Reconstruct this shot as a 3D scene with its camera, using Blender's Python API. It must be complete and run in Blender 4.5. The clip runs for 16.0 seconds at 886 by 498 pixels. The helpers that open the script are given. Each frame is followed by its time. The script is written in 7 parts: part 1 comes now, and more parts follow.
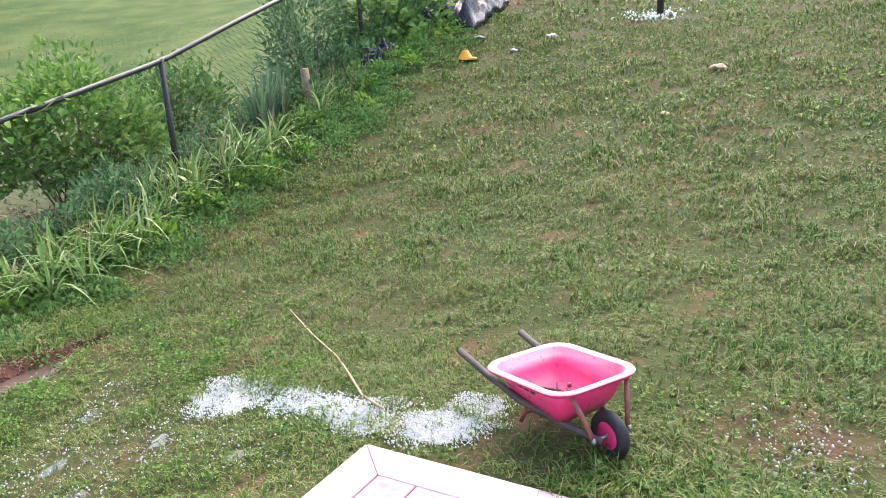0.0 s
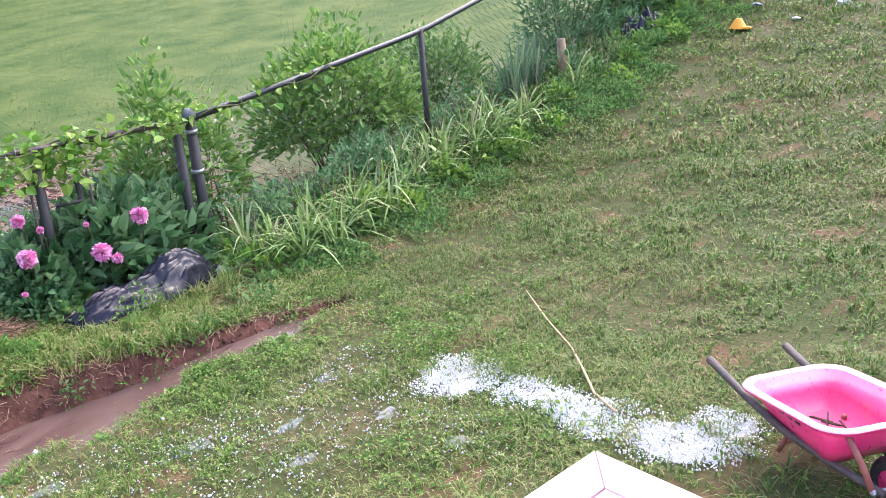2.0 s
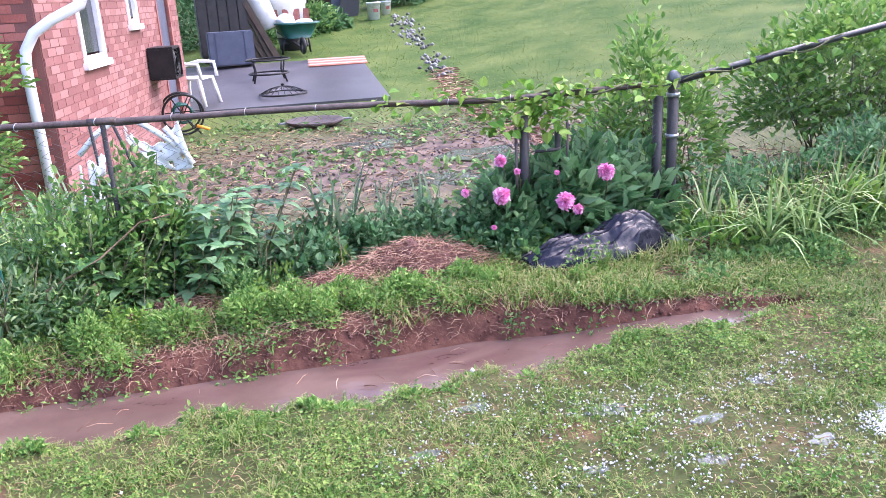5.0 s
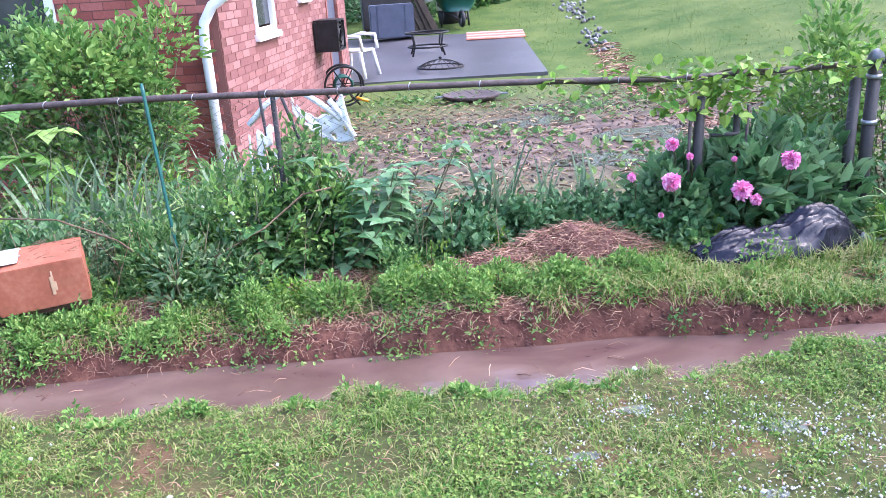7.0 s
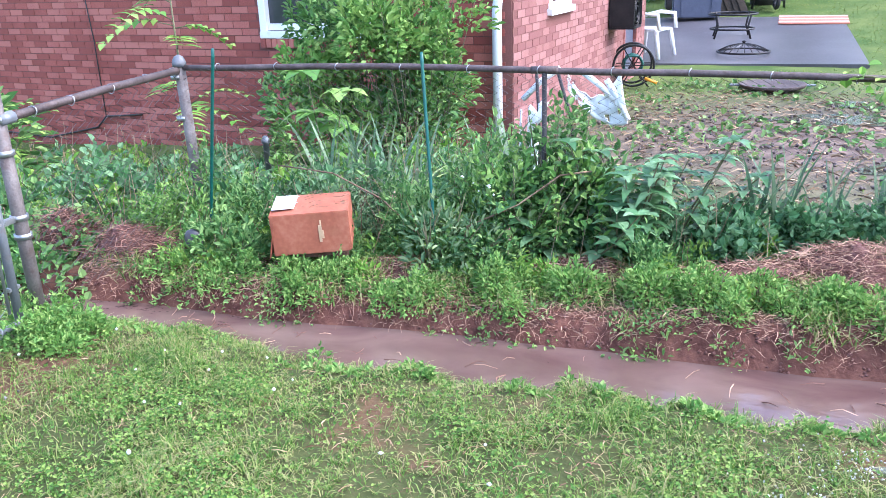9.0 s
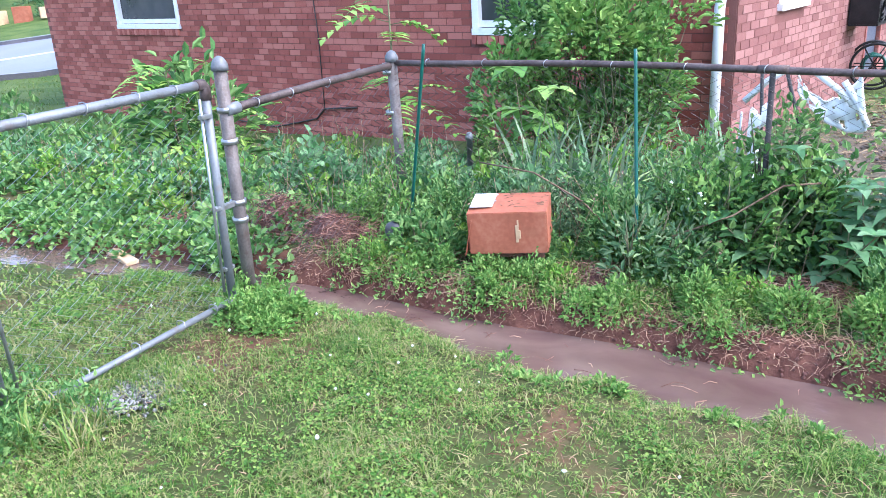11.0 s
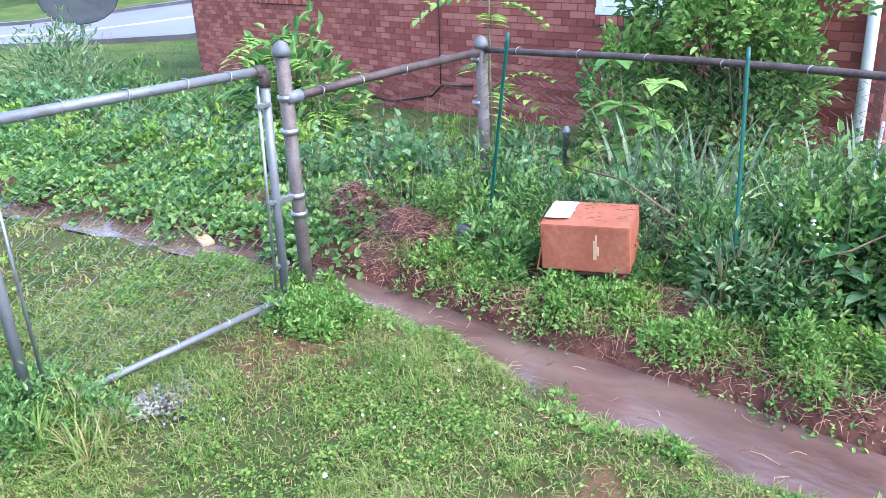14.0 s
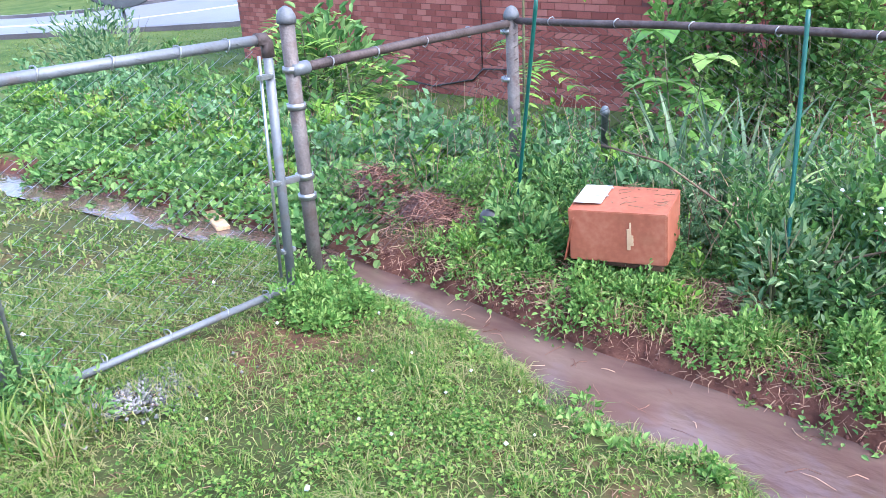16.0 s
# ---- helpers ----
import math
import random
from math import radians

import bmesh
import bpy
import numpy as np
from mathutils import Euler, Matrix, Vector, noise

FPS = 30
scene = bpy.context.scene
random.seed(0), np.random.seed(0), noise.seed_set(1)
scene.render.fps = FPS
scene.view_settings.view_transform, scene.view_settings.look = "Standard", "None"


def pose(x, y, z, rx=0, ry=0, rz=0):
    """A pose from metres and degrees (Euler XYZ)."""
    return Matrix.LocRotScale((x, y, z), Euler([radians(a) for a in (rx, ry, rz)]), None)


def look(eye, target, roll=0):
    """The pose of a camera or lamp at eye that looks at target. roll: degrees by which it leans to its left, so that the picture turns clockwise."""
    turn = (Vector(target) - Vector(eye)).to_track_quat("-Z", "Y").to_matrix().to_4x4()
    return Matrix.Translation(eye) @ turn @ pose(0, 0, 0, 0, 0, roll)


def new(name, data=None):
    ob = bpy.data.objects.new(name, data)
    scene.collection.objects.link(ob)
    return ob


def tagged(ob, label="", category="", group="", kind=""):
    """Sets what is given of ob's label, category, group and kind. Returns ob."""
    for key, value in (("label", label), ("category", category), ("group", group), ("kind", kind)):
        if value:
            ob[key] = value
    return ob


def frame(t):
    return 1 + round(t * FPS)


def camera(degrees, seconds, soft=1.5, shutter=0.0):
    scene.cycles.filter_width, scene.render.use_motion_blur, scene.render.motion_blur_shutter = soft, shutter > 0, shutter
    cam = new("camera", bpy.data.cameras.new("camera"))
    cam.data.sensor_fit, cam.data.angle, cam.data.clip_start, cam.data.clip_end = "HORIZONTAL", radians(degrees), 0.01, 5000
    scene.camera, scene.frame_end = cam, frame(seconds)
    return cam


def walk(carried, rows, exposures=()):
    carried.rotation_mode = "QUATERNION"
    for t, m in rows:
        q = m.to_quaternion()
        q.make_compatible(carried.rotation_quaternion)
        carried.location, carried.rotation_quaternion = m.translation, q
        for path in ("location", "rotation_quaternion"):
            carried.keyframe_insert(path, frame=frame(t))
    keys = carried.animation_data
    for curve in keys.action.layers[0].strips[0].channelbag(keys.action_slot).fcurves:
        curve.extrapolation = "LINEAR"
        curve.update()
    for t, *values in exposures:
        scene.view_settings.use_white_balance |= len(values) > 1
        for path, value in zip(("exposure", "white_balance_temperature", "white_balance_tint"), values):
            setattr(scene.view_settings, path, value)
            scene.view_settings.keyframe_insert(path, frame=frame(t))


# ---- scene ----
cam = camera(57.8, 16.0, 0.72)
PATH = [
    (0, (-0.531, 0.924, 1.411), (1.22, 1.701, 0.836), -3.3),
    (0.5, (-0.458, 0.93, 1.396), (1.222, 1.85, 0.82), -2.4),
    (1, (-0.409, 0.949, 1.393), (1.202, 1.976, 0.801), -2.8),
    (1.5, (-0.373, 0.992, 1.391), (1.164, 2.126, 0.797), -3.2),
    (2, (-0.337, 1.032, 1.388), (1.079, 2.311, 0.787), -4.4),
    (2.5, (-0.278, 1.055, 1.378), (0.909, 2.552, 0.788), -4.5),
    (3, (-0.231, 1.071, 1.358), (0.78, 2.696, 0.779), -4.1),
    (3.5, (-0.222, 1.07, 1.363), (0.611, 2.792, 0.779), -4.9),
    (4, (-0.211, 1.075, 1.377), (0.467, 2.858, 0.776), -4.4),
    (4.5, (-0.228, 1.088, 1.374), (0.331, 2.91, 0.767), -3.4),
    (7, (-0.295, 1.262, 1.372), (-0.18, 3.149, 0.72), -3.5),
    (7.5, (-0.279, 1.298, 1.379), (-0.348, 3.177, 0.699), -2.6),
    (8, (-0.239, 1.331, 1.376), (-0.492, 3.194, 0.693), -3.0),
    (8.5, (-0.211, 1.361, 1.376), (-0.58, 3.205, 0.693), -2.9),
    (9, (-0.198, 1.375, 1.372), (-0.743, 3.176, 0.696), -2.2),
    (9.5, (-0.227, 1.387, 1.354), (-0.847, 3.169, 0.691), -1.6),
    (10, (-0.26, 1.416, 1.352), (-0.982, 3.164, 0.702), -2.4),
    (10.2, (-0.28, 1.42, 1.352), (-1.061, 3.143, 0.702), -2.9),
    (12.3, (-0.168, 1.683, 1.385), (-1.331, 3.161, 0.704), -2.3),
    (12.5, (-0.184, 1.715, 1.392), (-1.352, 3.188, 0.71), -2.4),
    (13, (-0.235, 1.791, 1.39), (-1.411, 3.256, 0.704), -2.8),
    (13.5, (-0.234, 1.882, 1.394), (-1.443, 3.313, 0.693), -2.8),
    (14, (-0.217, 1.965, 1.388), (-1.456, 3.365, 0.679), -2.6),
    (14.5, (-0.257, 2.048, 1.38), (-1.458, 3.472, 0.652), -2.3),
    (15, (-0.31, 2.111, 1.369), (-1.508, 3.54, 0.645), -2.8),
    (15.5, (-0.333, 2.18, 1.307), (-1.58, 3.572, 0.597), -3.2),
    (16, (-0.312, 2.266, 1.256), (-1.637, 3.577, 0.531), -3.2),
]
# exposure and light
EXPOSURES = [(0.0, 2.04, 6900, 14), (2.0, 2.28, 6450, 23), (3.0, 2.38, 6250, 29), (4.7, 2.42, 6100, 31), (8.0, 2.47, 5680, 22), (10.0, 2.4, 5640, 17), (12.5, 2.27, 5660, 16), (16.0, 2.32, 5660, 17)]
walk(cam, [(t, look(e, g, r)) for t, e, g, r in PATH], EXPOSURES)

world = bpy.data.worlds.new("overcast_sky")
scene.world = world
world.use_nodes = True
wn = world.node_tree.nodes
sky = wn.new("ShaderNodeTexSky")
sky.sky_type, sky.sun_disc = "NISHITA", False
sky.sun_elevation, sky.sun_rotation = radians(50), radians(75)
sky.dust_density, sky.air_density, sky.ozone_density = 3.0, 1.2, 1.5
wn["Background"].inputs["Strength"].default_value = 0.15
world.node_tree.links.new(sky.outputs["Color"], wn["Background"].inputs["Color"])

sun = new("sun", bpy.data.lights.new("sun", "SUN"))
sun.data.energy, sun.data.angle, sun.data.color = 0.8, radians(60), (1.0, 0.98, 0.96)
sun.matrix_world = look((14, -5, 16), (0, 0, 0))

# ---- materials ----


def material(name, colours, rough=0.6, scale=8.0, fine=60.0, bump=0.3, metal=0.0, island=0.0, obj=0.0, spec=0.4, trans=0.0, bump_scale=None, spots=None, dist=0.01, coat=0.0):
    """A surface whose colour wanders between the given colours at two scales, with fine relief."""
    m = bpy.data.materials.new(name)
    m.use_nodes = True
    nt = m.node_tree
    n, l = nt.nodes, nt.links
    b = n["Principled BSDF"]
    geo = n.new("ShaderNodeNewGeometry")
    tc = n.new("ShaderNodeTexCoord")
    src = geo.outputs["Position"]
    big = n.new("ShaderNodeTexNoise")
    big.inputs["Scale"].default_value, big.inputs["Detail"].default_value = scale, 4
    l.new(src, big.inputs["Vector"])
    small = n.new("ShaderNodeTexNoise")
    small.inputs["Scale"].default_value, small.inputs["Detail"].default_value = fine, 5
    l.new(src, small.inputs["Vector"])
    mixv = n.new("ShaderNodeMath")
    mixv.operation = "MULTIPLY_ADD"
    l.new(small.outputs["Fac"], mixv.inputs[0])
    mixv.inputs[1].default_value = 0.45
    addv = n.new("ShaderNodeMath")
    addv.operation = "MULTIPLY"
    l.new(big.outputs["Fac"], addv.inputs[0])
    addv.inputs[1].default_value = 0.6
    l.new(addv.outputs[0], mixv.inputs[2])
    fac = mixv.outputs[0]
    if island or obj:
        rnd = n.new("ShaderNodeMath")
        rnd.operation = "MULTIPLY_ADD"
        if island:
            l.new(geo.outputs["Random Per Island"], rnd.inputs[0])
        else:
            info = n.new("ShaderNodeObjectInfo")
            l.new(info.outputs["Random"], rnd.inputs[0])
        k = island or obj
        rnd.inputs[1].default_value = k
        shift = n.new("ShaderNodeMath")
        shift.operation = "ADD"
        l.new(fac, shift.inputs[0])
        shift.inputs[1].default_value = -k / 2
        l.new(shift.outputs[0], rnd.inputs[2])
        fac = rnd.outputs[0]
    ramp = n.new("ShaderNodeValToRGB")
    el = ramp.color_ramp.elements
    stops = [0.3 + 0.42 * i / max(1, len(colours) - 1) for i in range(len(colours))]
    el[0].position, el[0].color = stops[0], (*colours[0], 1)
    el[1].position, el[1].color = stops[-1], (*colours[-1], 1)
    for s, c in list(zip(stops, colours))[1:-1]:
        e = el.new(s)
        e.color = (*c, 1)
    l.new(fac, ramp.inputs["Fac"])
    colour = ramp.outputs["Color"]
    if spots:
        sc, amount, tone = spots
        sp = n.new("ShaderNodeTexNoise")
        sp.inputs["Scale"].default_value, sp.inputs["Detail"].default_value = sc, 6
        l.new(src, sp.inputs["Vector"])
        sr = n.new("ShaderNodeMapRange")
        sr.inputs["From Min"].default_value, sr.inputs["From Max"].default_value = 0.56, 0.66
        sr.inputs["To Max"].default_value = amount
        l.new(sp.outputs["Fac"], sr.inputs["Value"])
        mx = n.new("ShaderNodeMix")
        mx.data_type = "RGBA"
        l.new(sr.outputs["Result"], mx.inputs["Factor"])
        l.new(colour, mx.inputs["A"])
        mx.inputs["B"].default_value = (*tone, 1)
        colour = mx.outputs["Result"]
    l.new(colour, b.inputs["Base Color"])
    b.inputs["Roughness"].default_value, b.inputs["Metallic"].default_value = rough, metal
    b.inputs["Specular IOR Level"].default_value = spec
    b.inputs["Coat Weight"].default_value = coat
    rr = n.new("ShaderNodeMapRange")
    rr.inputs["To Min"].default_value, rr.inputs["To Max"].default_value = max(0.03, rough - 0.15), min(1.0, rough + 0.15)
    l.new(small.outputs["Fac"], rr.inputs["Value"])
    l.new(rr.outputs["Result"], b.inputs["Roughness"])
    if bump:
        bp = n.new("ShaderNodeBump")
        bp.inputs["Strength"].default_value, bp.inputs["Distance"].default_value = bump, dist
        if bump_scale:
            bn = n.new("ShaderNodeTexNoise")
            bn.inputs["Scale"].default_value, bn.inputs["Detail"].default_value = bump_scale, 6
            l.new(src, bn.inputs["Vector"])
            l.new(bn.outputs["Fac"], bp.inputs["Height"])
        else:
            l.new(small.outputs["Fac"], bp.inputs["Height"])
        l.new(bp.outputs["Normal"], b.inputs["Normal"])
    if trans:
        tr = n.new("ShaderNodeBsdfTranslucent")
        l.new(colour, tr.inputs["Color"])
        mixs = n.new("ShaderNodeMixShader")
        mixs.inputs["Fac"].default_value = trans
        l.new(b.outputs[0], mixs.inputs[1])
        l.new(tr.outputs[0], mixs.inputs[2])
        l.new(mixs.outputs[0], n["Material Output"].inputs["Surface"])
    return m


def leaf_material(name, colours, rough=0.45, island=0.7, scale=2.0, warm=1.12):
    return material(name, [(r * warm, g, b * 1.06) for r, g, b in colours], rough, scale, 40, 0.0, island=island, trans=0.28, spec=0.2)


M = {}
M["soil"] = material("lawn_soil", [(0.034, 0.050, 0.014), (0.056, 0.066, 0.022), (0.100, 0.074, 0.038)], 0.85, 1.3, 45, 0.9, spec=0.1, spots=(3.0, 0.8, (0.135, 0.075, 0.043)))
M["grass"] = leaf_material("grass_blades", [(0.060, 0.140, 0.018), (0.118, 0.212, 0.032), (0.190, 0.262, 0.056), (0.310, 0.290, 0.120)], island=0.6, scale=2.6, warm=1.0)
M["hill_grass"] = leaf_material("hill_grass_blades", [(0.046, 0.118, 0.016), (0.084, 0.172, 0.026), (0.146, 0.212, 0.042), (0.250, 0.226, 0.090)], island=0.55, scale=1.8, warm=1.0)
M["clover"] = leaf_material("clover_leaves", [(0.062, 0.165, 0.026), (0.120, 0.245, 0.044), (0.200, 0.320, 0.070)], island=0.8)
M["weed"] = leaf_material("weed_leaves", [(0.060, 0.165, 0.042), (0.105, 0.250, 0.068), (0.185, 0.330, 0.100)], island=0.8)
M["weed_dark"] = leaf_material("dark_leaves", [(0.054, 0.155, 0.054), (0.104, 0.248, 0.092), (0.170, 0.320, 0.142)], 0.35, island=0.8)
M["weed_grey"] = leaf_material("grey_green_leaves", [(0.062, 0.155, 0.060), (0.122, 0.240, 0.102), (0.205, 0.315, 0.145)], island=0.8)
M["parsley"] = leaf_material("bright_feathery_leaves", [(0.085, 0.215, 0.042), (0.145, 0.310, 0.066), (0.230, 0.390, 0.100)], island=0.8)
M["lime"] = leaf_material("fresh_lime_leaves", [(0.090, 0.231, 0.030), (0.153, 0.336, 0.045), (0.234, 0.378, 0.075)], island=0.8)
M["iris"] = leaf_material("iris_blades", [(0.070, 0.150, 0.078), (0.115, 0.210, 0.112), (0.180, 0.280, 0.148)], island=0.7)
M["daylily"] = leaf_material("strap_leaves", [(0.120, 0.240, 0.058), (0.198, 0.335, 0.095), (0.320, 0.425, 0.180)], island=0.7)
M["stem"] = material("green_stems", [(0.06, 0.08, 0.03), (0.12, 0.10, 0.05)], 0.7)
M["twig"] = material("dry_twigs", [(0.10, 0.06, 0.035), (0.22, 0.15, 0.09), (0.34, 0.25, 0.15)], 0.8, island=0.7)
M["brush"] = material("dead_red_stalks", [(0.07, 0.028, 0.02), (0.15, 0.065, 0.045), (0.26, 0.14, 0.095)], 0.75, island=0.9)
M["far_blades"] = leaf_material("far_lawn_blades", [(0.085, 0.165, 0.030), (0.115, 0.190, 0.038), (0.160, 0.205, 0.050)], island=0.5, scale=0.5)
M["puddle"] = material("shallow_rainwater", [(0.05, 0.06, 0.035), (0.1, 0.1, 0.07)], 0.08, 3, 30, 0.15, spec=0.7)
M["straw"] = material("wet_straw", [(0.130, 0.055, 0.036), (0.270, 0.135, 0.088), (0.440, 0.280, 0.180)], 0.7, island=0.9)
M["bark"] = material("bark", [(0.03, 0.022, 0.016), (0.07, 0.05, 0.035)], 0.9, 6, 40, 0.9)
M["mud"] = material("red_clay_mud", [(0.060, 0.022, 0.016), (0.115, 0.042, 0.030), (0.170, 0.075, 0.052)], 0.6, 5, 60, 0.9, dist=0.02)
M["metal"] = material("galvanised_pipe", [(0.125, 0.138, 0.148), (0.205, 0.222, 0.236)], 0.55, 9, 90, 0.15, metal=0.35, spots=(14, 0.5, (0.16, 0.13, 0.11)))
M["rust_rail"] = material("weathered_rusty_pipe", [(0.040, 0.030, 0.028), (0.075, 0.056, 0.052), (0.120, 0.092, 0.085)], 0.6, 12, 90, 0.3, metal=0.25, spots=(25, 0.7, (0.05, 0.03, 0.022)))
M["black_rail"] = material("dark_painted_pipe", [(0.02, 0.022, 0.024), (0.05, 0.052, 0.055)], 0.35, 12, 90, 0.2, metal=0.3)
M["wire"] = material("chain_link_wire", [(0.075, 0.060, 0.056), (0.15, 0.125, 0.118)], 0.5, 6, 50, 0.0, metal=0.5)
M["wire_tie"] = material("aluminium_tie", [(0.260, 0.270, 0.280), (0.400, 0.410, 0.420)], 0.35, 9, 90, 0.0, metal=0.8)
M["stake"] = material("green_coated_stake", [(0.005, 0.06, 0.045), (0.01, 0.11, 0.085)], 0.4, 12, 90, 0.1)
M["brick"] = material("red_brick", [(0.230, 0.057, 0.042), (0.320, 0.088, 0.065), (0.400, 0.138, 0.105)], 0.75, 1.2, 70, 0.5, obj=0.6, dist=0.004)
M["mortar"] = material("mortar", [(0.12, 0.045, 0.038), (0.20, 0.085, 0.070)], 0.9, 3, 90, 0.5, dist=0.004)
M["white"] = material("white_paint", [(0.66, 0.67, 0.68), (0.8, 0.8, 0.8)], 0.45, 3, 60, 0.1, spots=(9, 0.25, (0.45, 0.43, 0.4)))
M["plastic_white"] = material("white_plastic", [(0.68, 0.68, 0.66), (0.82, 0.82, 0.8)], 0.35, 4, 60, 0.05, spots=(7, 0.3, (0.45, 0.42, 0.36)))
M["dark"] = material("dark_weathered", [(0.015, 0.014, 0.013), (0.045, 0.04, 0.038)], 0.6, 6, 50, 0.3)
M["blackmetal"] = material("black_iron", [(0.008, 0.008, 0.009), (0.025, 0.024, 0.024)], 0.5, 8, 70, 0.2, metal=0.3)
M["glass"] = material("window_glass", [(0.02, 0.025, 0.03), (0.05, 0.055, 0.06)], 0.12, 2, 5, 0.0, spec=0.6)
M["concrete"] = material("wet_concrete", [(0.046, 0.043, 0.049), (0.078, 0.074, 0.082), (0.128, 0.121, 0.126)], 0.35, 0.9, 40, 0.2, dist=0.004, spots=(1.2, 0.5, (0.11, 0.11, 0.12)))
M["asphalt"] = material("asphalt", [(0.13, 0.14, 0.17), (0.19, 0.2, 0.23)], 0.6, 0.6, 50, 0.3, dist=0.004)
M["card"] = material("wet_cardboard", [(0.215, 0.060, 0.030), (0.300, 0.092, 0.048), (0.370, 0.140, 0.080)], 0.7, 5, 40, 0.2, dist=0.004, spots=(6, 0.35, (0.2, 0.075, 0.035)))
# Dark tone stands for the shade in the hollow under the box.
M["card_dark"] = material("shaded_cardboard", [(0.06, 0.03, 0.018), (0.16, 0.08, 0.045)], 0.8, 9, 60, 0.3, dist=0.004)
M["paper"] = material("printed_paper", [(0.42, 0.43, 0.43), (0.66, 0.67, 0.66)], 0.5, 14, 60, 0.05, spots=(22, 0.5, (0.3, 0.31, 0.32)))
M["grey_print"] = material("grey_print", [(0.25, 0.27, 0.26), (0.36, 0.38, 0.37)], 0.5, 8, 30, 0.0)
M["bag"] = material("black_plastic_film", [(0.006, 0.006, 0.011), (0.014, 0.013, 0.024)], 0.27, 6, 20, 0.3, spec=0.3, bump_scale=16, dist=0.015)
M["red"] = material("red_plastic", [(0.660, 0.035, 0.140), (0.760, 0.060, 0.200)], 0.32, 4, 60, 0.05, spots=(9, 0.25, (0.5, 0.1, 0.1)))
M["red_rim"] = material("pale_pink_plastic", [(0.740, 0.280, 0.380), (0.820, 0.440, 0.530)], 0.28, 6, 60, 0.05)
M["red_steel"] = material("rusty_red_steel", [(0.2, 0.05, 0.04), (0.34, 0.13, 0.1)], 0.5, 20, 90, 0.3)
M["rubber"] = material("black_rubber", [(0.012, 0.012, 0.013), (0.03, 0.03, 0.032)], 0.6, 20, 90, 0.3)
M["handle"] = material("grey_brown_handle", [(0.05, 0.038, 0.035), (0.11, 0.085, 0.078)], 0.6, 14, 90, 0.4)
M["deck"] = material("wet_pinkish_deck_paint", [(0.600, 0.340, 0.400), (0.720, 0.480, 0.530), (0.780, 0.620, 0.650)], 0.42, 3, 30, 0.3, obj=0.2, dist=0.006, spots=(9, 0.4, (0.5, 0.27, 0.31)))
M["deck_worn"] = material("worn_mauve_deck_paint", [(0.300, 0.140, 0.190), (0.440, 0.250, 0.310), (0.560, 0.380, 0.430)], 0.5, 4, 30, 0.5, dist=0.006, spots=(18, 0.6, (0.25, 0.12, 0.14)))
M["hail"] = material("hail_ice", [(0.74, 0.75, 0.76), (0.9, 0.9, 0.91)], 0.35, 9, 60, 0.0, island=0.4, trans=0.25)
M["peony"] = leaf_material("pink_petals", [(0.700, 0.230, 0.460), (0.800, 0.400, 0.600), (0.860, 0.600, 0.740)])
M["stone"] = material("gravel_stones", [(0.060, 0.060, 0.060), (0.130, 0.130, 0.130), (0.270, 0.260, 0.260)], 0.6, 9, 60, 0.2, island=0.9)
M["pine_wood"] = material("pale_wood", [(0.42, 0.27, 0.15), (0.6, 0.42, 0.26)], 0.6, 12, 60, 0.2)
M["teal"] = material("dark_green_plastic", [(0.005, 0.06, 0.045), (0.012, 0.1, 0.075)], 0.4)
# Darkened as a whole to carry the porch shade over the bin.
M["bluegrey"] = material("blue_grey_plastic", [(0.06, 0.07, 0.10), (0.09, 0.10, 0.14)], 0.5)
M["orange"] = material("orange_plastic", [(0.7, 0.28, 0.02), (0.8, 0.38, 0.04)], 0.4)
M["rug"] = material("faded_rug", [(0.42, 0.2, 0.17), (0.55, 0.33, 0.28)], 0.8, 20, 60, 0.3)


def water_material():
    m = bpy.data.materials.new("muddy_water")
    m.use_nodes = True
    n, l = m.node_tree.nodes, m.node_tree.links
    b = n["Principled BSDF"]
    geo = n.new("ShaderNodeNewGeometry")
    mp = n.new("ShaderNodeMapping")
    mp.inputs["Scale"].default_value = (1.0, 1.8, 1.0)
    l.new(geo.outputs["Position"], mp.inputs["Vector"])
    a = n.new("ShaderNodeTexNoise")
    a.inputs["Scale"].default_value, a.inputs["Detail"].default_value, a.inputs["Distortion"].default_value = 2.2, 4, 0.8
    l.new(mp.outputs[0], a.inputs["Vector"])
    r = n.new("ShaderNodeValToRGB")
    # Both browns hold extra blue for the sky's reflection on the water.
    r.color_ramp.elements[0].position, r.color_ramp.elements[0].color = 0.3, (0.084, 0.046, 0.040, 1)
    r.color_ramp.elements[1].position, r.color_ramp.elements[1].color = 0.7, (0.155, 0.103, 0.084, 1)
    l.new(a.outputs["Fac"], r.inputs["Fac"])
    l.new(r.outputs["Color"], b.inputs["Base Color"])
    b.inputs["Roughness"].default_value, b.inputs["Specular IOR Level"].default_value = 0.08, 0.6
    w = n.new("ShaderNodeTexNoise")
    w.inputs["Scale"].default_value, w.inputs["Detail"].default_value = 10, 3
    l.new(mp.outputs[0], w.inputs["Vector"])
    bp = n.new("ShaderNodeBump")
    bp.inputs["Strength"].default_value, bp.inputs["Distance"].default_value = 0.24, 0.02
    l.new(w.outputs["Fac"], bp.inputs["Height"])
    l.new(bp.outputs["Normal"], b.inputs["Normal"])
    return m


M["water"] = water_material()


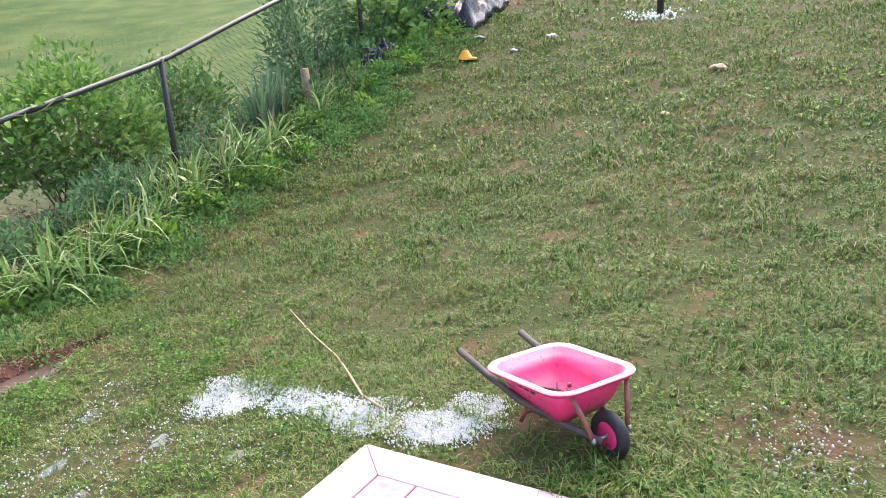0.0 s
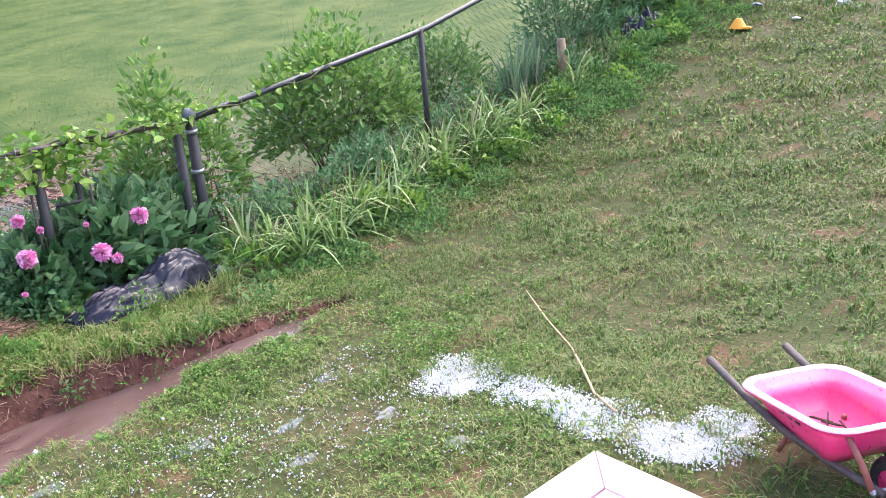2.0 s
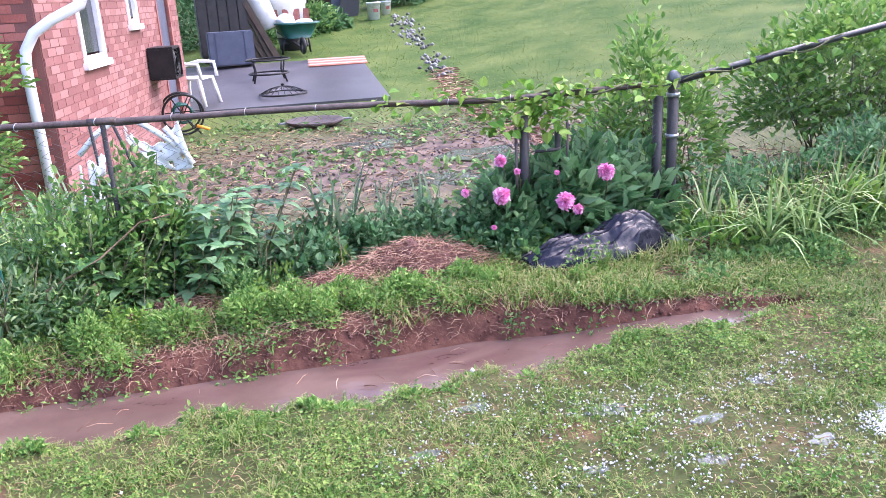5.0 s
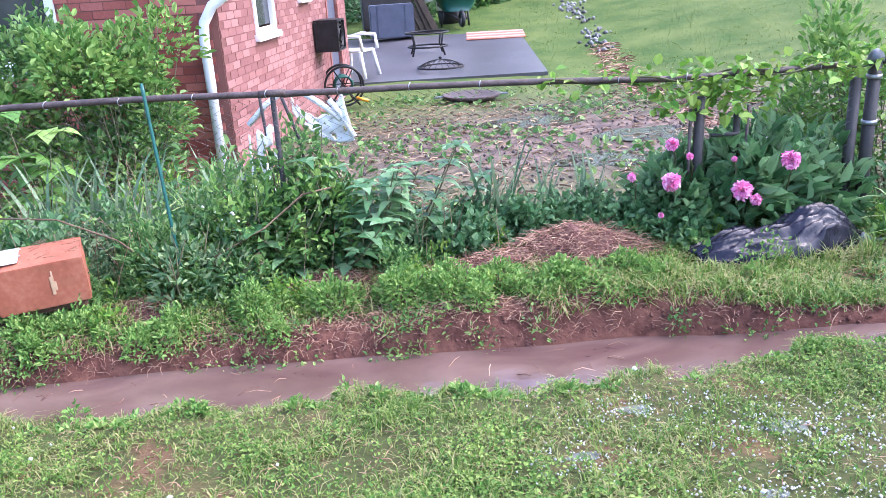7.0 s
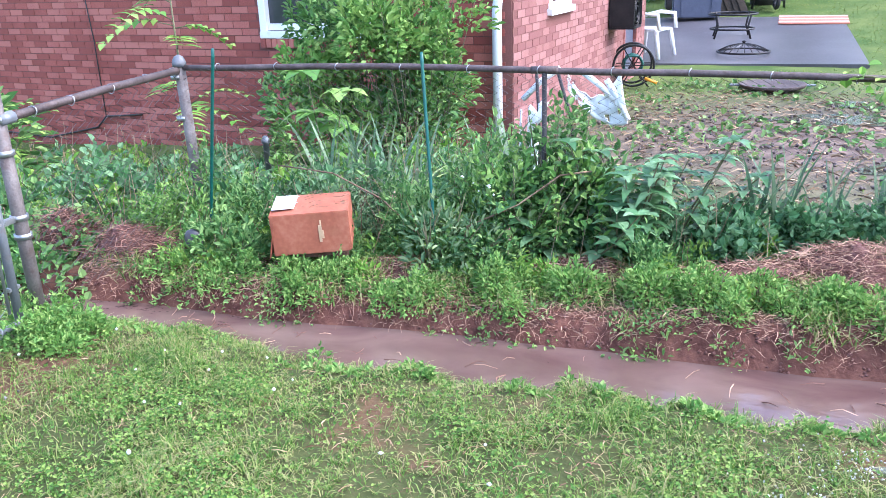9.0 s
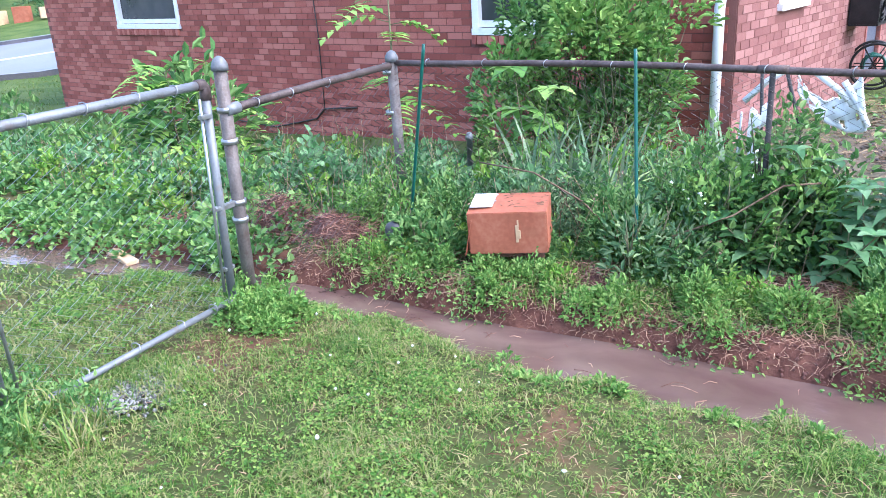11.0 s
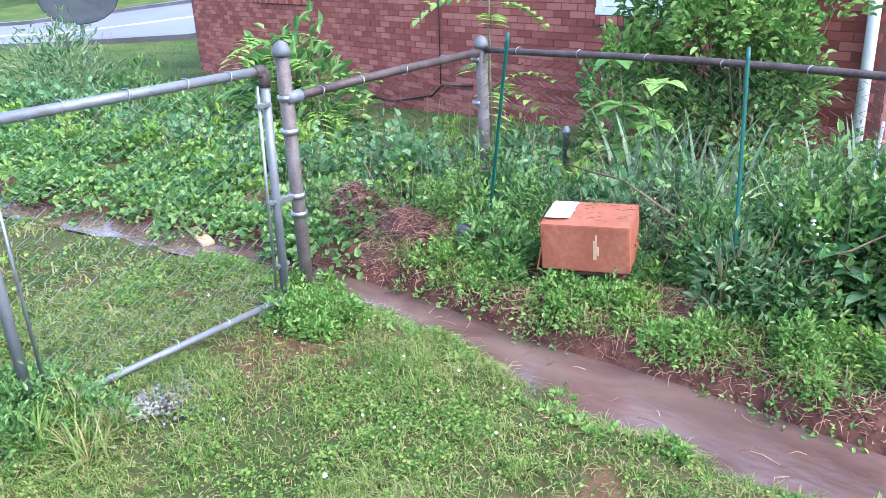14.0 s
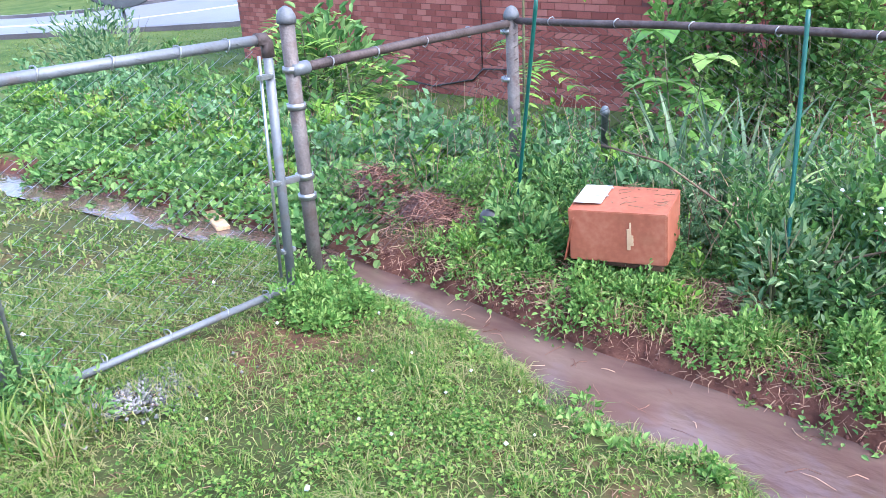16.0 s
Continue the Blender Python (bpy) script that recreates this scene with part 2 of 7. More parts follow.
def ground_material():
    """Lawn soil, clay where the 'mud' attribute says so, lawn far off where 'far' does."""
    m = M["soil"]
    n, l = m.node_tree.nodes, m.node_tree.links
    b = n["Principled BSDF"]
    old = b.inputs["Base Color"].links[0].from_socket
    geo = next(k for k in n if k.bl_idname == "ShaderNodeNewGeometry")

    def layer(attr, scale, tones, base):
        at = n.new("ShaderNodeAttribute")
        at.attribute_name = attr
        nz = n.new("ShaderNodeTexNoise")
        nz.inputs["Scale"].default_value, nz.inputs["Detail"].default_value = scale, 8
        l.new(geo.outputs["Position"], nz.inputs["Vector"])
        rp = n.new("ShaderNodeValToRGB")
        el = rp.color_ramp.elements
        el[0].position, el[0].color = 0.32, (*tones[0], 1)
        el[1].position, el[1].color = 0.68, (*tones[1], 1)
        l.new(nz.outputs["Fac"], rp.inputs["Fac"])
        mx = n.new("ShaderNodeMix")
        mx.data_type = "RGBA"
        l.new(at.outputs["Fac"], mx.inputs["Factor"])
        l.new(base, mx.inputs["A"])
        l.new(rp.outputs["Color"], mx.inputs["B"])
        return mx.outputs["Result"]

    c = layer("far", 1.1, ((0.038, 0.080, 0.016), (0.108, 0.140, 0.040)), old)
    c = layer("bed", 5.0, ((0.070, 0.052, 0.048), (0.200, 0.150, 0.118)), c)
    c = layer("mud", 14.0, ((0.06, 0.024, 0.018), (0.155, 0.07, 0.048)), c)
    l.new(c, b.inputs["Base Color"])


ground_material()

# ---- helpers for meshes ----
rng = np.random.default_rng(7)


def part(name, bm, mat, parent=None, label=""):
    me = bpy.data.meshes.new(name)
    bm.to_mesh(me)
    bm.free()
    me.materials.append(mat)
    ob = new(name, me)
    if parent:
        ob.parent = parent
    if label:
        ob["label"] = label
    return ob


def np_part(name, verts, faces, mat, parent=None, label="", smooth=False):
    me = bpy.data.meshes.new(name)
    me.from_pydata(verts, [], faces)
    me.materials.append(mat)
    if smooth:
        me.polygons.foreach_set("use_smooth", [True] * len(me.polygons))
    ob = new(name, me)
    if parent:
        ob.parent = parent
    if label:
        ob["label"] = label
    return ob


def thing(name, label, category, place=(0, 0, 0), rz=0, group="", kind=""):
    ob = tagged(new(name), label, category, group, kind)
    ob.matrix_world = pose(*place, 0, 0, rz)
    return ob


def smooth(ob):
    ob.data.polygons.foreach_set("use_smooth", [True] * len(ob.data.polygons))
    return ob


def add_box(bm, c, s, m=None, bevel=0.0):
    mat = (m or Matrix()) @ Matrix.Translation(c) @ Matrix.Diagonal((*s, 1))
    made = bmesh.ops.create_cube(bm, size=1.0, matrix=mat)["verts"]
    if bevel:
        edges = {e for v in made for e in v.link_edges}
        bmesh.ops.bevel(bm, geom=list(edges), offset=bevel, segments=2, affect="EDGES")


def box(c, s, bevel=0.0, m=None):
    bm = bmesh.new()
    add_box(bm, c, s, m, bevel)
    return bm


def sweep(bm, pts, radius, seg=10, closed=False, cap=True):
    """A round bar along points; radius a number or one for each point."""
    pts = [Vector(p) for p in pts]
    rad = radius if isinstance(radius, (list, tuple)) else [radius] * len(pts)
    rings, up = [], None
    for i, p in enumerate(pts):
        a = pts[i - 1] if i or closed else p
        b = pts[(i + 1) % len(pts)] if i < len(pts) - 1 or closed else p
        d = (b - a).normalized()
        if up is None:
            up = d.orthogonal().normalized()
        up = (up - d * up.dot(d)).normalized()
        side = d.cross(up)
        rings.append([bm.verts.new(p + (up * math.cos(2 * math.pi * k / seg) + side * math.sin(2 * math.pi * k / seg)) * rad[i]) for k in range(seg)])
    n = len(rings)
    for i in range(n if closed else n - 1):
        r0, r1 = rings[i], rings[(i + 1) % n]
        for k in range(seg):
            bm.faces.new((r0[k], r0[(k + 1) % seg], r1[(k + 1) % seg], r1[k]))
    if cap and not closed:
        bm.faces.new(list(reversed(rings[0])))
        bm.faces.new(rings[-1])
    for f in bm.faces:
        f.smooth = True
    return bm


def bar(pts, radius, seg=10, closed=False):
    return sweep(bmesh.new(), pts, radius, seg, closed)


def lathe(profile, seg=24):
    """A turned body about z from (radius, height) pairs."""
    bm = bmesh.new()
    rings = [[bm.verts.new((r * math.cos(2 * math.pi * k / seg), r * math.sin(2 * math.pi * k / seg), z)) for k in range(seg)] for r, z in profile]
    for a, b in zip(rings, rings[1:]):
        for k in range(seg):
            bm.faces.new((a[k], a[(k + 1) % seg], b[(k + 1) % seg], b[k]))
    bm.faces.new(list(reversed(rings[0])))
    bm.faces.new(rings[-1])
    for f in bm.faces:
        f.smooth = True
    return bm


# ---- the lie of the land ----
DITCH_X = np.array([-40, -8, -6.5, -5.5, -4.7, -3.9, -3.1, -2.8, -2.2, -1.75, -1.5, -1.1, -0.5, 0.0, 0.4, 0.75, 1.0, 1.3, 1.6, 1.95, 2.35])
DITCH_Y = np.array([0.0, 3.75, 4.07, 4.26, 4.39, 4.52, 4.48, 4.5, 4.44, 4.38, 4.36, 4.37, 4.35, 4.31, 4.28, 4.29, 4.29, 4.27, 4.24, 4.2, 4.17])
DITCH_W = np.array([0.2, 0.18, 0.15, 0.14, 0.14, 0.14, 0.13, 0.14, 0.14, 0.2, 0.24, 0.23, 0.23, 0.24, 0.25, 0.26, 0.22, 0.16, 0.13, 0.1, 0.02])
WATER_Z = -0.265


def sstep(a, b, v):
    t = np.clip((np.asarray(v, float) - a) / (b - a), 0, 1)
    return t * t * (3 - 2 * t)


def water_z(x):
    """The water's level, which rises a little towards the ditch's upper end."""
    return WATER_Z + 0.075 * sstep(0.9, 2.0, x)


def wave(x, y, f, s):
    return np.sin(x * f + s) * np.cos(y * f * 1.13 + s * 1.7) + 0.5 * np.sin(x * f * 2.3 - s + y * f * 1.9)


def ragged(x, d, hw):
    """The ditch's half width, uneven along the lawn's side."""
    return np.where(d < 0, hw * (1 + 0.13 * np.sin(7 * x + 1) + 0.11 * np.sin(17 * x) + 0.08 * np.sin(31 * x + 2)), hw)


def land(x, y, fine=True):
    """The ground's height, and how much of it is bare clay."""
    x, y = np.asarray(x, float), np.asarray(y, float)
    side = 1.58 - 0.119 * (2.19 - y)
    under = sstep(-3.0, -2.2, x) * (1 - sstep(side - 0.15, side + 0.02, x)) * (y < 2.1)
    near = -0.05 - 0.06 * (np.clip(y * (1 - under) + 2.1 * under, -12, 4.3) - 2) + 0.015 * np.clip(x, -6, 9)
    soft = np.log1p(np.exp(np.clip((x - 3.8) * 1.6, -40, 40))) / 1.6
    hill = 0.16 * np.minimum(soft, 30)
    bank = -0.10 - 0.075 * sstep(0.2, 1.7, x) * (1 - sstep(2.2, 3.2, x)) + 0.03 * np.sin(x * 1.7) + 0.015 * np.clip(x, -6, 9)
    back = -0.3 + 0.05 * np.clip(x, -8.5, 0) + 0.095 * np.clip(y - 15.0, 0, 80) - 0.015 * np.clip(y - 6, 0, 9)
    cy, hw = np.interp(x, DITCH_X, DITCH_Y), np.interp(x, DITCH_X, DITCH_W)
    inside = x < 2.35
    d = y - cy
    to_bank = np.where(inside, sstep(hw * 0.9, hw + 0.16, d), sstep(0.0, 0.9, d))
    z = near * (1 - to_bank) + bank * to_bank
    over = sstep(5.5, 6.6, y)
    z = z * (1 - over) + back * over
    cut = (1 - sstep(0.75, 1.35, np.abs(d) / np.maximum(ragged(x, d, hw), 0.02))) * (x < 2.4) * sstep(0.0, 0.05, hw)
    z = z * (1 - cut) + (water_z(x) - 0.07) * cut
    z = z + hill + 0.06 * np.minimum(soft, 12) * sstep(2.5, 5.0, y) * (1 - sstep(6.0, 9.0, y))
    if fine:
        z = z + 0.008 * wave(x, y, 3.1, 0.4) + 0.005 * wave(x, y, 9.0, 1.9)
    mud = np.clip(sstep(-0.02, 0.05, d + hw * 0.5) * (1 - sstep(0.1, 0.2, d - hw)) * (x < 2.5) * (hw > 0.005), 0, 1)
    mud = np.maximum(mud, cut)
    return z, mud


def height(x, y):
    return float(land(x, y)[0])


def axis(lo, a, b, hi, step, grow):
    v = list(np.arange(a, b + 1e-6, step))
    s = step
    while v[-1] < hi:
        s *= grow
        v.append(v[-1] + s)
    s = step
    while v[0] > lo:
        s *= grow
        v.insert(0, v[0] - s)
    return np.array(v)


def build_ground():
    gx, gy = axis(-400, -6.5, 3.6, 400, 0.06, 1.14), axis(-400, 1.6, 6.2, 500, 0.05, 1.13)
    X, Y = np.meshgrid(gx, gy)
    Z, mud = land(X, Y)
    n, m = len(gx), len(gy)
    idx = np.arange(n * m).reshape(m, n)
    faces = np.stack([idx[:-1, :-1], idx[:-1, 1:], idx[1:, 1:], idx[1:, :-1]], -1).reshape(-1, 4)
    ob = np_part("ground", np.stack([X, Y, Z], -1).reshape(-1, 3).tolist(), faces.tolist(), M["soil"], smooth=True)
    bare = np.exp(-(((X - 1.6) / 4.2) ** 2 + ((Y - 9.5) / 2.6) ** 2)) * (Y > 6)
    bed = np.clip(bare * 1.15, 0, 1)
    clay = np.maximum(mud, 0.8 * np.exp(-(((X + 2.75) / 0.35) ** 2 + ((Y - 3.78) / 0.28) ** 2)) + 0.5 * np.exp(-(((X - 1.95) / 0.14) ** 2 + ((Y - 0.85) / 0.3) ** 2)))
    for name, v in (("mud", clay), ("bed", bed), ("far", sstep(5.8, 7.5, Y) + (X < -6.5) * (Y < 5.8) * 0.8)):
        at = ob.data.attributes.new(name, "FLOAT", "POINT")
        at.data.foreach_set("value", np.clip(v, 0, 1).reshape(-1).astype(np.float32))
    tagged(ob, "rain-soaked back yard with lawn, clay ditch and slope", "ground", kind="structure")


build_ground()


def build_water():
    xs = np.arange(-9.0, 2.25, 0.06)
    rows = [-1.25, -0.6, 0, 0.6, 1.2]
    cy, hw = np.interp(xs, DITCH_X, DITCH_Y), np.interp(xs, DITCH_X, DITCH_W)
    v = [(x, c + k * w, float(water_z(x))) for x, c, w in zip(xs, cy, hw) for k in rows]
    f = [(i * 5 + k, (i + 1) * 5 + k, (i + 1) * 5 + k + 1, i * 5 + k + 1) for i in range(len(xs) - 1) for k in range(4)]
    tagged(np_part("water", v, f, M["water"], smooth=True), "brown muddy rainwater running down the clay ditch", "water", kind="structure")


build_water()

# ---- grass, leaves ----


def blades(pts, length, width, lean, bend=0.5, droop=0.0):
    """Curved blades: five corners and two faces each. Returns corners and faces."""
    n = len(pts)
    a = rng.uniform(0, 2 * np.pi, n)
    d = np.stack([np.cos(a), np.sin(a), np.zeros(n)], -1)
    s = np.stack([-np.sin(a), np.cos(a), np.zeros(n)], -1)
    L = (length * rng.uniform(0.55, 1.3, n))[:, None]
    W = (width * rng.uniform(0.7, 1.3, n))[:, None]
    ln = (lean * rng.uniform(0.2, 1.5, n))[:, None]
    up = np.array([[0, 0, 1.0]])
    mid = pts + up * L * 0.55 + d * L * ln * 0.35
    tip = pts + up * L * (1.0 - bend * ln - droop * ln) + d * L * ln * (1.0 + droop)
    v = np.stack([pts - s * W / 2, pts + s * W / 2, mid + s * W * 0.42, mid - s * W * 0.42, tip], 1).reshape(-1, 3)
    b = np.arange(n)[:, None] * 5
    quads, tris = (b + np.array([[0, 1, 2, 3]])), (b + np.array([[3, 2, 4]]))
    return v, quads.tolist() + tris.tolist()


def leaf_mesh(pts, axis_, size, ratio=0.5, fold=0.25, spread=1.0):
    """Oval leaves, folded on the midrib: six corners, two faces each."""
    n = len(pts)
    d = axis_ + rng.normal(0, 0.35 * spread, (n, 3))
    d /= np.linalg.norm(d, axis=1, keepdims=True) + 1e-9
    r = rng.normal(0, 1, (n, 3)) * 0.5 + np.array([[0, 0, 1.0]])
    s = np.cross(d, r)
    s /= np.linalg.norm(s, axis=1, keepdims=True) + 1e-9
    u = np.cross(s, d)
    L = (size * rng.uniform(0.6, 1.35, n))[:, None]
    W = L * ratio
    base, tip = pts, pts + d * L - u * L * 0.14
    low, high = pts + d * L * 0.3 + u * L * 0.03, pts + d * L * 0.68 - u * L * 0.02
    rise = u * W * fold
    v = np.stack([base, low + s * W * 0.46 + rise, high + s * W * 0.4 + rise, tip, high - s * W * 0.4 + rise, low - s * W * 0.46 + rise], 1).reshape(-1, 3)
    b = np.arange(n)[:, None] * 6
    f = np.concatenate([b + np.array([[0, 1, 2, 3]]), b + np.array([[0, 3, 4, 5]])])
    return v, f.tolist()


def on_ground(n, x0, x1, y0, y1, keep=None):
    x, y = rng.uniform(x0, x1, n), rng.uniform(y0, y1, n)
    z, mud = land(x, y)
    ok = np.ones(n, bool) if keep is None else keep(x, y, mud)
    return np.stack([x, y, z], -1)[ok]


def in_ditch(x, y, k=1.05):
    d = y - np.interp(x, DITCH_X, DITCH_Y)
    return (np.abs(d) < k * ragged(x, d, np.interp(x, DITCH_X, DITCH_W))) & (x < 2.3)


def on_deck(x, y):
    return (x < 1.585 - 0.119 * (2.19 - y)) & (x > -1.9) & (y < 2.2 - 0.12 * (x - 1.58))


GRID = np.random.default_rng(3).random((64, 64))


def tufted(p, cell, pull):
    """Points drawn together into tufts on a jittered grid, with a random size for each tuft."""
    i, j = np.floor(p[:, 0] / cell).astype(int), np.floor(p[:, 1] / cell).astype(int)
    a, b, c = GRID[i % 64, j % 64], GRID[(i + 17) % 64, (j + 31) % 64], GRID[(i * 3 + 5) % 64, (j * 7 + 11) % 64]
    q = p.copy()
    k = pull * rng.uniform(0.3, 1.0, len(p))
    q[:, 0] += k * ((i + 0.15 + 0.7 * a) * cell - p[:, 0])
    q[:, 1] += k * ((j + 0.15 + 0.7 * b) * cell - p[:, 1])
    q[:, 2] = land(q[:, 0], q[:, 1])[0]
    return q, c


def fbm(x, y, f, s):
    """Soft random patches from 0 to 1, three octaves."""
    tot = 0.0
    for o, w in ((1, 0.5), (2.1, 0.3), (4.3, 0.2)):
        u, v = (x * f * o + s * 7.3) % 64, (y * f * o + s * 3.1) % 64
        i, j = np.floor(u).astype(int), np.floor(v).astype(int)
        a, b = u - i, v - j
        a, b = a * a * (3 - 2 * a), b * b * (3 - 2 * b)
        i, j, i1, j1 = i % 64, j % 64, (i + 1) % 64, (j + 1) % 64
        tot = tot + w * ((GRID[i, j] * (1 - a) + GRID[i1, j] * a) * (1 - b) + (GRID[i, j1] * (1 - a) + GRID[i1, j1] * a) * b)
    return tot


def worn(x, y):
    """Where the turf is thin and brown soil shows."""
    return 1 - sstep(0.37, 0.47, fbm(x, y, 2.9, 8.8))


def clover_share(x, y):
    return 0.95 * sstep(0.38, 0.6, fbm(x, y, 2.6, 2.7)) * sstep(0.36, 0.56, fbm(x, y, 11.0, 6.1)) * (1 - 0.6 * puddle_amount(x, y))


def patchy(x, y, s, f=1.4):
    return np.clip(0.5 + 1.3 * (fbm(x, y, f, s) - 0.5), 0, 1)


def lawn_side(x, y):
    """True on the mown side of the ditch and of the weedy edge."""
    edge = np.where(x < 2.2, np.interp(x, DITCH_X, DITCH_Y), np.interp(x, [2.2, 2.5, 3.0, 4.2, 6.0, 9.0, 14.0], [4.5, 4.9, 5.0, 5.0, 5.0, 5.0, 5.4]))
    return y < edge


HAIL_SPOTS = [(1.84, 2.98, 0.15, 0.2), (1.86, 2.62, 0.13, 0.26), (1.8, 2.34, 0.12, 0.2), (1.8, 2.02, 0.13, 0.2), (1.95, 1.92, 0.1, 0.1)]


def hail_amount(x, y):
    a = np.zeros_like(x)
    for cx, cy, rx, ry in HAIL_SPOTS:
        a = np.maximum(a, np.exp(-(((x - cx) / rx) ** 2 + ((y - cy) / ry) ** 2)))
    return a


PUDDLES = [(0.95, 3.5, 0.34, 0.17), (1.25, 3.3, 0.34, 0.15), (0.5, 3.72, 0.28, 0.13), (1.5, 3.02, 0.26, 0.17), (0.25, 3.45, 0.22, 0.11), (1.1, 3.05, 0.24, 0.14), (0.75, 3.15, 0.22, 0.1), (1.45, 2.65, 0.16, 0.16), (1.6, 3.5, 0.28, 0.14)]


def puddle_amount(x, y):
    a = np.zeros_like(x)
    for cx, cy, rx, ry in PUDDLES:
        a = np.maximum(a, np.exp(-(((x - cx) / rx) ** 2 + ((y - cy) / ry) ** 2)))
    return a


def bare_spot(x, y):
    a = 0.85 * np.exp(-(((x + 2.75) / 0.3) ** 2 + ((y - 3.78) / 0.26) ** 2))
    a = np.maximum(a, 0.8 * np.exp(-(((x + 2.8) / 0.16) ** 2 + ((y - 3.22) / 0.18) ** 2)))
    a = np.maximum(a, 0.7 * np.exp(-(((x - 1.95) / 0.14) ** 2 + ((y - 0.85) / 0.3) ** 2)))
    for cx, cy, r in ((-1.22, 3.79, 0.15), (-0.46, 3.64, 0.18), (0.7, 3.3, 0.14), (-2.0, 2.9, 0.15), (0.2, 3.8, 0.15), (2.6, 3.9, 0.2), (4.6, 3.7, 0.3), (6.3, 3.9, 0.4)):
        a = np.maximum(a, 0.75 * np.exp(-((x - cx) ** 2 + (y - cy) ** 2) / (r * r)))
    return a


def build_lawn():
    near = lambda x, y, m: lawn_side(x, y) & ~in_ditch(x, y, 0.98) & ~on_deck(x, y) & (rng.random(len(x)) > 0.9 * bare_spot(x, y)) & (rng.random(len(x)) > 0.12 * hail_amount(x, y)) & (rng.random(len(x)) > 0.72 * worn(x, y) * (x < 4.5)) & (rng.random(len(x)) > 0.55 * puddle_amount(x, y))
    turf = lambda x, y, m: near(x, y, m) & (rng.random(len(x)) < 0.34 + 0.75 * sstep(0.3, 0.6, fbm(x, y, 5.5, 4.1))) & (rng.random(len(x)) > 0.3 * clover_share(x, y) * (x < 4))
    for label, mat, areas in (
        ("short uneven wet lawn grass with yellowed patches", "grass", ((215000, -4.2, 1.0, 2.55, 4.75, 0.046, 0.0034), (75000, 1.0, 2.6, 1.9, 4.75, 0.046, 0.0034), (44000, -9.0, -3.6, 0.8, 4.6, 0.06, 0.008), (9000, 1.25, 1.62, 0.5, 2.15, 0.045, 0.004))),
        ("darker rough grass of the sloping lawn", "hill_grass", ((125000, 1.5, 3.4, 0.1, 5.0, 0.05, 0.0038), (70000, 3.4, 5.0, -0.8, 5.0, 0.055, 0.006), (80000, 5.0, 10.0, -3.0, 5.0, 0.06, 0.010), (34000, 10.0, 18.0, -6.0, 6.0, 0.08, 0.02))),
    ):
        sets = []
        for n, x0, x1, y0, y1, L, W in areas:
            p = on_ground(n, x0, x1, y0, y1, turf)
            if x0 == 1.5:
                p = p[rng.random(len(p)) < sstep(1.7, 2.6, p[:, 0] + 2.0 * (p[:, 1] < 2.05))]
            if x0 == 1.0:
                p = p[rng.random(len(p)) < 1 - 0.7 * sstep(1.9, 2.6, p[:, 0])]
            p, size = tufted(p, min(14 * W, 0.062), 0.75 if W < 0.005 else 0.45)
            p[:, 2] -= 0.004
            tall = (0.25 + 1.5 * fbm(p[:, 0], p[:, 1], 3.1, 0.6) ** 1.4) * (0.55 + 0.9 * size) + 0.4 * (rng.random(len(p)) < 0.04)
            gap = np.interp(p[:, 0], DITCH_X, DITCH_Y) - np.interp(p[:, 0], DITCH_X, DITCH_W) - p[:, 1]
            tall *= np.where(p[:, 0] < 2.3, 0.55 + 0.45 * sstep(0.05, 0.3, gap), 1.0)
            sets.append(blades(p, L * tall, W, 1.3, 0.45))
        if mat == "grass":
            strip = on_ground(60000, -3.2, 2.5, 4.38, 5.6, lambda x, y, m: (y > np.interp(x, DITCH_X, DITCH_Y) + np.interp(x, DITCH_X, DITCH_W) + 0.06) & (rng.random(len(x)) < 0.3 + 0.6 * (x > 0.3)) & (fbm(x, y, 4.5, 1.0) > 0.42))
            sets.append(blades(strip, 0.085, 0.0055, 1.2, 0.45))
            # ragged tufts hanging over the water's near edge
            x = np.repeat(rng.uniform(-4.2, 2.2, 420), 26)
            y = np.interp(x, DITCH_X, DITCH_Y) - np.interp(x, DITCH_X, DITCH_W) * (0.98 + 0.22 * np.repeat(rng.normal(0, 1, 420), 26) * 0.6)
            p = np.stack([x + rng.normal(0, 0.018, len(x)), y + rng.normal(0, 0.018, len(x)), x * 0], -1)
            p[:, 2] = np.maximum(land(p[:, 0], p[:, 1])[0], WATER_Z) - 0.004
            sets.append(blades(p, 0.05, 0.0036, 1.3, 0.45))
        v, f, k = [], [], 0
        for a, b in sets:
            v.append(a)
            f += [[i + k for i in q] for q in b]
            k += len(a)
        tagged(np_part("grass", np.concatenate(v).tolist(), f, M[mat]), label, "grass", kind="stuff")
    far = on_ground(52000, -2.0, 16.0, 6.2, 30.0, lambda x, y, m: (rng.random(len(x)) > 0.95 * np.exp(-(((x - 1.6) / 4.2) ** 2 + ((y - 9.5) / 2.6) ** 2))) & ~((x < 2.7) & (x > -1.5) & (y > 15.0) & (y < 20.0)))
    fs = [blades(far, 0.03, 0.016, 1.9, 0.4)]
    far = on_ground(14000, -24.0, -6.0, 7.0, 16.0)
    fs.append(blades(far, 0.05, 0.018, 1.4, 0.4))
    v, f = np.concatenate([a for a, _ in fs]), fs[0][1] + [[i + len(fs[0][0]) for i in q] for q in fs[1][1]]
    tagged(np_part("grass", v.tolist(), f, M["far_blades"]), "mown lawns beyond the fence", "grass", kind="stuff")
    # clover and other broad small leaves in patches between the blades
    v, f, k = [], [], 0
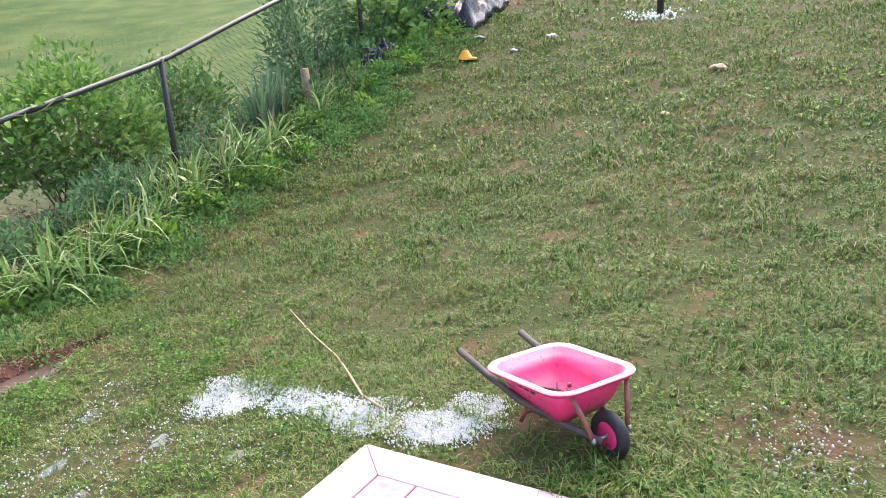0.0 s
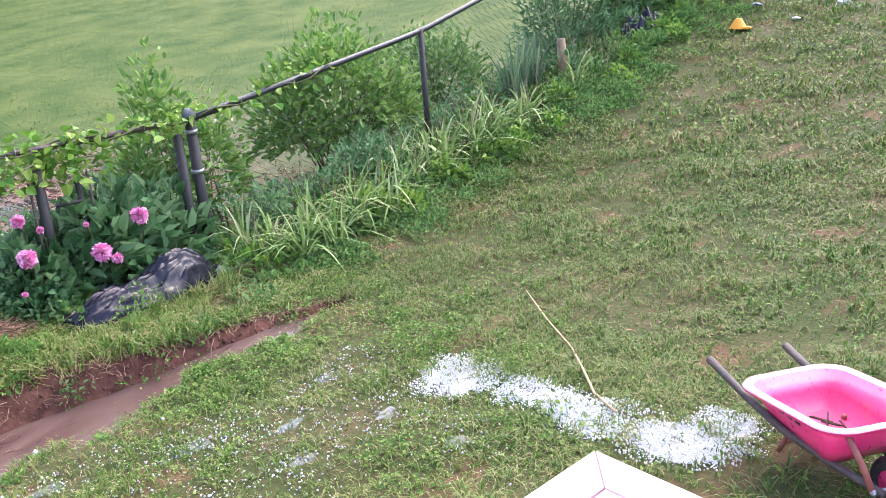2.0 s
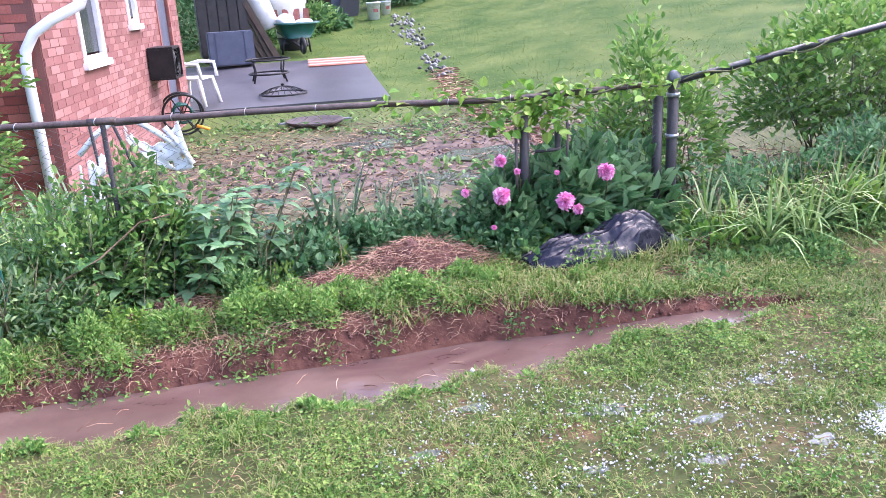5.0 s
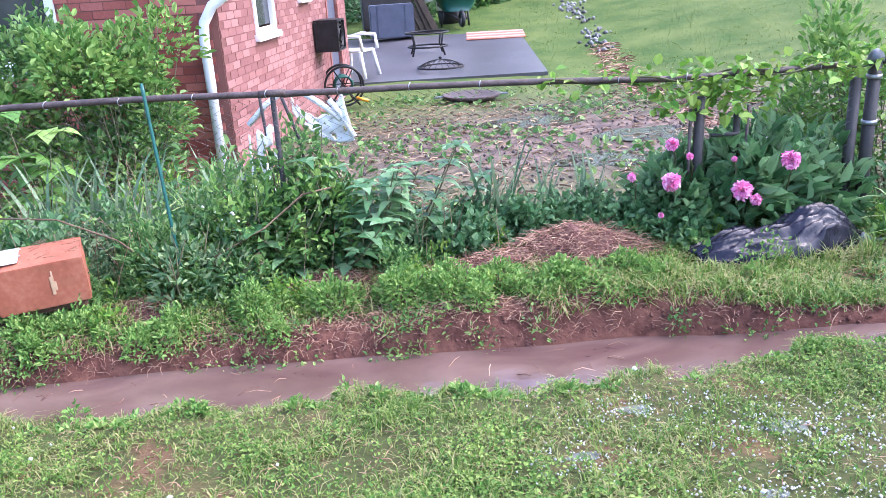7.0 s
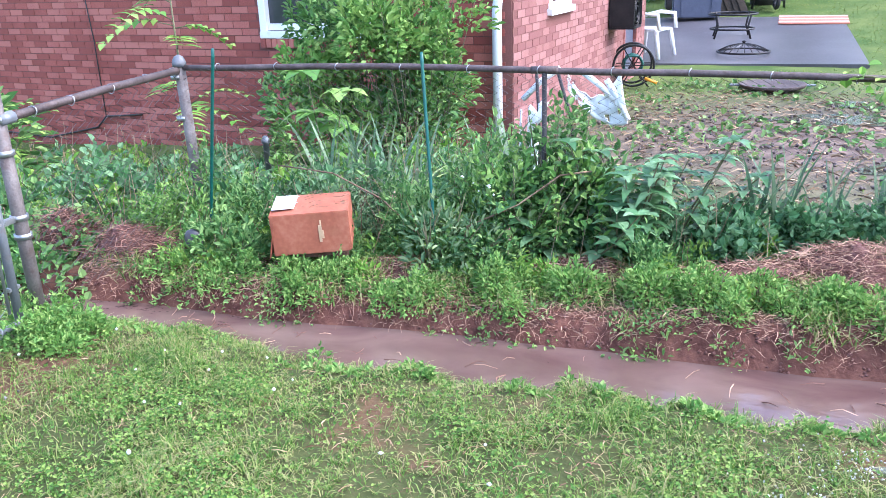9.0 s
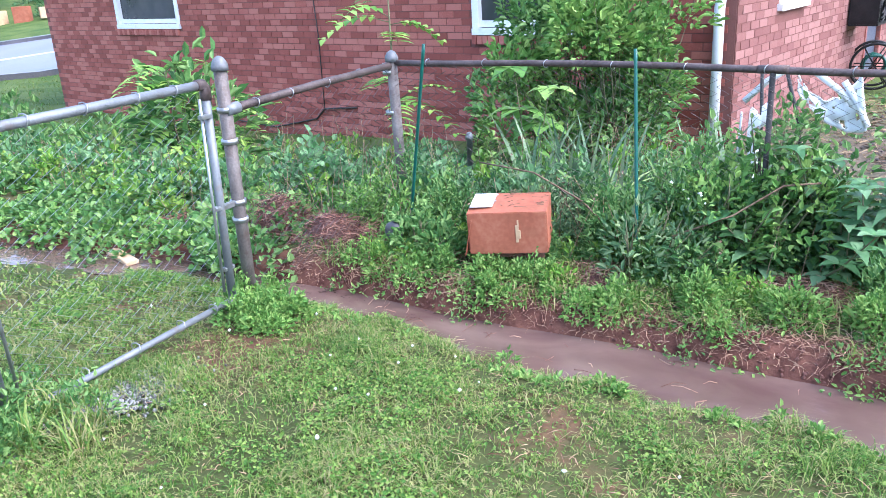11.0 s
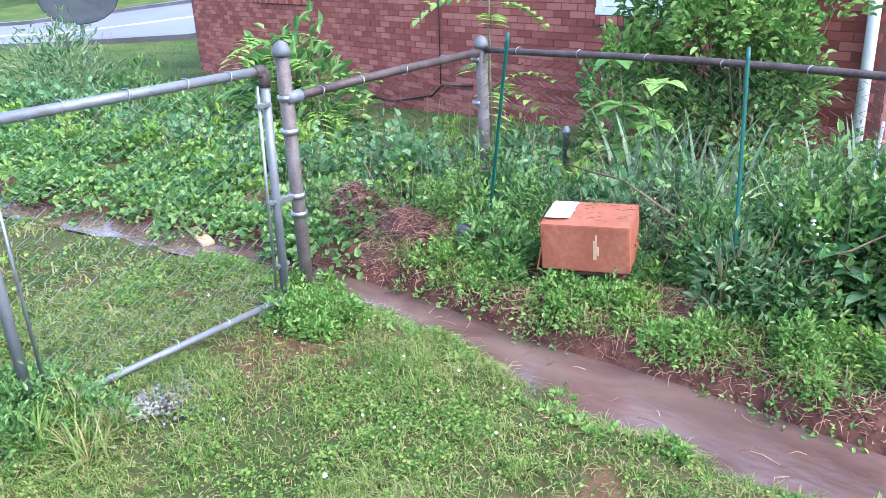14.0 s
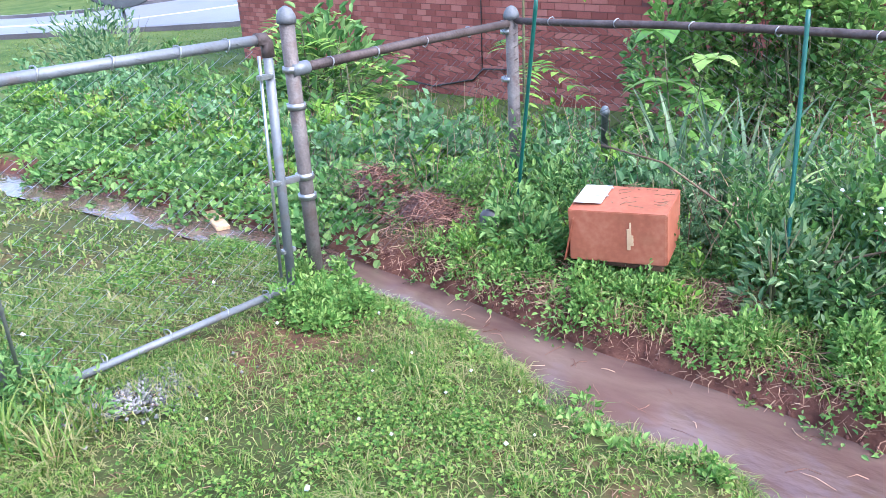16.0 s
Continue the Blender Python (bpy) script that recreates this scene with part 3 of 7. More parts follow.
    for n, x0, x1, y0, y1, s in ((150000, -4.2, 2.6, 2.5, 4.6, 0.0125), (34000, 1.5, 5.5, -0.6, 4.9, 0.016), (16000, 5.5, 11, -3.0, 4.6, 0.034), (16000, -9, -3.6, 0.8, 4.6, 0.028)):
        p = on_ground(n, x0, x1, y0, y1, lambda x, y, m: near(x, y, m) & (rng.random(len(x)) < np.clip(clover_share(x, y), 0.06, 1)))
        p[:, 2] += rng.uniform(0.008, 0.05, len(p)) * (0.5 + fbm(p[:, 0], p[:, 1], 9.0, 1.4))
        a, b = leaf_mesh(p, rng.normal(0, 1, p.shape) * np.array([[1, 1, 0.25]]), s, 0.8, 0.15)
        v.append(a)
        f += [[i + k for i in q] for q in b]
        k += len(a)
    tagged(np_part("clover", np.concatenate(v).tolist(), f, M["clover"]), "patches of low clover and broad-leaved lawn weeds", "clover", kind="stuff")


build_lawn()


def build_puddles():
    for cx, cy, rx, ry in PUDDLES:
        bm = bmesh.new()
        z = height(cx, cy) + 0.002
        ring = []
        for k in range(40):
            a = 2 * math.pi * k / 40
            q = 0.95 + 0.45 * noise.noise((cx * 5 + 1.7 * math.cos(a), cy * 5 + 1.7 * math.sin(a), 2)) + 0.15 * noise.noise((6 * math.cos(a), 6 * math.sin(a), cx))
            ring.append(bm.verts.new((cx + 0.24 * rx * q * math.cos(a), cy + 0.24 * ry * q * math.sin(a), z)))
        bm.faces.new(ring)
        tagged(part("puddle", bm, M["puddle"]), "shallow rain puddle shining between the grass", "puddle", kind="structure")


build_puddles()

# ---- deck underfoot ----


def build_deck():
    deck = thing("deck", "low timber deck painted pale pink with wet mitred border boards", "deck", (1.58, 2.19, 0.0), -6.8, kind="structure")
    W, L, t, b = 3.2, 4.2, 0.032, 0.14

    def board(name, corners, mat, label=""):
        bm = bmesh.new()
        lo = [bm.verts.new((x, y, -t)) for x, y in corners]
        hi = [bm.verts.new((x, y, 0)) for x, y in corners]
        bm.faces.new(hi)
        bm.faces.new(list(reversed(lo)))
        for k in range(4):
            j = (k + 1) % 4
            bm.faces.new((lo[k], lo[j], hi[j], hi[k]))
        bmesh.ops.recalc_face_normals(bm, faces=bm.faces)
        bmesh.ops.bevel(bm, geom=list(bm.edges), offset=0.003, segments=1, affect="EDGES")
        return part(name, bm, mat, deck, label)

    g = 0.004
    board("border_board", [(-W, 0), (0, 0), (-b, -b), (-W, -b)], M["deck"], "pale pink wet front border board")
    board("border_board", [(0, -g), (0, -L), (-b, -L), (-b, -b - g)], M["deck"], "pale pink wet side border board")
    y = -b - 2 * g
    while y > -L + b:
        board("plank", [(-W, y), (-b - g, y), (-b - g, y - b), (-W, y - b)], M["deck_worn"])
        y -= b + 0.005
    part("fascia", box((-W / 2, -0.02, -t - 0.08), (W - 0.02, 0.025, 0.15), 0.003), M["red_steel"], deck, "dark red fascia board")
    part("fascia", box((-0.02, -L / 2, -t - 0.08), (0.025, L - 0.08, 0.15), 0.003), M["red_steel"], deck)
    for x, yy in ((-0.1, -0.1), (-0.1, -L + 0.2), (-W + 0.2, -0.1), (-W + 0.2, -L + 0.2)):
        part("footing_post", box((x, yy, -0.24), (0.09, 0.09, 0.4), 0.004), M["dark"], deck)


build_deck()

# ---- fences and gate ----
FENCE_Y = 5.5
RAIL_X = [-3.0, -2.23, -0.23, 1.14, 2.37, 3.4, 4.54, 5.54, 6.23, 8.0, 10.5]
RAIL_Z = [0.845, 0.85, 0.82, 0.765, 0.775, 0.94, 1.13, 1.39, 1.56, 1.95, 2.4]


def rail_z(x):
    return float(np.interp(x, RAIL_X, RAIL_Z))


def wire_mesh(p0, p1, top0, top1, bot0, bot1, mat, name, parent, pitch=0.062, r=0.002):
    """Woven wire between two uprights: zigzag wires that hook into each other."""
    p0, p1 = np.array(p0, float), np.array(p1, float)
    length = np.linalg.norm(p1 - p0)
    d = (p1 - p0) / length
    side = np.array([-d[1], d[0]])
    n = int(length / pitch)
    verts, faces, k = [], [], 0
    for i in range(n + 1):
        u = i * pitch
        f = u / length
        t, b = top0 + (top1 - top0) * f, bot0 + (bot1 - bot0) * f
        m = max(2, int((t - b) / (pitch * 0.55)))
        pts = []
        for j in range(m + 1):
            uu = np.clip(u + (pitch * 0.53 if j % 2 else -pitch * 0.53) * (1 if i % 1 == 0 else 1), 0, length)
            o = 0.003 if (j + i) % 2 else -0.003
            xy = p0 + d * uu + side * o
            pts.append((xy[0], xy[1], t + (b - t) * j / m))
        pts = np.array(pts)
        for ox, oz in ((0, r), (r * 0.9, -r * 0.5), (-r * 0.9, -r * 0.5)):
            verts.append(pts + np.array([d[0] * ox - side[0] * oz, d[1] * ox - side[1] * oz, oz * 0.3]))
        c = m + 1
        for j in range(m):
            for a in range(3):
                e = (a + 1) % 3
                faces.append((k + a * c + j, k + a * c + j + 1, k + e * c + j + 1, k + e * c + j))
        k += 3 * c
    return np_part(name, np.concatenate(verts).tolist(), faces, mat, parent)


def post(parent, x, y, top, r, mat, cap=True, lean=(0, 0), label="", foot=None):
    z0 = (height(x, y) if foot is None else foot) - 0.2
    p = part("post", bar([(x, y, z0), (x + lean[0], y + lean[1], top)], r, 14), mat, parent, label)
    if cap:
        dome = lathe([(r * 1.25, 0), (r * 1.28, 0.02), (r * 1.15, 0.035), (r * 0.8, 0.055), (r * 0.2, 0.066)], 14)
        c = part("cap", dome, M["cap"], p)
        c.location = (x + lean[0], y + lean[1], top - 0.005)
    return p


def band(parent, x, y, z, r, name="band"):
    b = part(name, lathe([(r * 1.0, -0.012), (r * 1.18, -0.012), (r * 1.18, 0.012), (r * 1.0, 0.012)], 14), M["wire_tie"], parent)
    b.location = (x, y, z)


def ties(parent, pts, r):
    for p in pts:
        ring = [(0.0, math.cos(a) * r * 1.15, math.sin(a) * r * 1.15) for a in np.linspace(0, 2 * math.pi, 10)[:-1]]
        t = part("wire_tie", bar([(x + 0.006 * math.sin(i), y, z) for i, (x, y, z) in enumerate(ring)], 0.0025, 5, True), M["wire_tie"], parent)
        t.location = p


M["post_steel"] = material("weathered_grey_brown_post", [(0.075, 0.062, 0.056), (0.125, 0.108, 0.100), (0.180, 0.162, 0.152)], 0.6, 12, 90, 0.3, metal=0.25, spots=(18, 0.6, (0.085, 0.055, 0.045)))
M["cap"] = material("dull_cast_cap", [(0.09, 0.095, 0.1), (0.17, 0.18, 0.19)], 0.6, 9, 90, 0.2, metal=0.3)


def build_fences():
    f = thing("chain_link_fence", "long rusty chain link fence overgrown with weeds and vines", "fence")
    xs = np.arange(-3.0, 2.38, 0.2)
    part("top_rail", bar([(x, FENCE_Y, rail_z(x) + 0.006 * math.sin(x * 3)) for x in xs], 0.017, 10), M["rust_rail"], f, "brown rusty top rail pipe")
    post(f, -2.98, FENCE_Y, 0.855, 0.032, M["post_steel"], lean=(-0.02, 0.0), label="grey-brown steel corner post with domed cap")
    for z in (0.83, 0.79, 0.55):
        band(f, -3.02, FENCE_Y, z, 0.036)
    post(f, -0.87, FENCE_Y, rail_z(-0.87), 0.014, M["dark"], cap=False)
    for x in (-0.87,):
        sleeve = part("rail_sleeve", bar([(x - 0.07, FENCE_Y, rail_z(x)), (x + 0.07, FENCE_Y, rail_z(x))], 0.0195, 10), M["rust_rail"], f)
    wire_mesh((-3.0, FENCE_Y - 0.02), (2.3, FENCE_Y - 0.02), 0.84, 0.76, -0.12, -0.15, M["wire"], "wire_mesh", f, 0.058, 0.0024)
    ties(f, [(x, FENCE_Y, rail_z(x)) for x in np.arange(-2.75, 2.2, 0.37)], 0.018)
    # short return run to the garden gate
    g = thing("chain_link_fence", "short rusty chain link fence run beside the gate", "fence")
    part("top_rail", bar([(-3.0, FENCE_Y - 0.03, 0.83), (-3.02, 4.8, 0.815), (-3.03, 4.17, 0.79)], 0.021, 10), M["rust_rail"], g, "brown rusty top rail pipe")
    part("rail_end", bar([(-3.03, 4.24, 0.792), (-3.03, 4.16, 0.788)], 0.028, 12), M["metal"], g)
    post(g, -3.09, 4.21, 0.975, 0.031, M["post_steel"], lean=(0.05, -0.04), label="leaning brown steel gate post with grey cap", foot=-0.25)
    for z in (0.79, 0.64, 0.34, 0.25):
        band(g, -3.09 + 0.05 * (z + 0.45) / 1.45, 4.21 - 0.04 * (z + 0.45) / 1.45, z, 0.034)
    wire_mesh((-3.02, 4.2), (-3.0, 5.45), 0.78, 0.82, -0.1, -0.1, M["wire"], "wire_mesh", g)
    for y in (4.35, 4.6, 4.9, 5.2):
        t = part("wire_tie", bar([(math.cos(a) * 0.025, 0.004 * math.sin(2 * a), math.sin(a) * 0.025) for a in np.linspace(0, 2 * math.pi, 10)[:-1]], 0.003, 5, True), M["wire_tie"], g)
        t.location = (-3.02, y, 0.79 + 0.04 * (y - 4.2) / 1.3)
    # run up the slope
    h = thing("chain_link_fence", "dark chain link fence climbing the grassy slope", "fence")
    xs = list(np.arange(2.37, 10.4, 0.25))
    part("top_rail", bar([(x, FENCE_Y, rail_z(x)) for x in xs], 0.021, 10), M["black_rail"], h, "dark top rail pipe rising with the slope")
    post(h, 2.37, FENCE_Y, 0.785, 0.034, M["dark"], label="dark steel end post with cap")
    post(h, 2.27, FENCE_Y, 0.70, 0.03, M["dark"], cap=False)
    for z in (0.7, 0.45):
        band(h, 2.37, FENCE_Y, z, 0.035)
    for x in (4.54, 7.84, 10.2):
        post(h, x, FENCE_Y, rail_z(x) + 0.02, 0.024, M["dark"], cap=False)
    a, z0 = 2.37, -0.1
    for b in (4.54, 7.84, 10.2):
        wire_mesh((a, FENCE_Y - 0.02), (b, FENCE_Y - 0.02), rail_z(a), rail_z(b), height(a, FENCE_Y) + 0.02, height(b, FENCE_Y) + 0.02, M["wire"], "wire_mesh", h, pitch=0.07)
        a = b
    # small overgrown gate between two short posts
    v = thing("small_gate", "narrow overgrown steel gate hung with vines", "gate")
    for x, top in ((1.39, 0.66), (1.6, 0.58)):
        part("upright", bar([(x, FENCE_Y - 0.03, height(x, FENCE_Y) - 0.1), (x, FENCE_Y - 0.03, top)], 0.028 if x < 1.5 else 0.018, 12), M["dark"], v)
    part("latch", bar([(1.45, FENCE_Y - 0.05, 0.45), (1.6, FENCE_Y - 0.05, 0.45), (1.6, FENCE_Y - 0.05, 0.37)], 0.011, 8), M["dark"], v)
    for x in (1.34, 1.66):
        part("bar", bar([(x, FENCE_Y - 0.03, height(x, FENCE_Y)), (x, FENCE_Y - 0.03, 0.6)], 0.009, 8), M["rust_rail"], v)


build_fences()


def build_gate():
    g = thing("garden_gate", "open-framed galvanised pipe gate with loose wire mesh", "gate")
    x, y0, y1, z0, z1, r = -3.06, 2.86, 4.08, -0.11, 0.92, 0.02
    part("top_rail", bar([(x, y0, z1 - 0.01), (x, y1, z1)], r, 12), M["metal"], g)
    part("bottom_rail", bar([(x + 0.05, y0, z0 - 0.02), (x + 0.04, y1 - 0.05, z0 + 0.005)], r * 0.76, 12), M["metal"], g)
    part("upright", bar([(x, y1, z1), (x + 0.03, y1 - 0.05, z0)], r, 12), M["metal"], g)
    part("upright", bar([(x, y0, z1 - 0.01), (x + 0.03, y0, z0)], r, 12), M["metal"], g)
    part("tension_bar", bar([(x + 0.01, y1 - 0.05, z1 - 0.06), (x + 0.035, y1 - 0.1, z0 + 0.06)], 0.007, 6), M["wire_tie"], g)
    part("tension_bar", bar([(x + 0.01, y0 + 0.06, z1 - 0.06), (x + 0.035, y0 + 0.06, z0 + 0.06)], 0.007, 6), M["wire_tie"], g)
    part("elbow", bar([(x, y1 - 0.05, z1), (x, y1 - 0.01, z1), (x, y1, z1 - 0.015), (x, y1, z1 - 0.07)], 0.026, 12), M["rust_rail"], g)
    wire_mesh((x + 0.015, y0 + 0.05), (x + 0.02, y1 - 0.07), z1, z1, z0 + 0.02, z0 + 0.02, M["wire_tie"], "wire_mesh", g, pitch=0.066, r=0.0017)
    for y in (3.2, 3.45, 3.7, 3.9):
        for z, dx in ((z1 - 0.004, 0), (z0, 0.03)):
            t = part("wire_tie", bar([(math.cos(a) * 0.026, 0.005 * math.sin(2 * a), math.sin(a) * 0.026) for a in np.linspace(0, 2 * math.pi, 10)[:-1]], 0.003, 5, True), M["wire_tie"], g)
            t.location = (x + dx, y, z)
    for z in (0.78, 0.35, 0.05):
        b = part("hinge_clip", box((x + 0.02, y1 - 0.04, z), (0.03, 0.07, 0.02), 0.004), M["wire_tie"], g)
    lat = part("latch", box((x, y1 + 0.05, 0.34), (0.02, 0.12, 0.03), 0.004), M["wire_tie"], g)
    h = thing("hinge_post", "brown rusted steel hinge post set in concrete", "post")
    part("pipe", bar([(-3.12, 2.78, -0.4), (-3.15, 2.75, 1.0)], 0.032, 14), M["rust_rail"], h)
    part("rod", bar([(-3.0, 2.76, -0.3), (-3.04, 2.72, 0.9)], 0.007, 8), M["red_steel"], h, "thin rusty orange rod")
    bm = bmesh.new()
    bmesh.ops.create_icosphere(bm, subdivisions=3, radius=1.0)
    for v in bm.verts:
        v.co *= 1 + 0.12 * noise.noise(v.co * 2)
        v.co = Vector((v.co.x * 0.24, v.co.y * 0.1, v.co.z * 0.06))
    c = smooth(part("concrete_footing", bm, M["concrete"]))
    c.matrix_world = pose(-2.92, 2.6, -0.13, 0, 0, 25)
    tagged(c, "rough grey concrete footing lump in grass", "concrete")


build_gate()


def build_stakes():
    for (x0, y0, z0), (x1, y1, z1), label in (
        ((-2.8, 5.25, -0.2), (-2.48, 5.04, 0.995), "slim dark green plastic-coated garden stake leaning"),
        ((-1.36, 5.1, -0.2), (-1.46, 5.3, 0.945), "slim dark green garden stake tied to the fence"),
    ):
        bm = bmesh.new()
        sweep(bm, [Vector((x0, y0, z0)).lerp((x1, y1, z1), k / 24) for k in range(25)], [0.0085 + 0.0012 * (k % 2) for k in range(25)], 8)
        tagged(part("garden_stake", bm, M["stake"]), label, "stake", "garden stakes")


build_stakes()

# ---- brick house ----
HOUSE = pose(-1.79, 9.2, 0, 0, 0, -8.8)


def build_house():
    house = tagged(new("brick_house"), "red brick house with white windows and overgrown walls", "house")
    house.matrix_world = HOUSE
    top, base = 2.9, -1.3
    ch, bl, gap = 0.079, 0.225, 0.010
    wins = [(-10.5, -8.65, 0.70, 1.9), (-2.95, -1.55, 0.64, 1.9)]
    side_wins = [(1.1, 1.9, 0.78, 1.8), (3.1, 3.6, 1.1, 1.8)]
    door = (4.7, 5.6, -0.35, 1.85)

    def solid(spans, openings, x_axis):
        """Wall core with real openings, as blocks between them."""
        a, b = spans
        cuts = sorted(openings)
        pos = a
        depth = 0.11
        for o in cuts + [None]:
            end = o[0] if o else b
            blocks = [(pos, end, base, top)]
            if o:
                blocks += [(o[0], o[1], base, o[2]), (o[0], o[1], o[3], top)]
                pos = o[1]
            for u0, u1, z0, z1 in blocks:
                if u1 - u0 < 0.01:
                    continue
                bm = bmesh.new()
                if x_axis:
                    add_box(bm, ((u0 + u1) / 2, depth / 2 - 0.009, (z0 + z1) / 2), (u1 - u0, depth, z1 - z0))
                else:
                    add_box(bm, (-depth / 2 + 0.009, (u0 + u1) / 2, (z0 + z1) / 2), (depth, u1 - u0, z1 - z0))
                part("wall", bm, M["mortar"], house)

    solid((-13.0, 0), wins, True)
    solid((0, 6.2), side_wins + [door], False)
    part("wall", box((-6.5, 6.2, 0.8), (13.0, 0.12, 4.2)), M["mortar"], house, "rear wall")
    part("wall", box((-12.94, 3.1, 0.8), (0.12, 6.2, 4.2)), M["mortar"], house, "far side wall")
    bm = bmesh.new()
    for a, b in (((-13.5, -0.5), 2.95), ):
        vs = [bm.verts.new(p) for p in ((-13.5, -0.5, 2.9), (0.5, -0.5, 2.9), (0.5, 6.7, 2.9), (-13.5, 6.7, 2.9), (-13.5, 3.1, 4.6), (0.5, 3.1, 4.6))]
        for q in ((0, 1, 5, 4), (2, 3, 4, 5), (0, 4, 3), (1, 2, 5), (3, 2, 1, 0)):
            bm.faces.new([vs[i] for i in q])
    part("roof", bm, M["dark"], house, "dark low gable roof")
    # bricks, laid in running bond
    unit = bpy.data.meshes.new("brick")
    bm = bmesh.new()
    add_box(bm, (0, 0, 0), (bl - gap, 0.03, ch - gap))
    bm.to_mesh(unit)
    bm.free()
    unit.materials.append(M["brick"])

    def blocked(u, z, openings):
        return any(o[0] - 0.02 < u < o[1] + 0.02 and o[2] - 0.1 < z < o[3] for o in openings)

    joined = {"front": ([], []), "side": ([], [])}
    single = 0
    for name, lo, hi, openings in (("front", -13.0, 0.0, wins), ("side", 0.0, 6.2, side_wins + [door])):
        verts, faces = joined[name]
        rows = int((2.2 + 1.0) / ch)
        for r in range(rows):
            z = -1.0 + (r + 0.5) * ch
            u = lo + (bl / 2 if r % 2 else 0) + bl / 2
            while u < hi - bl * 0.4:
                if not blocked(u, z, openings):
                    j = rng.normal(0, 0.0012)
                    if name == "front" and single < 300 and -7.6 < u < -4.2 and -0.4 < z < 1.1:
                        ob = new("brick", unit)
                        ob.parent = house
                        ob.location = (u, j, z)
                        single += 1
                    else:
                        w, h = (bl - gap) / 2, (ch - gap) / 2
                        k = len(verts)
                        for sx in (-1, 1):
                            for sy in (-1, 1):
                                for sz in (-1, 1):
                                    p = (u + sx * w, j + sy * 0.015, z + sz * h)
                                    verts.append(p if name == "front" else (-p[1], p[0], p[2]))
                        for q in ((0, 1, 3, 2), (4, 6, 7, 5), (0, 4, 5, 1), (2, 3, 7, 6), (1, 5, 7, 3), (0, 2, 6, 4)):
                            faces.append([k + i for i in q])
                u += bl
    for name in joined:
        v, f = joined[name]
        ob = np_part("brickwork", v, f, M["brick_set" if name == "front" else "brick_side"], house)
        ob["kind"] = "stuff"
    # windows
    for u0, u1, z0, z1 in wins:
        w = new("window")
        w.parent = house
        w.location = ((u0 + u1) / 2, 0, z0)
        W, Hh = u1 - u0, z1 - z0
        for c, s, nm in (((0, 0.0, 0.03), (W, 0.09, 0.075), "sill"), ((-W / 2 + 0.045, 0.01, Hh / 2 + 0.03), (0.09, 0.08, Hh - 0.075), "frame"), ((W / 2 - 0.045, 0.01, Hh / 2 + 0.03), (0.09, 0.08, Hh - 0.075), "frame"), ((0, 0.01, Hh - 0.04), (W - 0.18, 0.08, 0.08), "frame"), ((0, 0.03, 0.11), (W - 0.18, 0.05, 0.07), "sash")):
            part(nm, box(c, s, 0.006), M["white"], w)
        part("pane", box((0, 0.05, Hh / 2 + 0.05), (W - 0.18, 0.006, Hh - 0.2)), M["glass"], w, "dark window pane")
        for k in range(int(W / 0.075)):
            part("sill_brick", box((-W / 2 + 0.0375 + k * 0.075, -0.012, -0.06), (0.066, 0.08, 0.09), 0.003), M["brick"], w)
    for u0, u1, z0, z1 in side_wins:
        w = new("window")
        w.parent = house
        w.location = (0, (u0 + u1) / 2, z0)
        W, Hh = u1 - u0, z1 - z0
        for c, s, nm in (((0.02, 0, 0.03), (0.1, W + 0.1, 0.07), "sill"), ((0, -W / 2 + 0.04, Hh / 2 + 0.03), (0.06, 0.08, Hh - 0.07), "frame"), ((0, W / 2 - 0.04, Hh / 2 + 0.03), (0.06, 0.08, Hh - 0.07), "frame"), ((0, 0, 0.1), (0.05, W - 0.16, 0.06), "sash"), ((0, 0, Hh - 0.04), (0.06, W - 0.16, 0.08), "frame")):
            part(nm, box(c, s, 0.006), M["white"], w)
        part("pane", box((-0.03, 0, Hh / 2 + 0.05), (0.006, W - 0.16, Hh - 0.2)), M["glass"], w, "dark window pane")
    d = new("door")
    d.parent = house
    d.location = (0, (door[0] + door[1]) / 2, door[2])
    part("door_leaf", box((-0.05, 0, 1.08), (0.04, 0.76, 2.1), 0.004), M["bluegrey"], d)
    for s in (-1, 1):
        part("door_frame", box((-0.02, s * 0.415, 1.1), (0.09, 0.07, 2.2), 0.004), M["red_steel"], d)
    # downspout with its elbow
    part("downspout", bar([(-0.12, -0.09, -0.75), (-0.12, -0.09, 0.9), (-0.1, -0.09, 1.05), (0.0, -0.09, 1.2), (0.16, -0.07, 1.3), (0.42, -0.04, 1.42), (0.5, 0.0, 1.6), (0.5, 0.1, 2.8)], 0.048, 10), M["white"], house, "white curved downspout pipe")
    part("cable", bar([(-5.6, -0.03, 2.2), (-5.5, -0.03, 0.6), (-5.52, -0.03, -0.35)], 0.007, 6), M["dark"], house, "slim dark cable running down the brick")
    part("cable", bar([(-8.2, -0.03, -0.62), (-6.6, -0.03, -0.68), (-5.7, -0.03, -0.5), (-5.52, -0.03, -0.35), (-4.9, -0.03, -0.3)], 0.012, 6), M["dark"], house, "sagging dark cable along the wall foot")


M["brick_set"] = material("red_brickwork", [(0.220, 0.054, 0.039), (0.310, 0.085, 0.062), (0.390, 0.133, 0.100)], 0.75, 1.2, 70, 0.5, island=0.6, dist=0.004)
# Same brick as the front, paled for the brighter, hazy light on this side.
M["brick_side"] = material("lit_pink_brickwork", [(0.185, 0.074, 0.066), (0.240, 0.106, 0.094), (0.300, 0.150, 0.134)], 0.75, 1.2, 70, 0.5, island=0.6, dist=0.004)
build_house()

# ---- patio ----


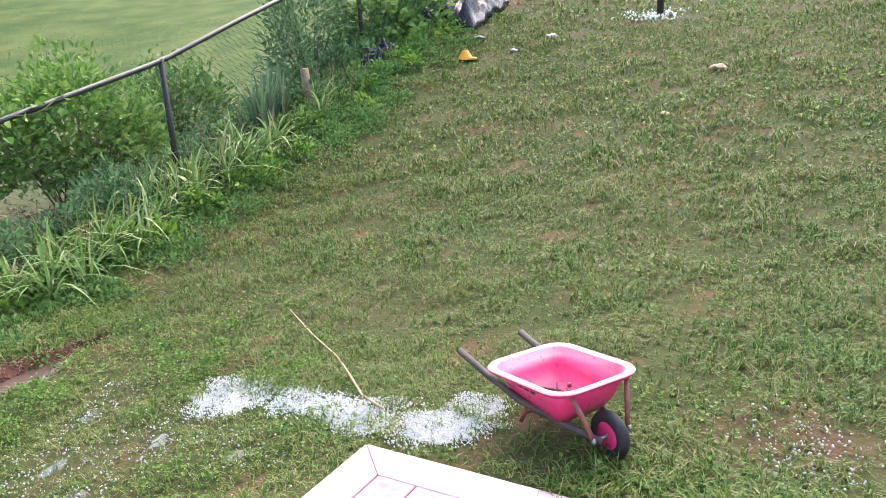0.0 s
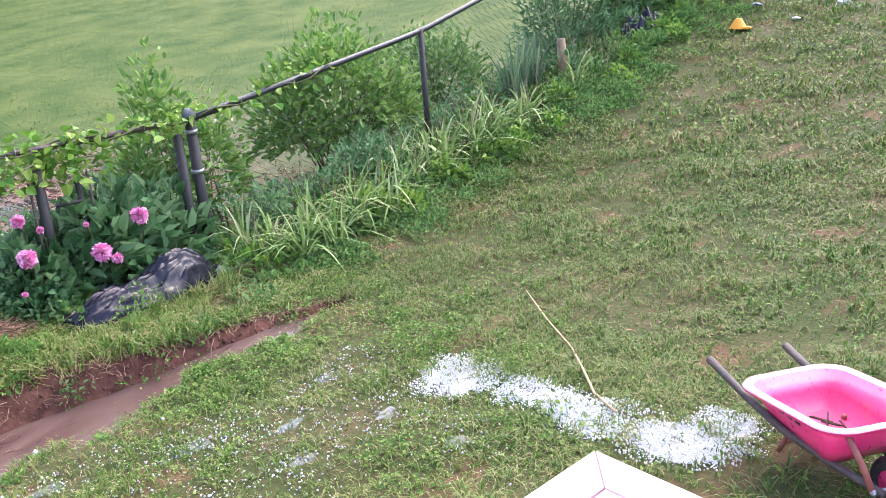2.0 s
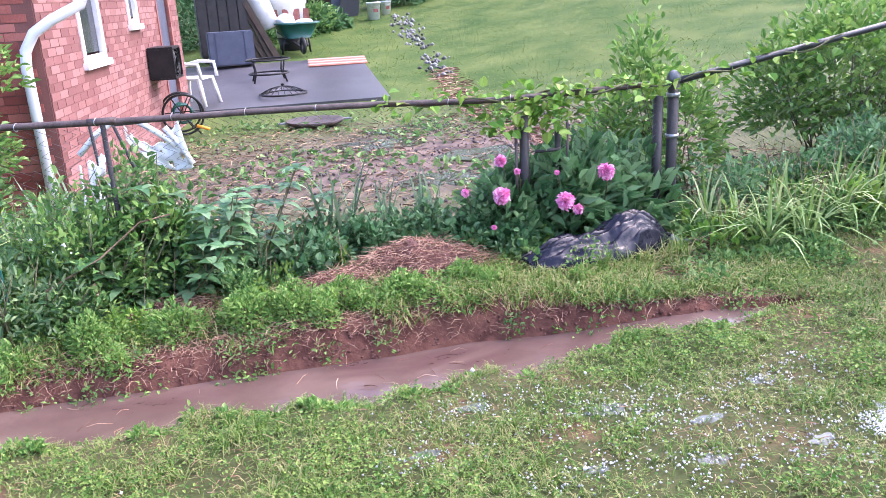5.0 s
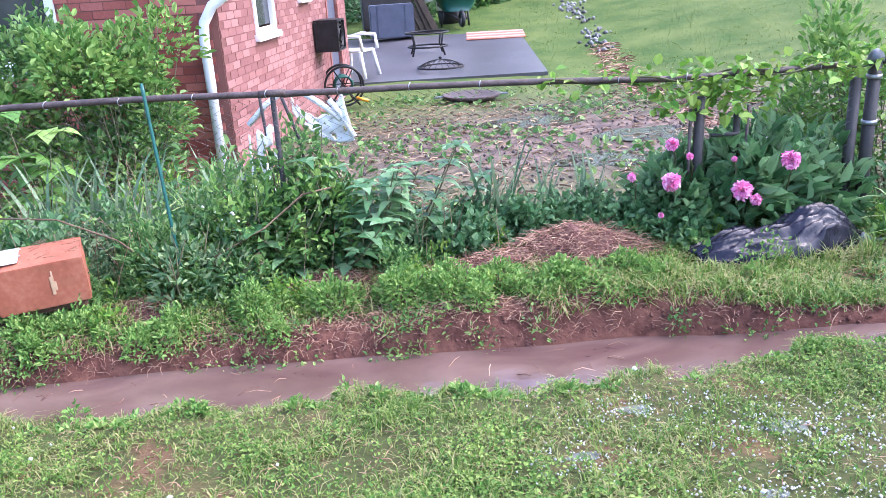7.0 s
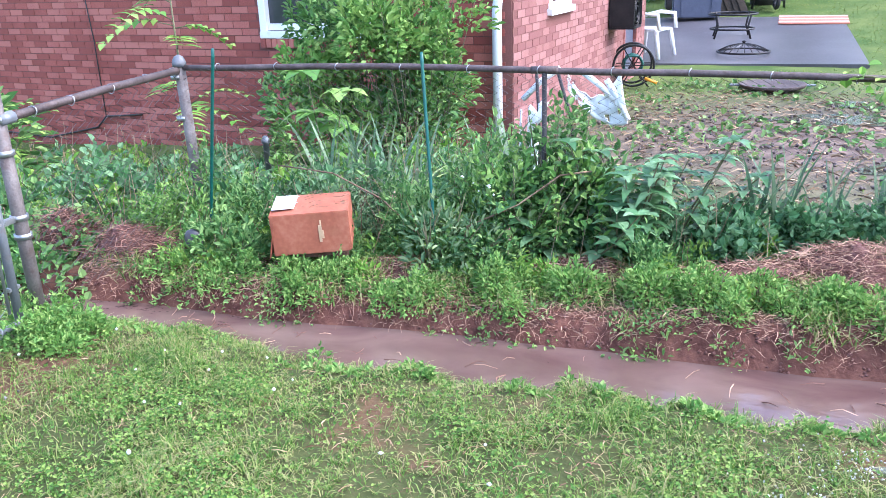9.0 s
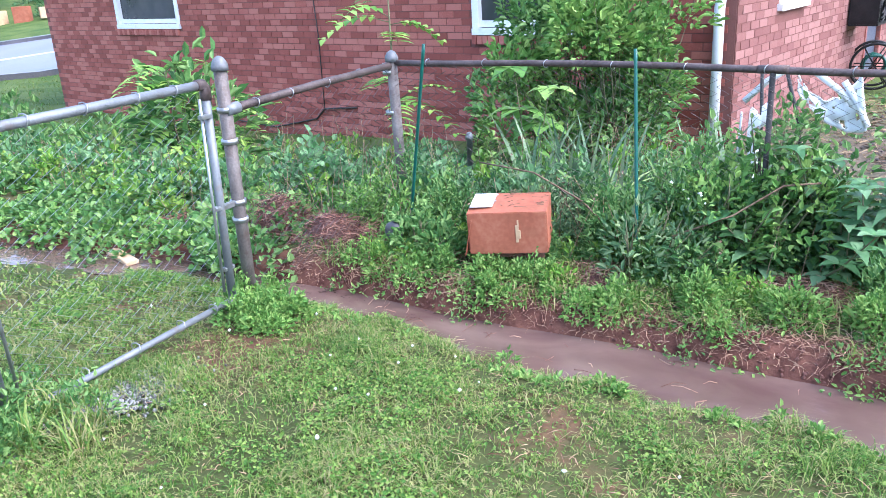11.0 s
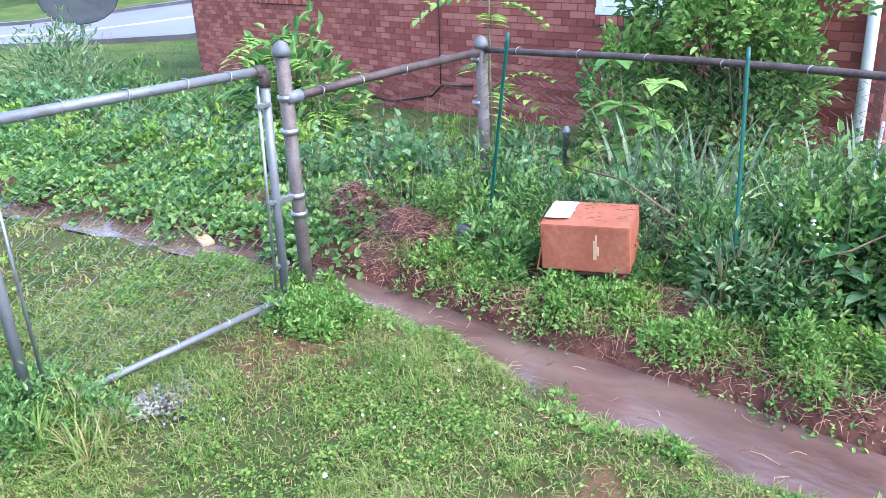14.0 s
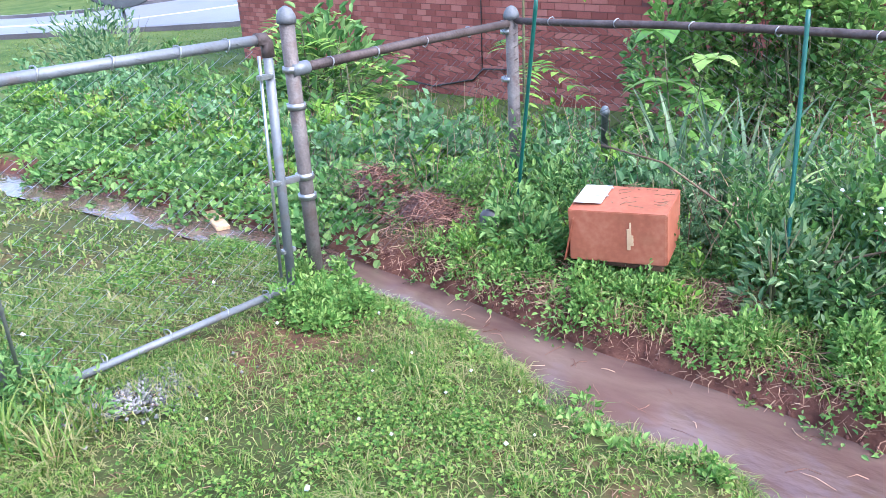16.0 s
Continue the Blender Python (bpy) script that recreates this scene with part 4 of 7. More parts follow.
def build_patio():
    p = thing("patio", "wet grey concrete patio slab with a scruffy edge", "patio", kind="structure")
    bm = bmesh.new()
    cs = [(2.55, 15.15), (2.75, 19.3), (-1.2, 20.0), (-1.35, 15.6)]
    hi = [bm.verts.new((x, y, height(x, y) + 0.06)) for x, y in cs]
    lo = [bm.verts.new((x, y, height(x, y) - 0.12)) for x, y in cs]
    bm.faces.new(hi)
    bm.faces.new(list(reversed(lo)))
    for k in range(4):
        bm.faces.new((lo[k], lo[(k + 1) % 4], hi[(k + 1) % 4], hi[k]))
    bmesh.ops.recalc_face_normals(bm, faces=bm.faces)
    part("slab", bm, M["concrete"], p)


build_patio()

# ---- cardboard box on the bank ----


def build_box():
    b = thing("cardboard_box", "soggy brown cardboard box lying upside down on weeds", "box", (-1.99, 5.0, -0.10), 19)
    W, D, H = 0.39, 0.28, 0.225
    tilt = pose(0, 0, 0.1, 4, -2, 0)

    def slab(name, c, s, mat, label="", m=None):
        bm = box(c, s, 0.004, m)
        bmesh.ops.transform(bm, matrix=tilt, verts=bm.verts)
        return part(name, bm, mat, b, label)

    t = 0.006
    slab("side_panel", (0, -D / 2, H / 2), (W, t, H - t), M["card"], "front panel with torn label")
    slab("side_panel", (0, D / 2, H / 2), (W, t, H - t), M["card"])
    slab("end_panel", (-W / 2, 0, H / 2), (t, D - t, H - t), M["card"])
    slab("end_panel", (W / 2, 0, H / 2), (t, D - t, H - t), M["card"])
    bm = bmesh.new()
    n, m = 16, 10
    g = [[bm.verts.new((-W / 2 - 0.004 + (W + 0.008) * i / n, -D / 2 + D * j / m, H + 0.012 * math.sin(3.1 * i / n) * math.sin(2.6 * j / m) - 0.008 + 0.004 * noise.noise((i * 0.5, j * 0.6, 2)))) for j in range(m + 1)] for i in range(n + 1)]
    for i in range(n):
        for j in range(m):
            bm.faces.new((g[i][j], g[i + 1][j], g[i + 1][j + 1], g[i][j + 1]))
    bmesh.ops.transform(bm, matrix=tilt, verts=bm.verts)
    smooth(part("top_panel", bm, M["card"], b, "sagging wet top panel"))
    slab("flap", (0.03, -D / 2 + 0.05, -0.035), (W - 0.1, t, 0.09), M["card_dark"], "crushed lower flap tucked under, darkened for the hollow's shade", pose(0, 0, 0, -30, 3, 0) @ pose(0, 0.03, 0))
    slab("flap", (-W / 2 - 0.018, -0.02, 0.045), (t, D - 0.02, 0.2), M["card"], "bent end flap flaring out", pose(0, 0, 0, 0, 13, 0))
    slab("flap", (-0.02, -D / 2 + 0.02, -0.012), (0.14, t, 0.07), M["card"], "torn flap folded forward", pose(0, 0, 0, -22, 8, 0))
    bm = box((-W / 2 + 0.062, 0.02, H + 0.006), (0.115, 0.2, 0.003), 0.001)
    bmesh.ops.transform(bm, matrix=tilt, verts=bm.verts)
    lab = part("paper_label", bm, M["paper"], b, "white printed paper sheet")
    for k in range(5):
        bm = box((-W / 2 + 0.085, 0.09 - 0.03 * k, H + 0.0085), (0.09 - 0.015 * (k % 3), 0.012, 0.001))
        bmesh.ops.transform(bm, matrix=tilt, verts=bm.verts)
        part("print_bar", bm, M["grey_print"], lab)
    bm = bmesh.new()
    for dx, z, w_, h_ in ((0.0, 0.6, 0.018, 0.04), (0.004, 0.47, 0.026, 0.045), (-0.002, 0.35, 0.014, 0.03), (0.005, 0.72, 0.008, 0.04)):
        add_box(bm, (0.05 + dx, -D / 2 - 0.005, H * z), (w_, 0.004, h_), None, 0.0015)
    bmesh.ops.transform(bm, matrix=tilt, verts=bm.verts)
    part("torn_label", bm, M["pine_wood"], b, "strip of pale torn tape")
    for k in range(26):
        a = rng.uniform(-0.05, 0.2)
        y = rng.uniform(-0.1, 0.12)
        bm = bar([tilt @ Vector((a, y, H + 0.012)), tilt @ Vector((a + rng.uniform(-0.05, 0.07), y + rng.uniform(-0.04, 0.04), H + 0.02))], 0.0013, 4)
        part("dead_twig", bm, M["twig"], b)


build_box()

# ---- toy wheelbarrow ----


def build_barrow():
    w = thing("toy_wheelbarrow", "small red plastic wheelbarrow with black wheel on wet lawn", "wheelbarrow", (1.72, 1.385, height(1.72, 1.385)), -36)

    def rounded(w2, l2, cy, z, r, n=7):
        pts = []
        for sx, sy, a0 in ((1, 1, 0), (-1, 1, 90), (-1, -1, 180), (1, -1, 270)):
            for k in range(n):
                a = radians(a0 + 90 * k / (n - 1))
                pts.append((sx * (w2 - r) + r * math.cos(a), cy + sy * (l2 - r) + r * math.sin(a), z(cy + sy * (l2 - r) + r * math.sin(a))))
        return pts

    rim = lambda y: 0.243 - 0.12 * (y - 0.05)
    loops = [
        rounded(0.10, 0.125, 0.25, lambda y: 0.092, 0.03),
        rounded(0.125, 0.16, 0.25, lambda y: 0.14, 0.045),
        rounded(0.155, 0.20, 0.25, lambda y: rim(y) - 0.01, 0.07),
        rounded(0.174, 0.22, 0.25, lambda y: rim(y) + 0.003, 0.08),
        rounded(0.179, 0.225, 0.25, lambda y: rim(y) - 0.004, 0.083),
        rounded(0.176, 0.222, 0.25, lambda y: rim(y) - 0.014, 0.082),
    ]
    inner = [
        rounded(0.152, 0.197, 0.25, lambda y: rim(y) - 0.002, 0.068),
        rounded(0.119, 0.154, 0.25, lambda y: 0.145, 0.042),
        rounded(0.094, 0.119, 0.25, lambda y: 0.098, 0.027),
    ]

    def skin(sets, floor=False, ends=()):
        bm = bmesh.new()
        rings = [[bm.verts.new(p) for p in s] for s in sets]
        for a, b in zip(rings, rings[1:]):
            for k in range(len(a)):
                bm.faces.new((a[k], a[(k + 1) % len(a)], b[(k + 1) % len(a)], b[k]))
        for e in ends:
            bm.faces.new(rings[e])
        bmesh.ops.recalc_face_normals(bm, faces=bm.faces)
        for f in bm.faces:
            f.smooth = True
        return bm

    part("tray", skin(loops[:3] + inner, ends=(0, -1)), M["red"], w, "glossy red plastic tray")
    part("lip", skin([loops[4], loops[5], loops[2]]), M["red"], w, "red outer lip")
    part("rim", skin([inner[0], loops[3], loops[4]]), M["red_rim"], w, "pale pink rolled rim")
    for s in (-1, 1):
        part("handle", bar([(s * 0.05, -0.02, 0.078), (s * 0.085, 0.13, 0.088), (s * 0.122, 0.3, 0.108), (s * 0.135, 0.48, 0.138), (s * 0.14, 0.66, 0.172)], [0.011, 0.011, 0.012, 0.012, 0.013], 10), M["handle"], w)
        part("strut", bar([(s * 0.115, 0.05, 0.225), (s * 0.09, 0.02, 0.15), (s * 0.07, -0.005, 0.075)], 0.0085, 10), M["red_steel"], w, "rusty pink steel strut")
        part("leg", bar([(s * 0.085, 0.30, 0.11), (s * 0.095, 0.345, 0.005)], 0.008, 8), M["red_steel"], w)
        part("bolt", lathe([(0.012, 0), (0.012, 0.008), (0.006, 0.012)], 10), M["wire_tie"], w).matrix_local = pose(s * 0.068, -0.005, 0.08, 0, 90 * s, 0)
    part("leg_brace", bar([(-0.095, 0.345, 0.03), (0.095, 0.345, 0.03)], 0.007, 8), M["red_steel"], w)
    wheel = new("wheel")
    wheel.parent = w
    wheel.matrix_local = pose(0, 0, 0.078, 0, 90, 0)
    part("tyre", bar([(0.06 * math.cos(a), 0.06 * math.sin(a), 0) for a in np.linspace(0, 2 * math.pi, 33)[:-1]], 0.021, 12, True), M["rubber"], wheel)
    part("hub", lathe([(0.0, -0.012), (0.046, -0.014), (0.05, -0.006), (0.05, 0.006), (0.046, 0.014), (0.0, 0.012)], 24), M["red"], wheel, "red plastic wheel hub")
    for k in range(5):
        a = 2 * math.pi * k / 5
        part("spoke", box((0.026 * math.cos(a), 0.026 * math.sin(a), 0.016), (0.034, 0.008, 0.006), 0.002, None), M["red"], wheel)
    part("axle", bar([(0, 0, -0.07), (0, 0, 0.07)], 0.006, 8), M["wire_tie"], wheel)
    for k in range(7):
        l = part("dead_leaf", bar([(rng.uniform(-0.06, 0.06), 0.26 + rng.uniform(-0.07, 0.07), 0.112) for _ in range(2)], 0.003, 4), M["bark"], w)
    for k, (y, z) in enumerate(((0.2, 0.19), (0.235, 0.188), (0.275, 0.185))):
        part("faded_print", box((-0.149 + 0.001 * k, y, z), (0.002, 0.022, 0.012), 0.0), M["rubber"], w, "unreadable black print")


build_barrow()

# ---- plants ----


def gather(sets):
    v, f, k = [], [], 0
    for a, b in sets:
        v.append(a)
        f += [[i + k for i in q] for q in b]
        k += len(a)
    return np.concatenate(v).tolist(), f


def clump_points(c, r, h, n):
    """Points in a rounded clump on the ground, denser towards its skin."""
    u = rng.normal(0, 1, (n, 3))
    u /= np.linalg.norm(u, axis=1, keepdims=True)
    u[:, 2] = np.abs(u[:, 2]) * 1.1 - 0.12
    k = rng.uniform(0.45, 1.0, (n, 1)) ** 0.6
    p = u * k * np.array([[r, r, h]]) * (1 + 0.18 * np.sin(u[:, :1] * 7 + u[:, 1:2] * 5))
    return p + np.array(c), u


def bush(name, label, category, place, lumps, leaf, n, mat, ratio=0.5, stems=10, fold=0.25, group="", stem_mat="stem"):
    """A plant of several leafy lumps (dx, dy, dz, radius, height) on thin stems."""
    t = thing(name, label, category, (0, 0, 0), group=group)
    sets, tot = [], sum(l[3] ** 2 * 1.0 + l[3] * l[4] for l in lumps)
    bm = bmesh.new()
    for dx, dy, dz, r, h in lumps:
        c = (place[0] + dx, place[1] + dy, place[2] + dz)
        m = int(n * (r * r + r * h) / tot)
        p, u = clump_points(c, r, h, m)
        sets.append(leaf_mesh(p, u * 0.9 + np.array([[0, 0, 0.15]]), leaf, ratio, fold, 1.3))
        for _ in range(max(2, stems // len(lumps))):
            q = c + np.array([rng.normal(0, r * 0.5), rng.normal(0, r * 0.5), h * rng.uniform(0.5, 0.95)])
            b = np.array([place[0] + rng.normal(0, 0.04) + dx * 0.3, place[1] + rng.normal(0, 0.04) + dy * 0.3, height(place[0] + dx * 0.3, place[1] + dy * 0.3) - 0.05])
            mid = (b + q) / 2 + rng.normal(0, 0.05, 3) * r
            sweep(bm, [b, mid, q], [0.006 + 0.006 * r, 0.004 + 0.004 * r, 0.002], 5)
    part("stem_tangle", bm, M[stem_mat], t)["kind"] = "stuff"
    v, f = gather(sets)
    part_ob = np_part("foliage", v, f, M[mat], t)
    return t


def ground_z(x, y, up=0.0):
    return (x, y, height(x, y) + up)


def strap_clump(name, label, category, spots, length, width, mat, per=34, lean=0.6, droop=0.5, group=""):
    """Tufts of long strap-shaped leaves, each blade of several lengths that arch over."""
    t = thing(name, label, category, group=group)
    verts, faces, k = [], [], 0
    for x, y in spots:
        z = height(x, y)
        for _ in range(per):
            a, L, w = rng.uniform(0, 2 * math.pi), length * rng.uniform(0.6, 1.15), width * rng.uniform(0.7, 1.2)
            ln = lean * rng.uniform(0.15, 1.0)
            d, s = np.array([math.cos(a), math.sin(a), 0]), np.array([-math.sin(a), math.cos(a), 0])
            b = np.array([x, y, z - 0.02]) + np.array([rng.normal(0, 0.03), rng.normal(0, 0.03), 0])
            seg = 6
            for j in range(seg + 1):
                q = j / seg
                c = b + d * L * ln * (0.35 * q + 0.9 * q * q) + np.array([0, 0, L * (q - droop * ln * q ** 2.4)])
                ww = w * (1 - q ** 2.2) * (0.75 + 0.5 * q) + 0.0006
                verts += [tuple(c - s * ww / 2 + d * 0.0), tuple(c + s * ww / 2)]
            for j in range(seg):
                faces.append((k + 2 * j, k + 2 * j + 1, k + 2 * j + 3, k + 2 * j + 2))
            k += 2 * (seg + 1)
    np_part("leaves", verts, faces, M[mat], t)
    return t


def curved_leaf(verts, faces, base, d, L, W, droop, fold=0.12):
    """One broad leaf along d from base: a bent blade of six lengths, folded on its midrib."""
    d = np.array(d, float) / np.linalg.norm(d)
    s_ = np.cross(d, [0, 0, 1.0])
    s_ /= np.linalg.norm(s_) + 1e-9
    u = np.cross(s_, d)
    k, seg = len(verts), 6
    for j in range(seg + 1):
        q = j / seg
        c = np.array(base) + d * L * q - np.array([0, 0, 1.0]) * droop * L * q * q
        w = W * 0.5 * (math.sin(math.pi * q ** 0.75) + 0.02)
        verts += [tuple(c - s_ * w + u * w * fold), tuple(c - u * w * fold), tuple(c + s_ * w + u * w * fold)]
    for j in range(seg):
        a = k + 3 * j
        faces += [(a, a + 1, a + 4, a + 3), (a + 1, a + 2, a + 5, a + 4)]


def broad_plant(name, label, category, place, stalks, tall, leaf, ratio, mat, tiers=5, per=4, spread=0.2, droop=0.5, group=""):
    """Stalks that carry whorls of broad drooping leaves."""
    t = thing(name, label, category, group=group)
    verts, faces, bm = [], [], bmesh.new()
    for _ in range(stalks):
        b = np.array(place) + np.array([rng.normal(0, spread * 0.4), rng.normal(0, spread * 0.4), -0.04])
        top = b + np.array([rng.normal(0, spread), rng.normal(0, spread * 0.7), tall * rng.uniform(0.7, 1.05)])
        sweep(bm, [b, (b + top) / 2 + rng.normal(0, 0.02, 3), top], [0.007, 0.005, 0.003], 6)
        for k in range(tiers):
            c = b + (top - b) * (0.3 + 0.7 * k / max(1, tiers - 1))
            a0 = rng.uniform(0, 6.28)
            for j in range(per):
                a = a0 + 6.28 * j / per + rng.normal(0, 0.2)
                up = 0.25 + 0.5 * k / tiers
                curved_leaf(verts, faces, c, (math.cos(a), math.sin(a), up), leaf * rng.uniform(0.7, 1.2), leaf * ratio * rng.uniform(0.8, 1.15), droop * rng.uniform(0.7, 1.3))
    part("stem_tangle", bm, M["stem"], t)["kind"] = "stuff"
    np_part("leaves", verts, faces, M[mat], t, smooth=True)
    return t


def frond_plant(name, label, category, place, tall, fronds, length, mat, leaf=0.075, spread=0.1):
    """A sapling whose long stalks carry paired leaflets and droop at the tip."""
    t = thing(name, label, category)
    verts, faces, bm = [], [], bmesh.new()
    base = np.array(place) - np.array([0, 0, 0.05])
    top = base + np.array([rng.normal(0, spread), rng.normal(0, spread), tall])
    sweep(bm, [base, (base + top) / 2 + rng.normal(0, 0.02, 3), top], [0.014, 0.01, 0.005], 7)
    for k in range(fronds):
        c = base + (top - base) * rng.uniform(0.5, 1.0)
        a = 2.4 * k + rng.normal(0, 0.3)
        d = np.array([math.cos(a), math.sin(a), rng.uniform(0.3, 0.9)])
        L = length * rng.uniform(0.7, 1.2)
        at = lambda q: c + d * L * q - np.array([0, 0, 0.75 * L * q * q])
        sweep(bm, [at(q) for q in (0, 0.35, 0.7, 1.0)], [0.004, 0.003, 0.002, 0.001], 5)
        side = np.array([-math.sin(a), math.cos(a), -0.15])
        for q in np.linspace(0.25, 1.0, 7):
            for s_ in (-1, 1):
                curved_leaf(verts, faces, at(q), side * s_ + d * 0.35, leaf * rng.uniform(0.8, 1.15), leaf * 0.42, 0.35)
    part("stem_tangle", bm, M["stem"], t)["kind"] = "stuff"
    np_part("leaves", verts, faces, M[mat], t, smooth=True)
    return t


def weeds(name, label, n, region, leaf, mat, tall, keep=None, ratio=0.5, clumps=60, cr=(0.06, 0.16), grow=None):
    """A strip of many low weeds as one mass of leaves in clumps."""
    x0, x1, y0, y1 = region
    sets = []
    for _ in range(clumps):
        x, y = rng.uniform(x0, x1), rng.uniform(y0, y1)
        if keep and not keep(x, y):
            continue
        r = rng.uniform(*cr)
        h = tall * rng.uniform(0.5, 1.3) * (grow(x, y) if grow else 1)
        p, u = clump_points((x, y, height(x, y) - 0.01), r, h, max(8, int(n / clumps)))
        sets.append(leaf_mesh(p, u * 0.8 + np.array([[0, 0, 0.2]]), leaf, ratio, 0.2, 1.4))
    v, f = gather(sets)
    tagged(np_part(name, v, f, M[mat]), label, "weeds", kind="stuff")


HEAPS = [(0.64, 5.14, 0.52, 0.27), (0.2, 5.06, 0.36, 0.2), (-0.64, 5.2, 0.32, 0.14), (2.42, 5.05, 0.22, 0.12), (-1.58, 5.03, 0.26, 0.12)]


def clear(x, y):
    """Off the straw heaps and what stands in front of them."""
    return all(((x - a) / p) ** 2 + ((y - b + 0.03) / q) ** 2 > 1.1 for a, b, p, q in HEAPS)


past = lambda x, y: y > np.interp(x, DITCH_X, DITCH_Y) + np.interp(x, DITCH_X, DITCH_W) + 0.03
bank = lambda x, y: clear(x, y) and float(fbm(np.array(x), np.array(y), 3.2, 5.2)) > 0.45 and y > np.interp(x, DITCH_X, DITCH_Y) + np.interp(x, DITCH_X, DITCH_W) + 0.05


def build_weeds():
    low = lambda x, y: 0.55 if x < -2.9 else 1.0
    weeds("bank_weeds", "low bright green feathery weeds along the ditch bank", 40000, (-3.0, 1.6, 4.66, 5.05), 0.023, "parsley", 0.1, bank, 0.5, 190, (0.05, 0.13), lambda x, y: 0.5 + 1.1 * rng.random())
    weeds("bank_weeds", "mixed green weeds covering the bank by the fence", 38000, (-3.0, 0.2, 5.0, 5.6), 0.03, "weed", 0.2, bank, 0.5, 110, (0.06, 0.18), lambda x, y: 0.5 + 1.1 * rng.random())
    weeds("bank_weeds", "dark leafy weeds at the fence foot", 14000, (-2.9, 0.3, 5.42, 6.1), 0.055, "weed_dark", 0.3, None, 0.65, 80, (0.1, 0.25), lambda x, y: 1.15 if x < -0.6 else 0.55)
    weeds("bank_weeds", "grey-green tangled weeds in front of the fence", 16000, (-2.9, -0.2, 5.3, 5.8), 0.03, "weed_grey", 0.34, clear, 0.45, 60, (0.1, 0.24), lambda x, y: 0.5 + 0.9 * rng.random())
    weeds("bank_weeds", "low leafy weeds below the flowers", 9000, (0.2, 2.4, 5.0, 5.6), 0.04, "weed", 0.12, bank, 0.6, 70, (0.08, 0.18))
    weeds("slope_weeds", "mixed weeds along the fence on the slope", 27000, (2.3, 9.5, 4.9, 5.7), 0.044, "weed", 0.15, None, 0.55, 170, (0.1, 0.28))
    weeds("slope_weeds", "dark weeds and seedlings at the slope fence", 14000, (2.4, 9.5, 5.3, 6.0), 0.055, "weed_dark", 0.3, None, 0.5, 80, (0.12, 0.3))
    weeds("slope_weeds", "fine weeds at the lawn's edge on the slope", 18000, (2.0, 9.0, 4.5, 5.0), 0.028, "weed", 0.07, None, 0.6, 140, (0.08, 0.2))
    weeds("garden_weeds", "dense weeds in the bed before the brick house", 19000, (-5.5, -1.5, 5.8, 8.6), 0.05, "weed", 0.35, None, 0.5, 110, (0.15, 0.4), low)
    weeds("garden_weeds", "pale weeds in the bed before the brick house", 9000, (-5.5, -1.5, 5.8, 8.6), 0.05, "weed_dark", 0.45, None, 0.45, 60, (0.15, 0.35), low)
    weeds("ivy_bank", "thick bright ivy and creepers over the ditch bank", 40000, (-9.5, -3.3, 4.3, 7.0), 0.046, "weed", 0.28, past, 0.8, 200, (0.15, 0.4), lambda x, y: 0.4 + 0.6 * min(1.3, max(0, y - 4.6)))
    weeds("ivy_bank", "dark ivy leaves over the ditch bank", 16000, (-9.5, -3.6, 5.3, 7.4), 0.06, "weed_dark", 0.42, past, 0.8, 90, (0.15, 0.4))
    weeds("bank_weeds", "pale lime weed tips along the bank", 8000, (-2.9, 1.6, 4.72, 5.7), 0.03, "lime", 0.16, bank, 0.5, 70, (0.05, 0.1))
    weeds("garden_weeds", "lime seedlings before the brick house", 3600, (-6.5, -1.0, 5.7, 8.2), 0.07, "lime", 0.4, None, 0.5, 40, (0.08, 0.2))
    weeds("ivy_bank", "lime creeper tips over the ditch bank", 8000, (-9.0, -3.4, 5.0, 6.8), 0.045, "lime", 0.3, past, 0.8, 70, (0.1, 0.25))
    weeds("slope_weeds", "lime leaves among the slope weeds", 5000, (2.3, 9.0, 4.7, 5.6), 0.05, "lime", 0.17, None, 0.55, 70, (0.08, 0.16))
    weeds("gate_weeds", "tuft of green weeds at the gate foot", 4600, (-3.15, -2.75, 3.95, 4.3), 0.025, "parsley", 0.17, None, 0.55, 14, (0.06, 0.12))
    weeds("gate_weeds", "tall grass and weeds at the hinge post", 9000, (-3.3, -2.75, 2.45, 3.05), 0.026, "weed", 0.17, None, 0.5, 34, (0.06, 0.14))


    weeds("bank_weeds", "glossy dark ivy below the irises", 11000, (0.0, 1.4, 5.28, 5.6), 0.042, "weed_dark", 0.24, clear, 0.8, 60, (0.08, 0.18))
    weeds("bank_weeds", "taller fresh weeds tangled before the fence", 15000, (-2.95, -0.5, 5.15, 5.7), 0.034, "weed", 0.4, clear, 0.45, 34, (0.07, 0.16), lambda x, y: 0.6 + 0.7 * rng.random())
    weeds("bank_weeds", "leafy weeds round the corner post", 7600, (-3.25, -2.3, 5.2, 5.9), 0.034, "parsley", 0.3, None, 0.5, 20, (0.1, 0.2))


    brink = lambda x, y: 0.02 < y - np.interp(x, DITCH_X, DITCH_Y) - np.interp(x, DITCH_X, DITCH_W) < 0.4
    weeds("ivy_bank", "ivy trailing down to the ditch water", 12000, (-9.0, -3.7, 3.9, 5.2), 0.04, "parsley", 0.12, brink, 0.8, 260, (0.08, 0.2))
    lip = lambda x, y: -0.01 < y - np.interp(x, DITCH_X, DITCH_Y) - np.interp(x, DITCH_X, DITCH_W) < 0.14 and float(fbm(np.array(x), np.array(y), 3.4, 3.7)) > 0.5
    weeds("bank_weeds", "weeds hanging over the cut clay bank", 14000, (-3.0, 2.2, 4.25, 4.78), 0.023, "parsley", 0.05, lip, 0.5, 700, (0.04, 0.1))
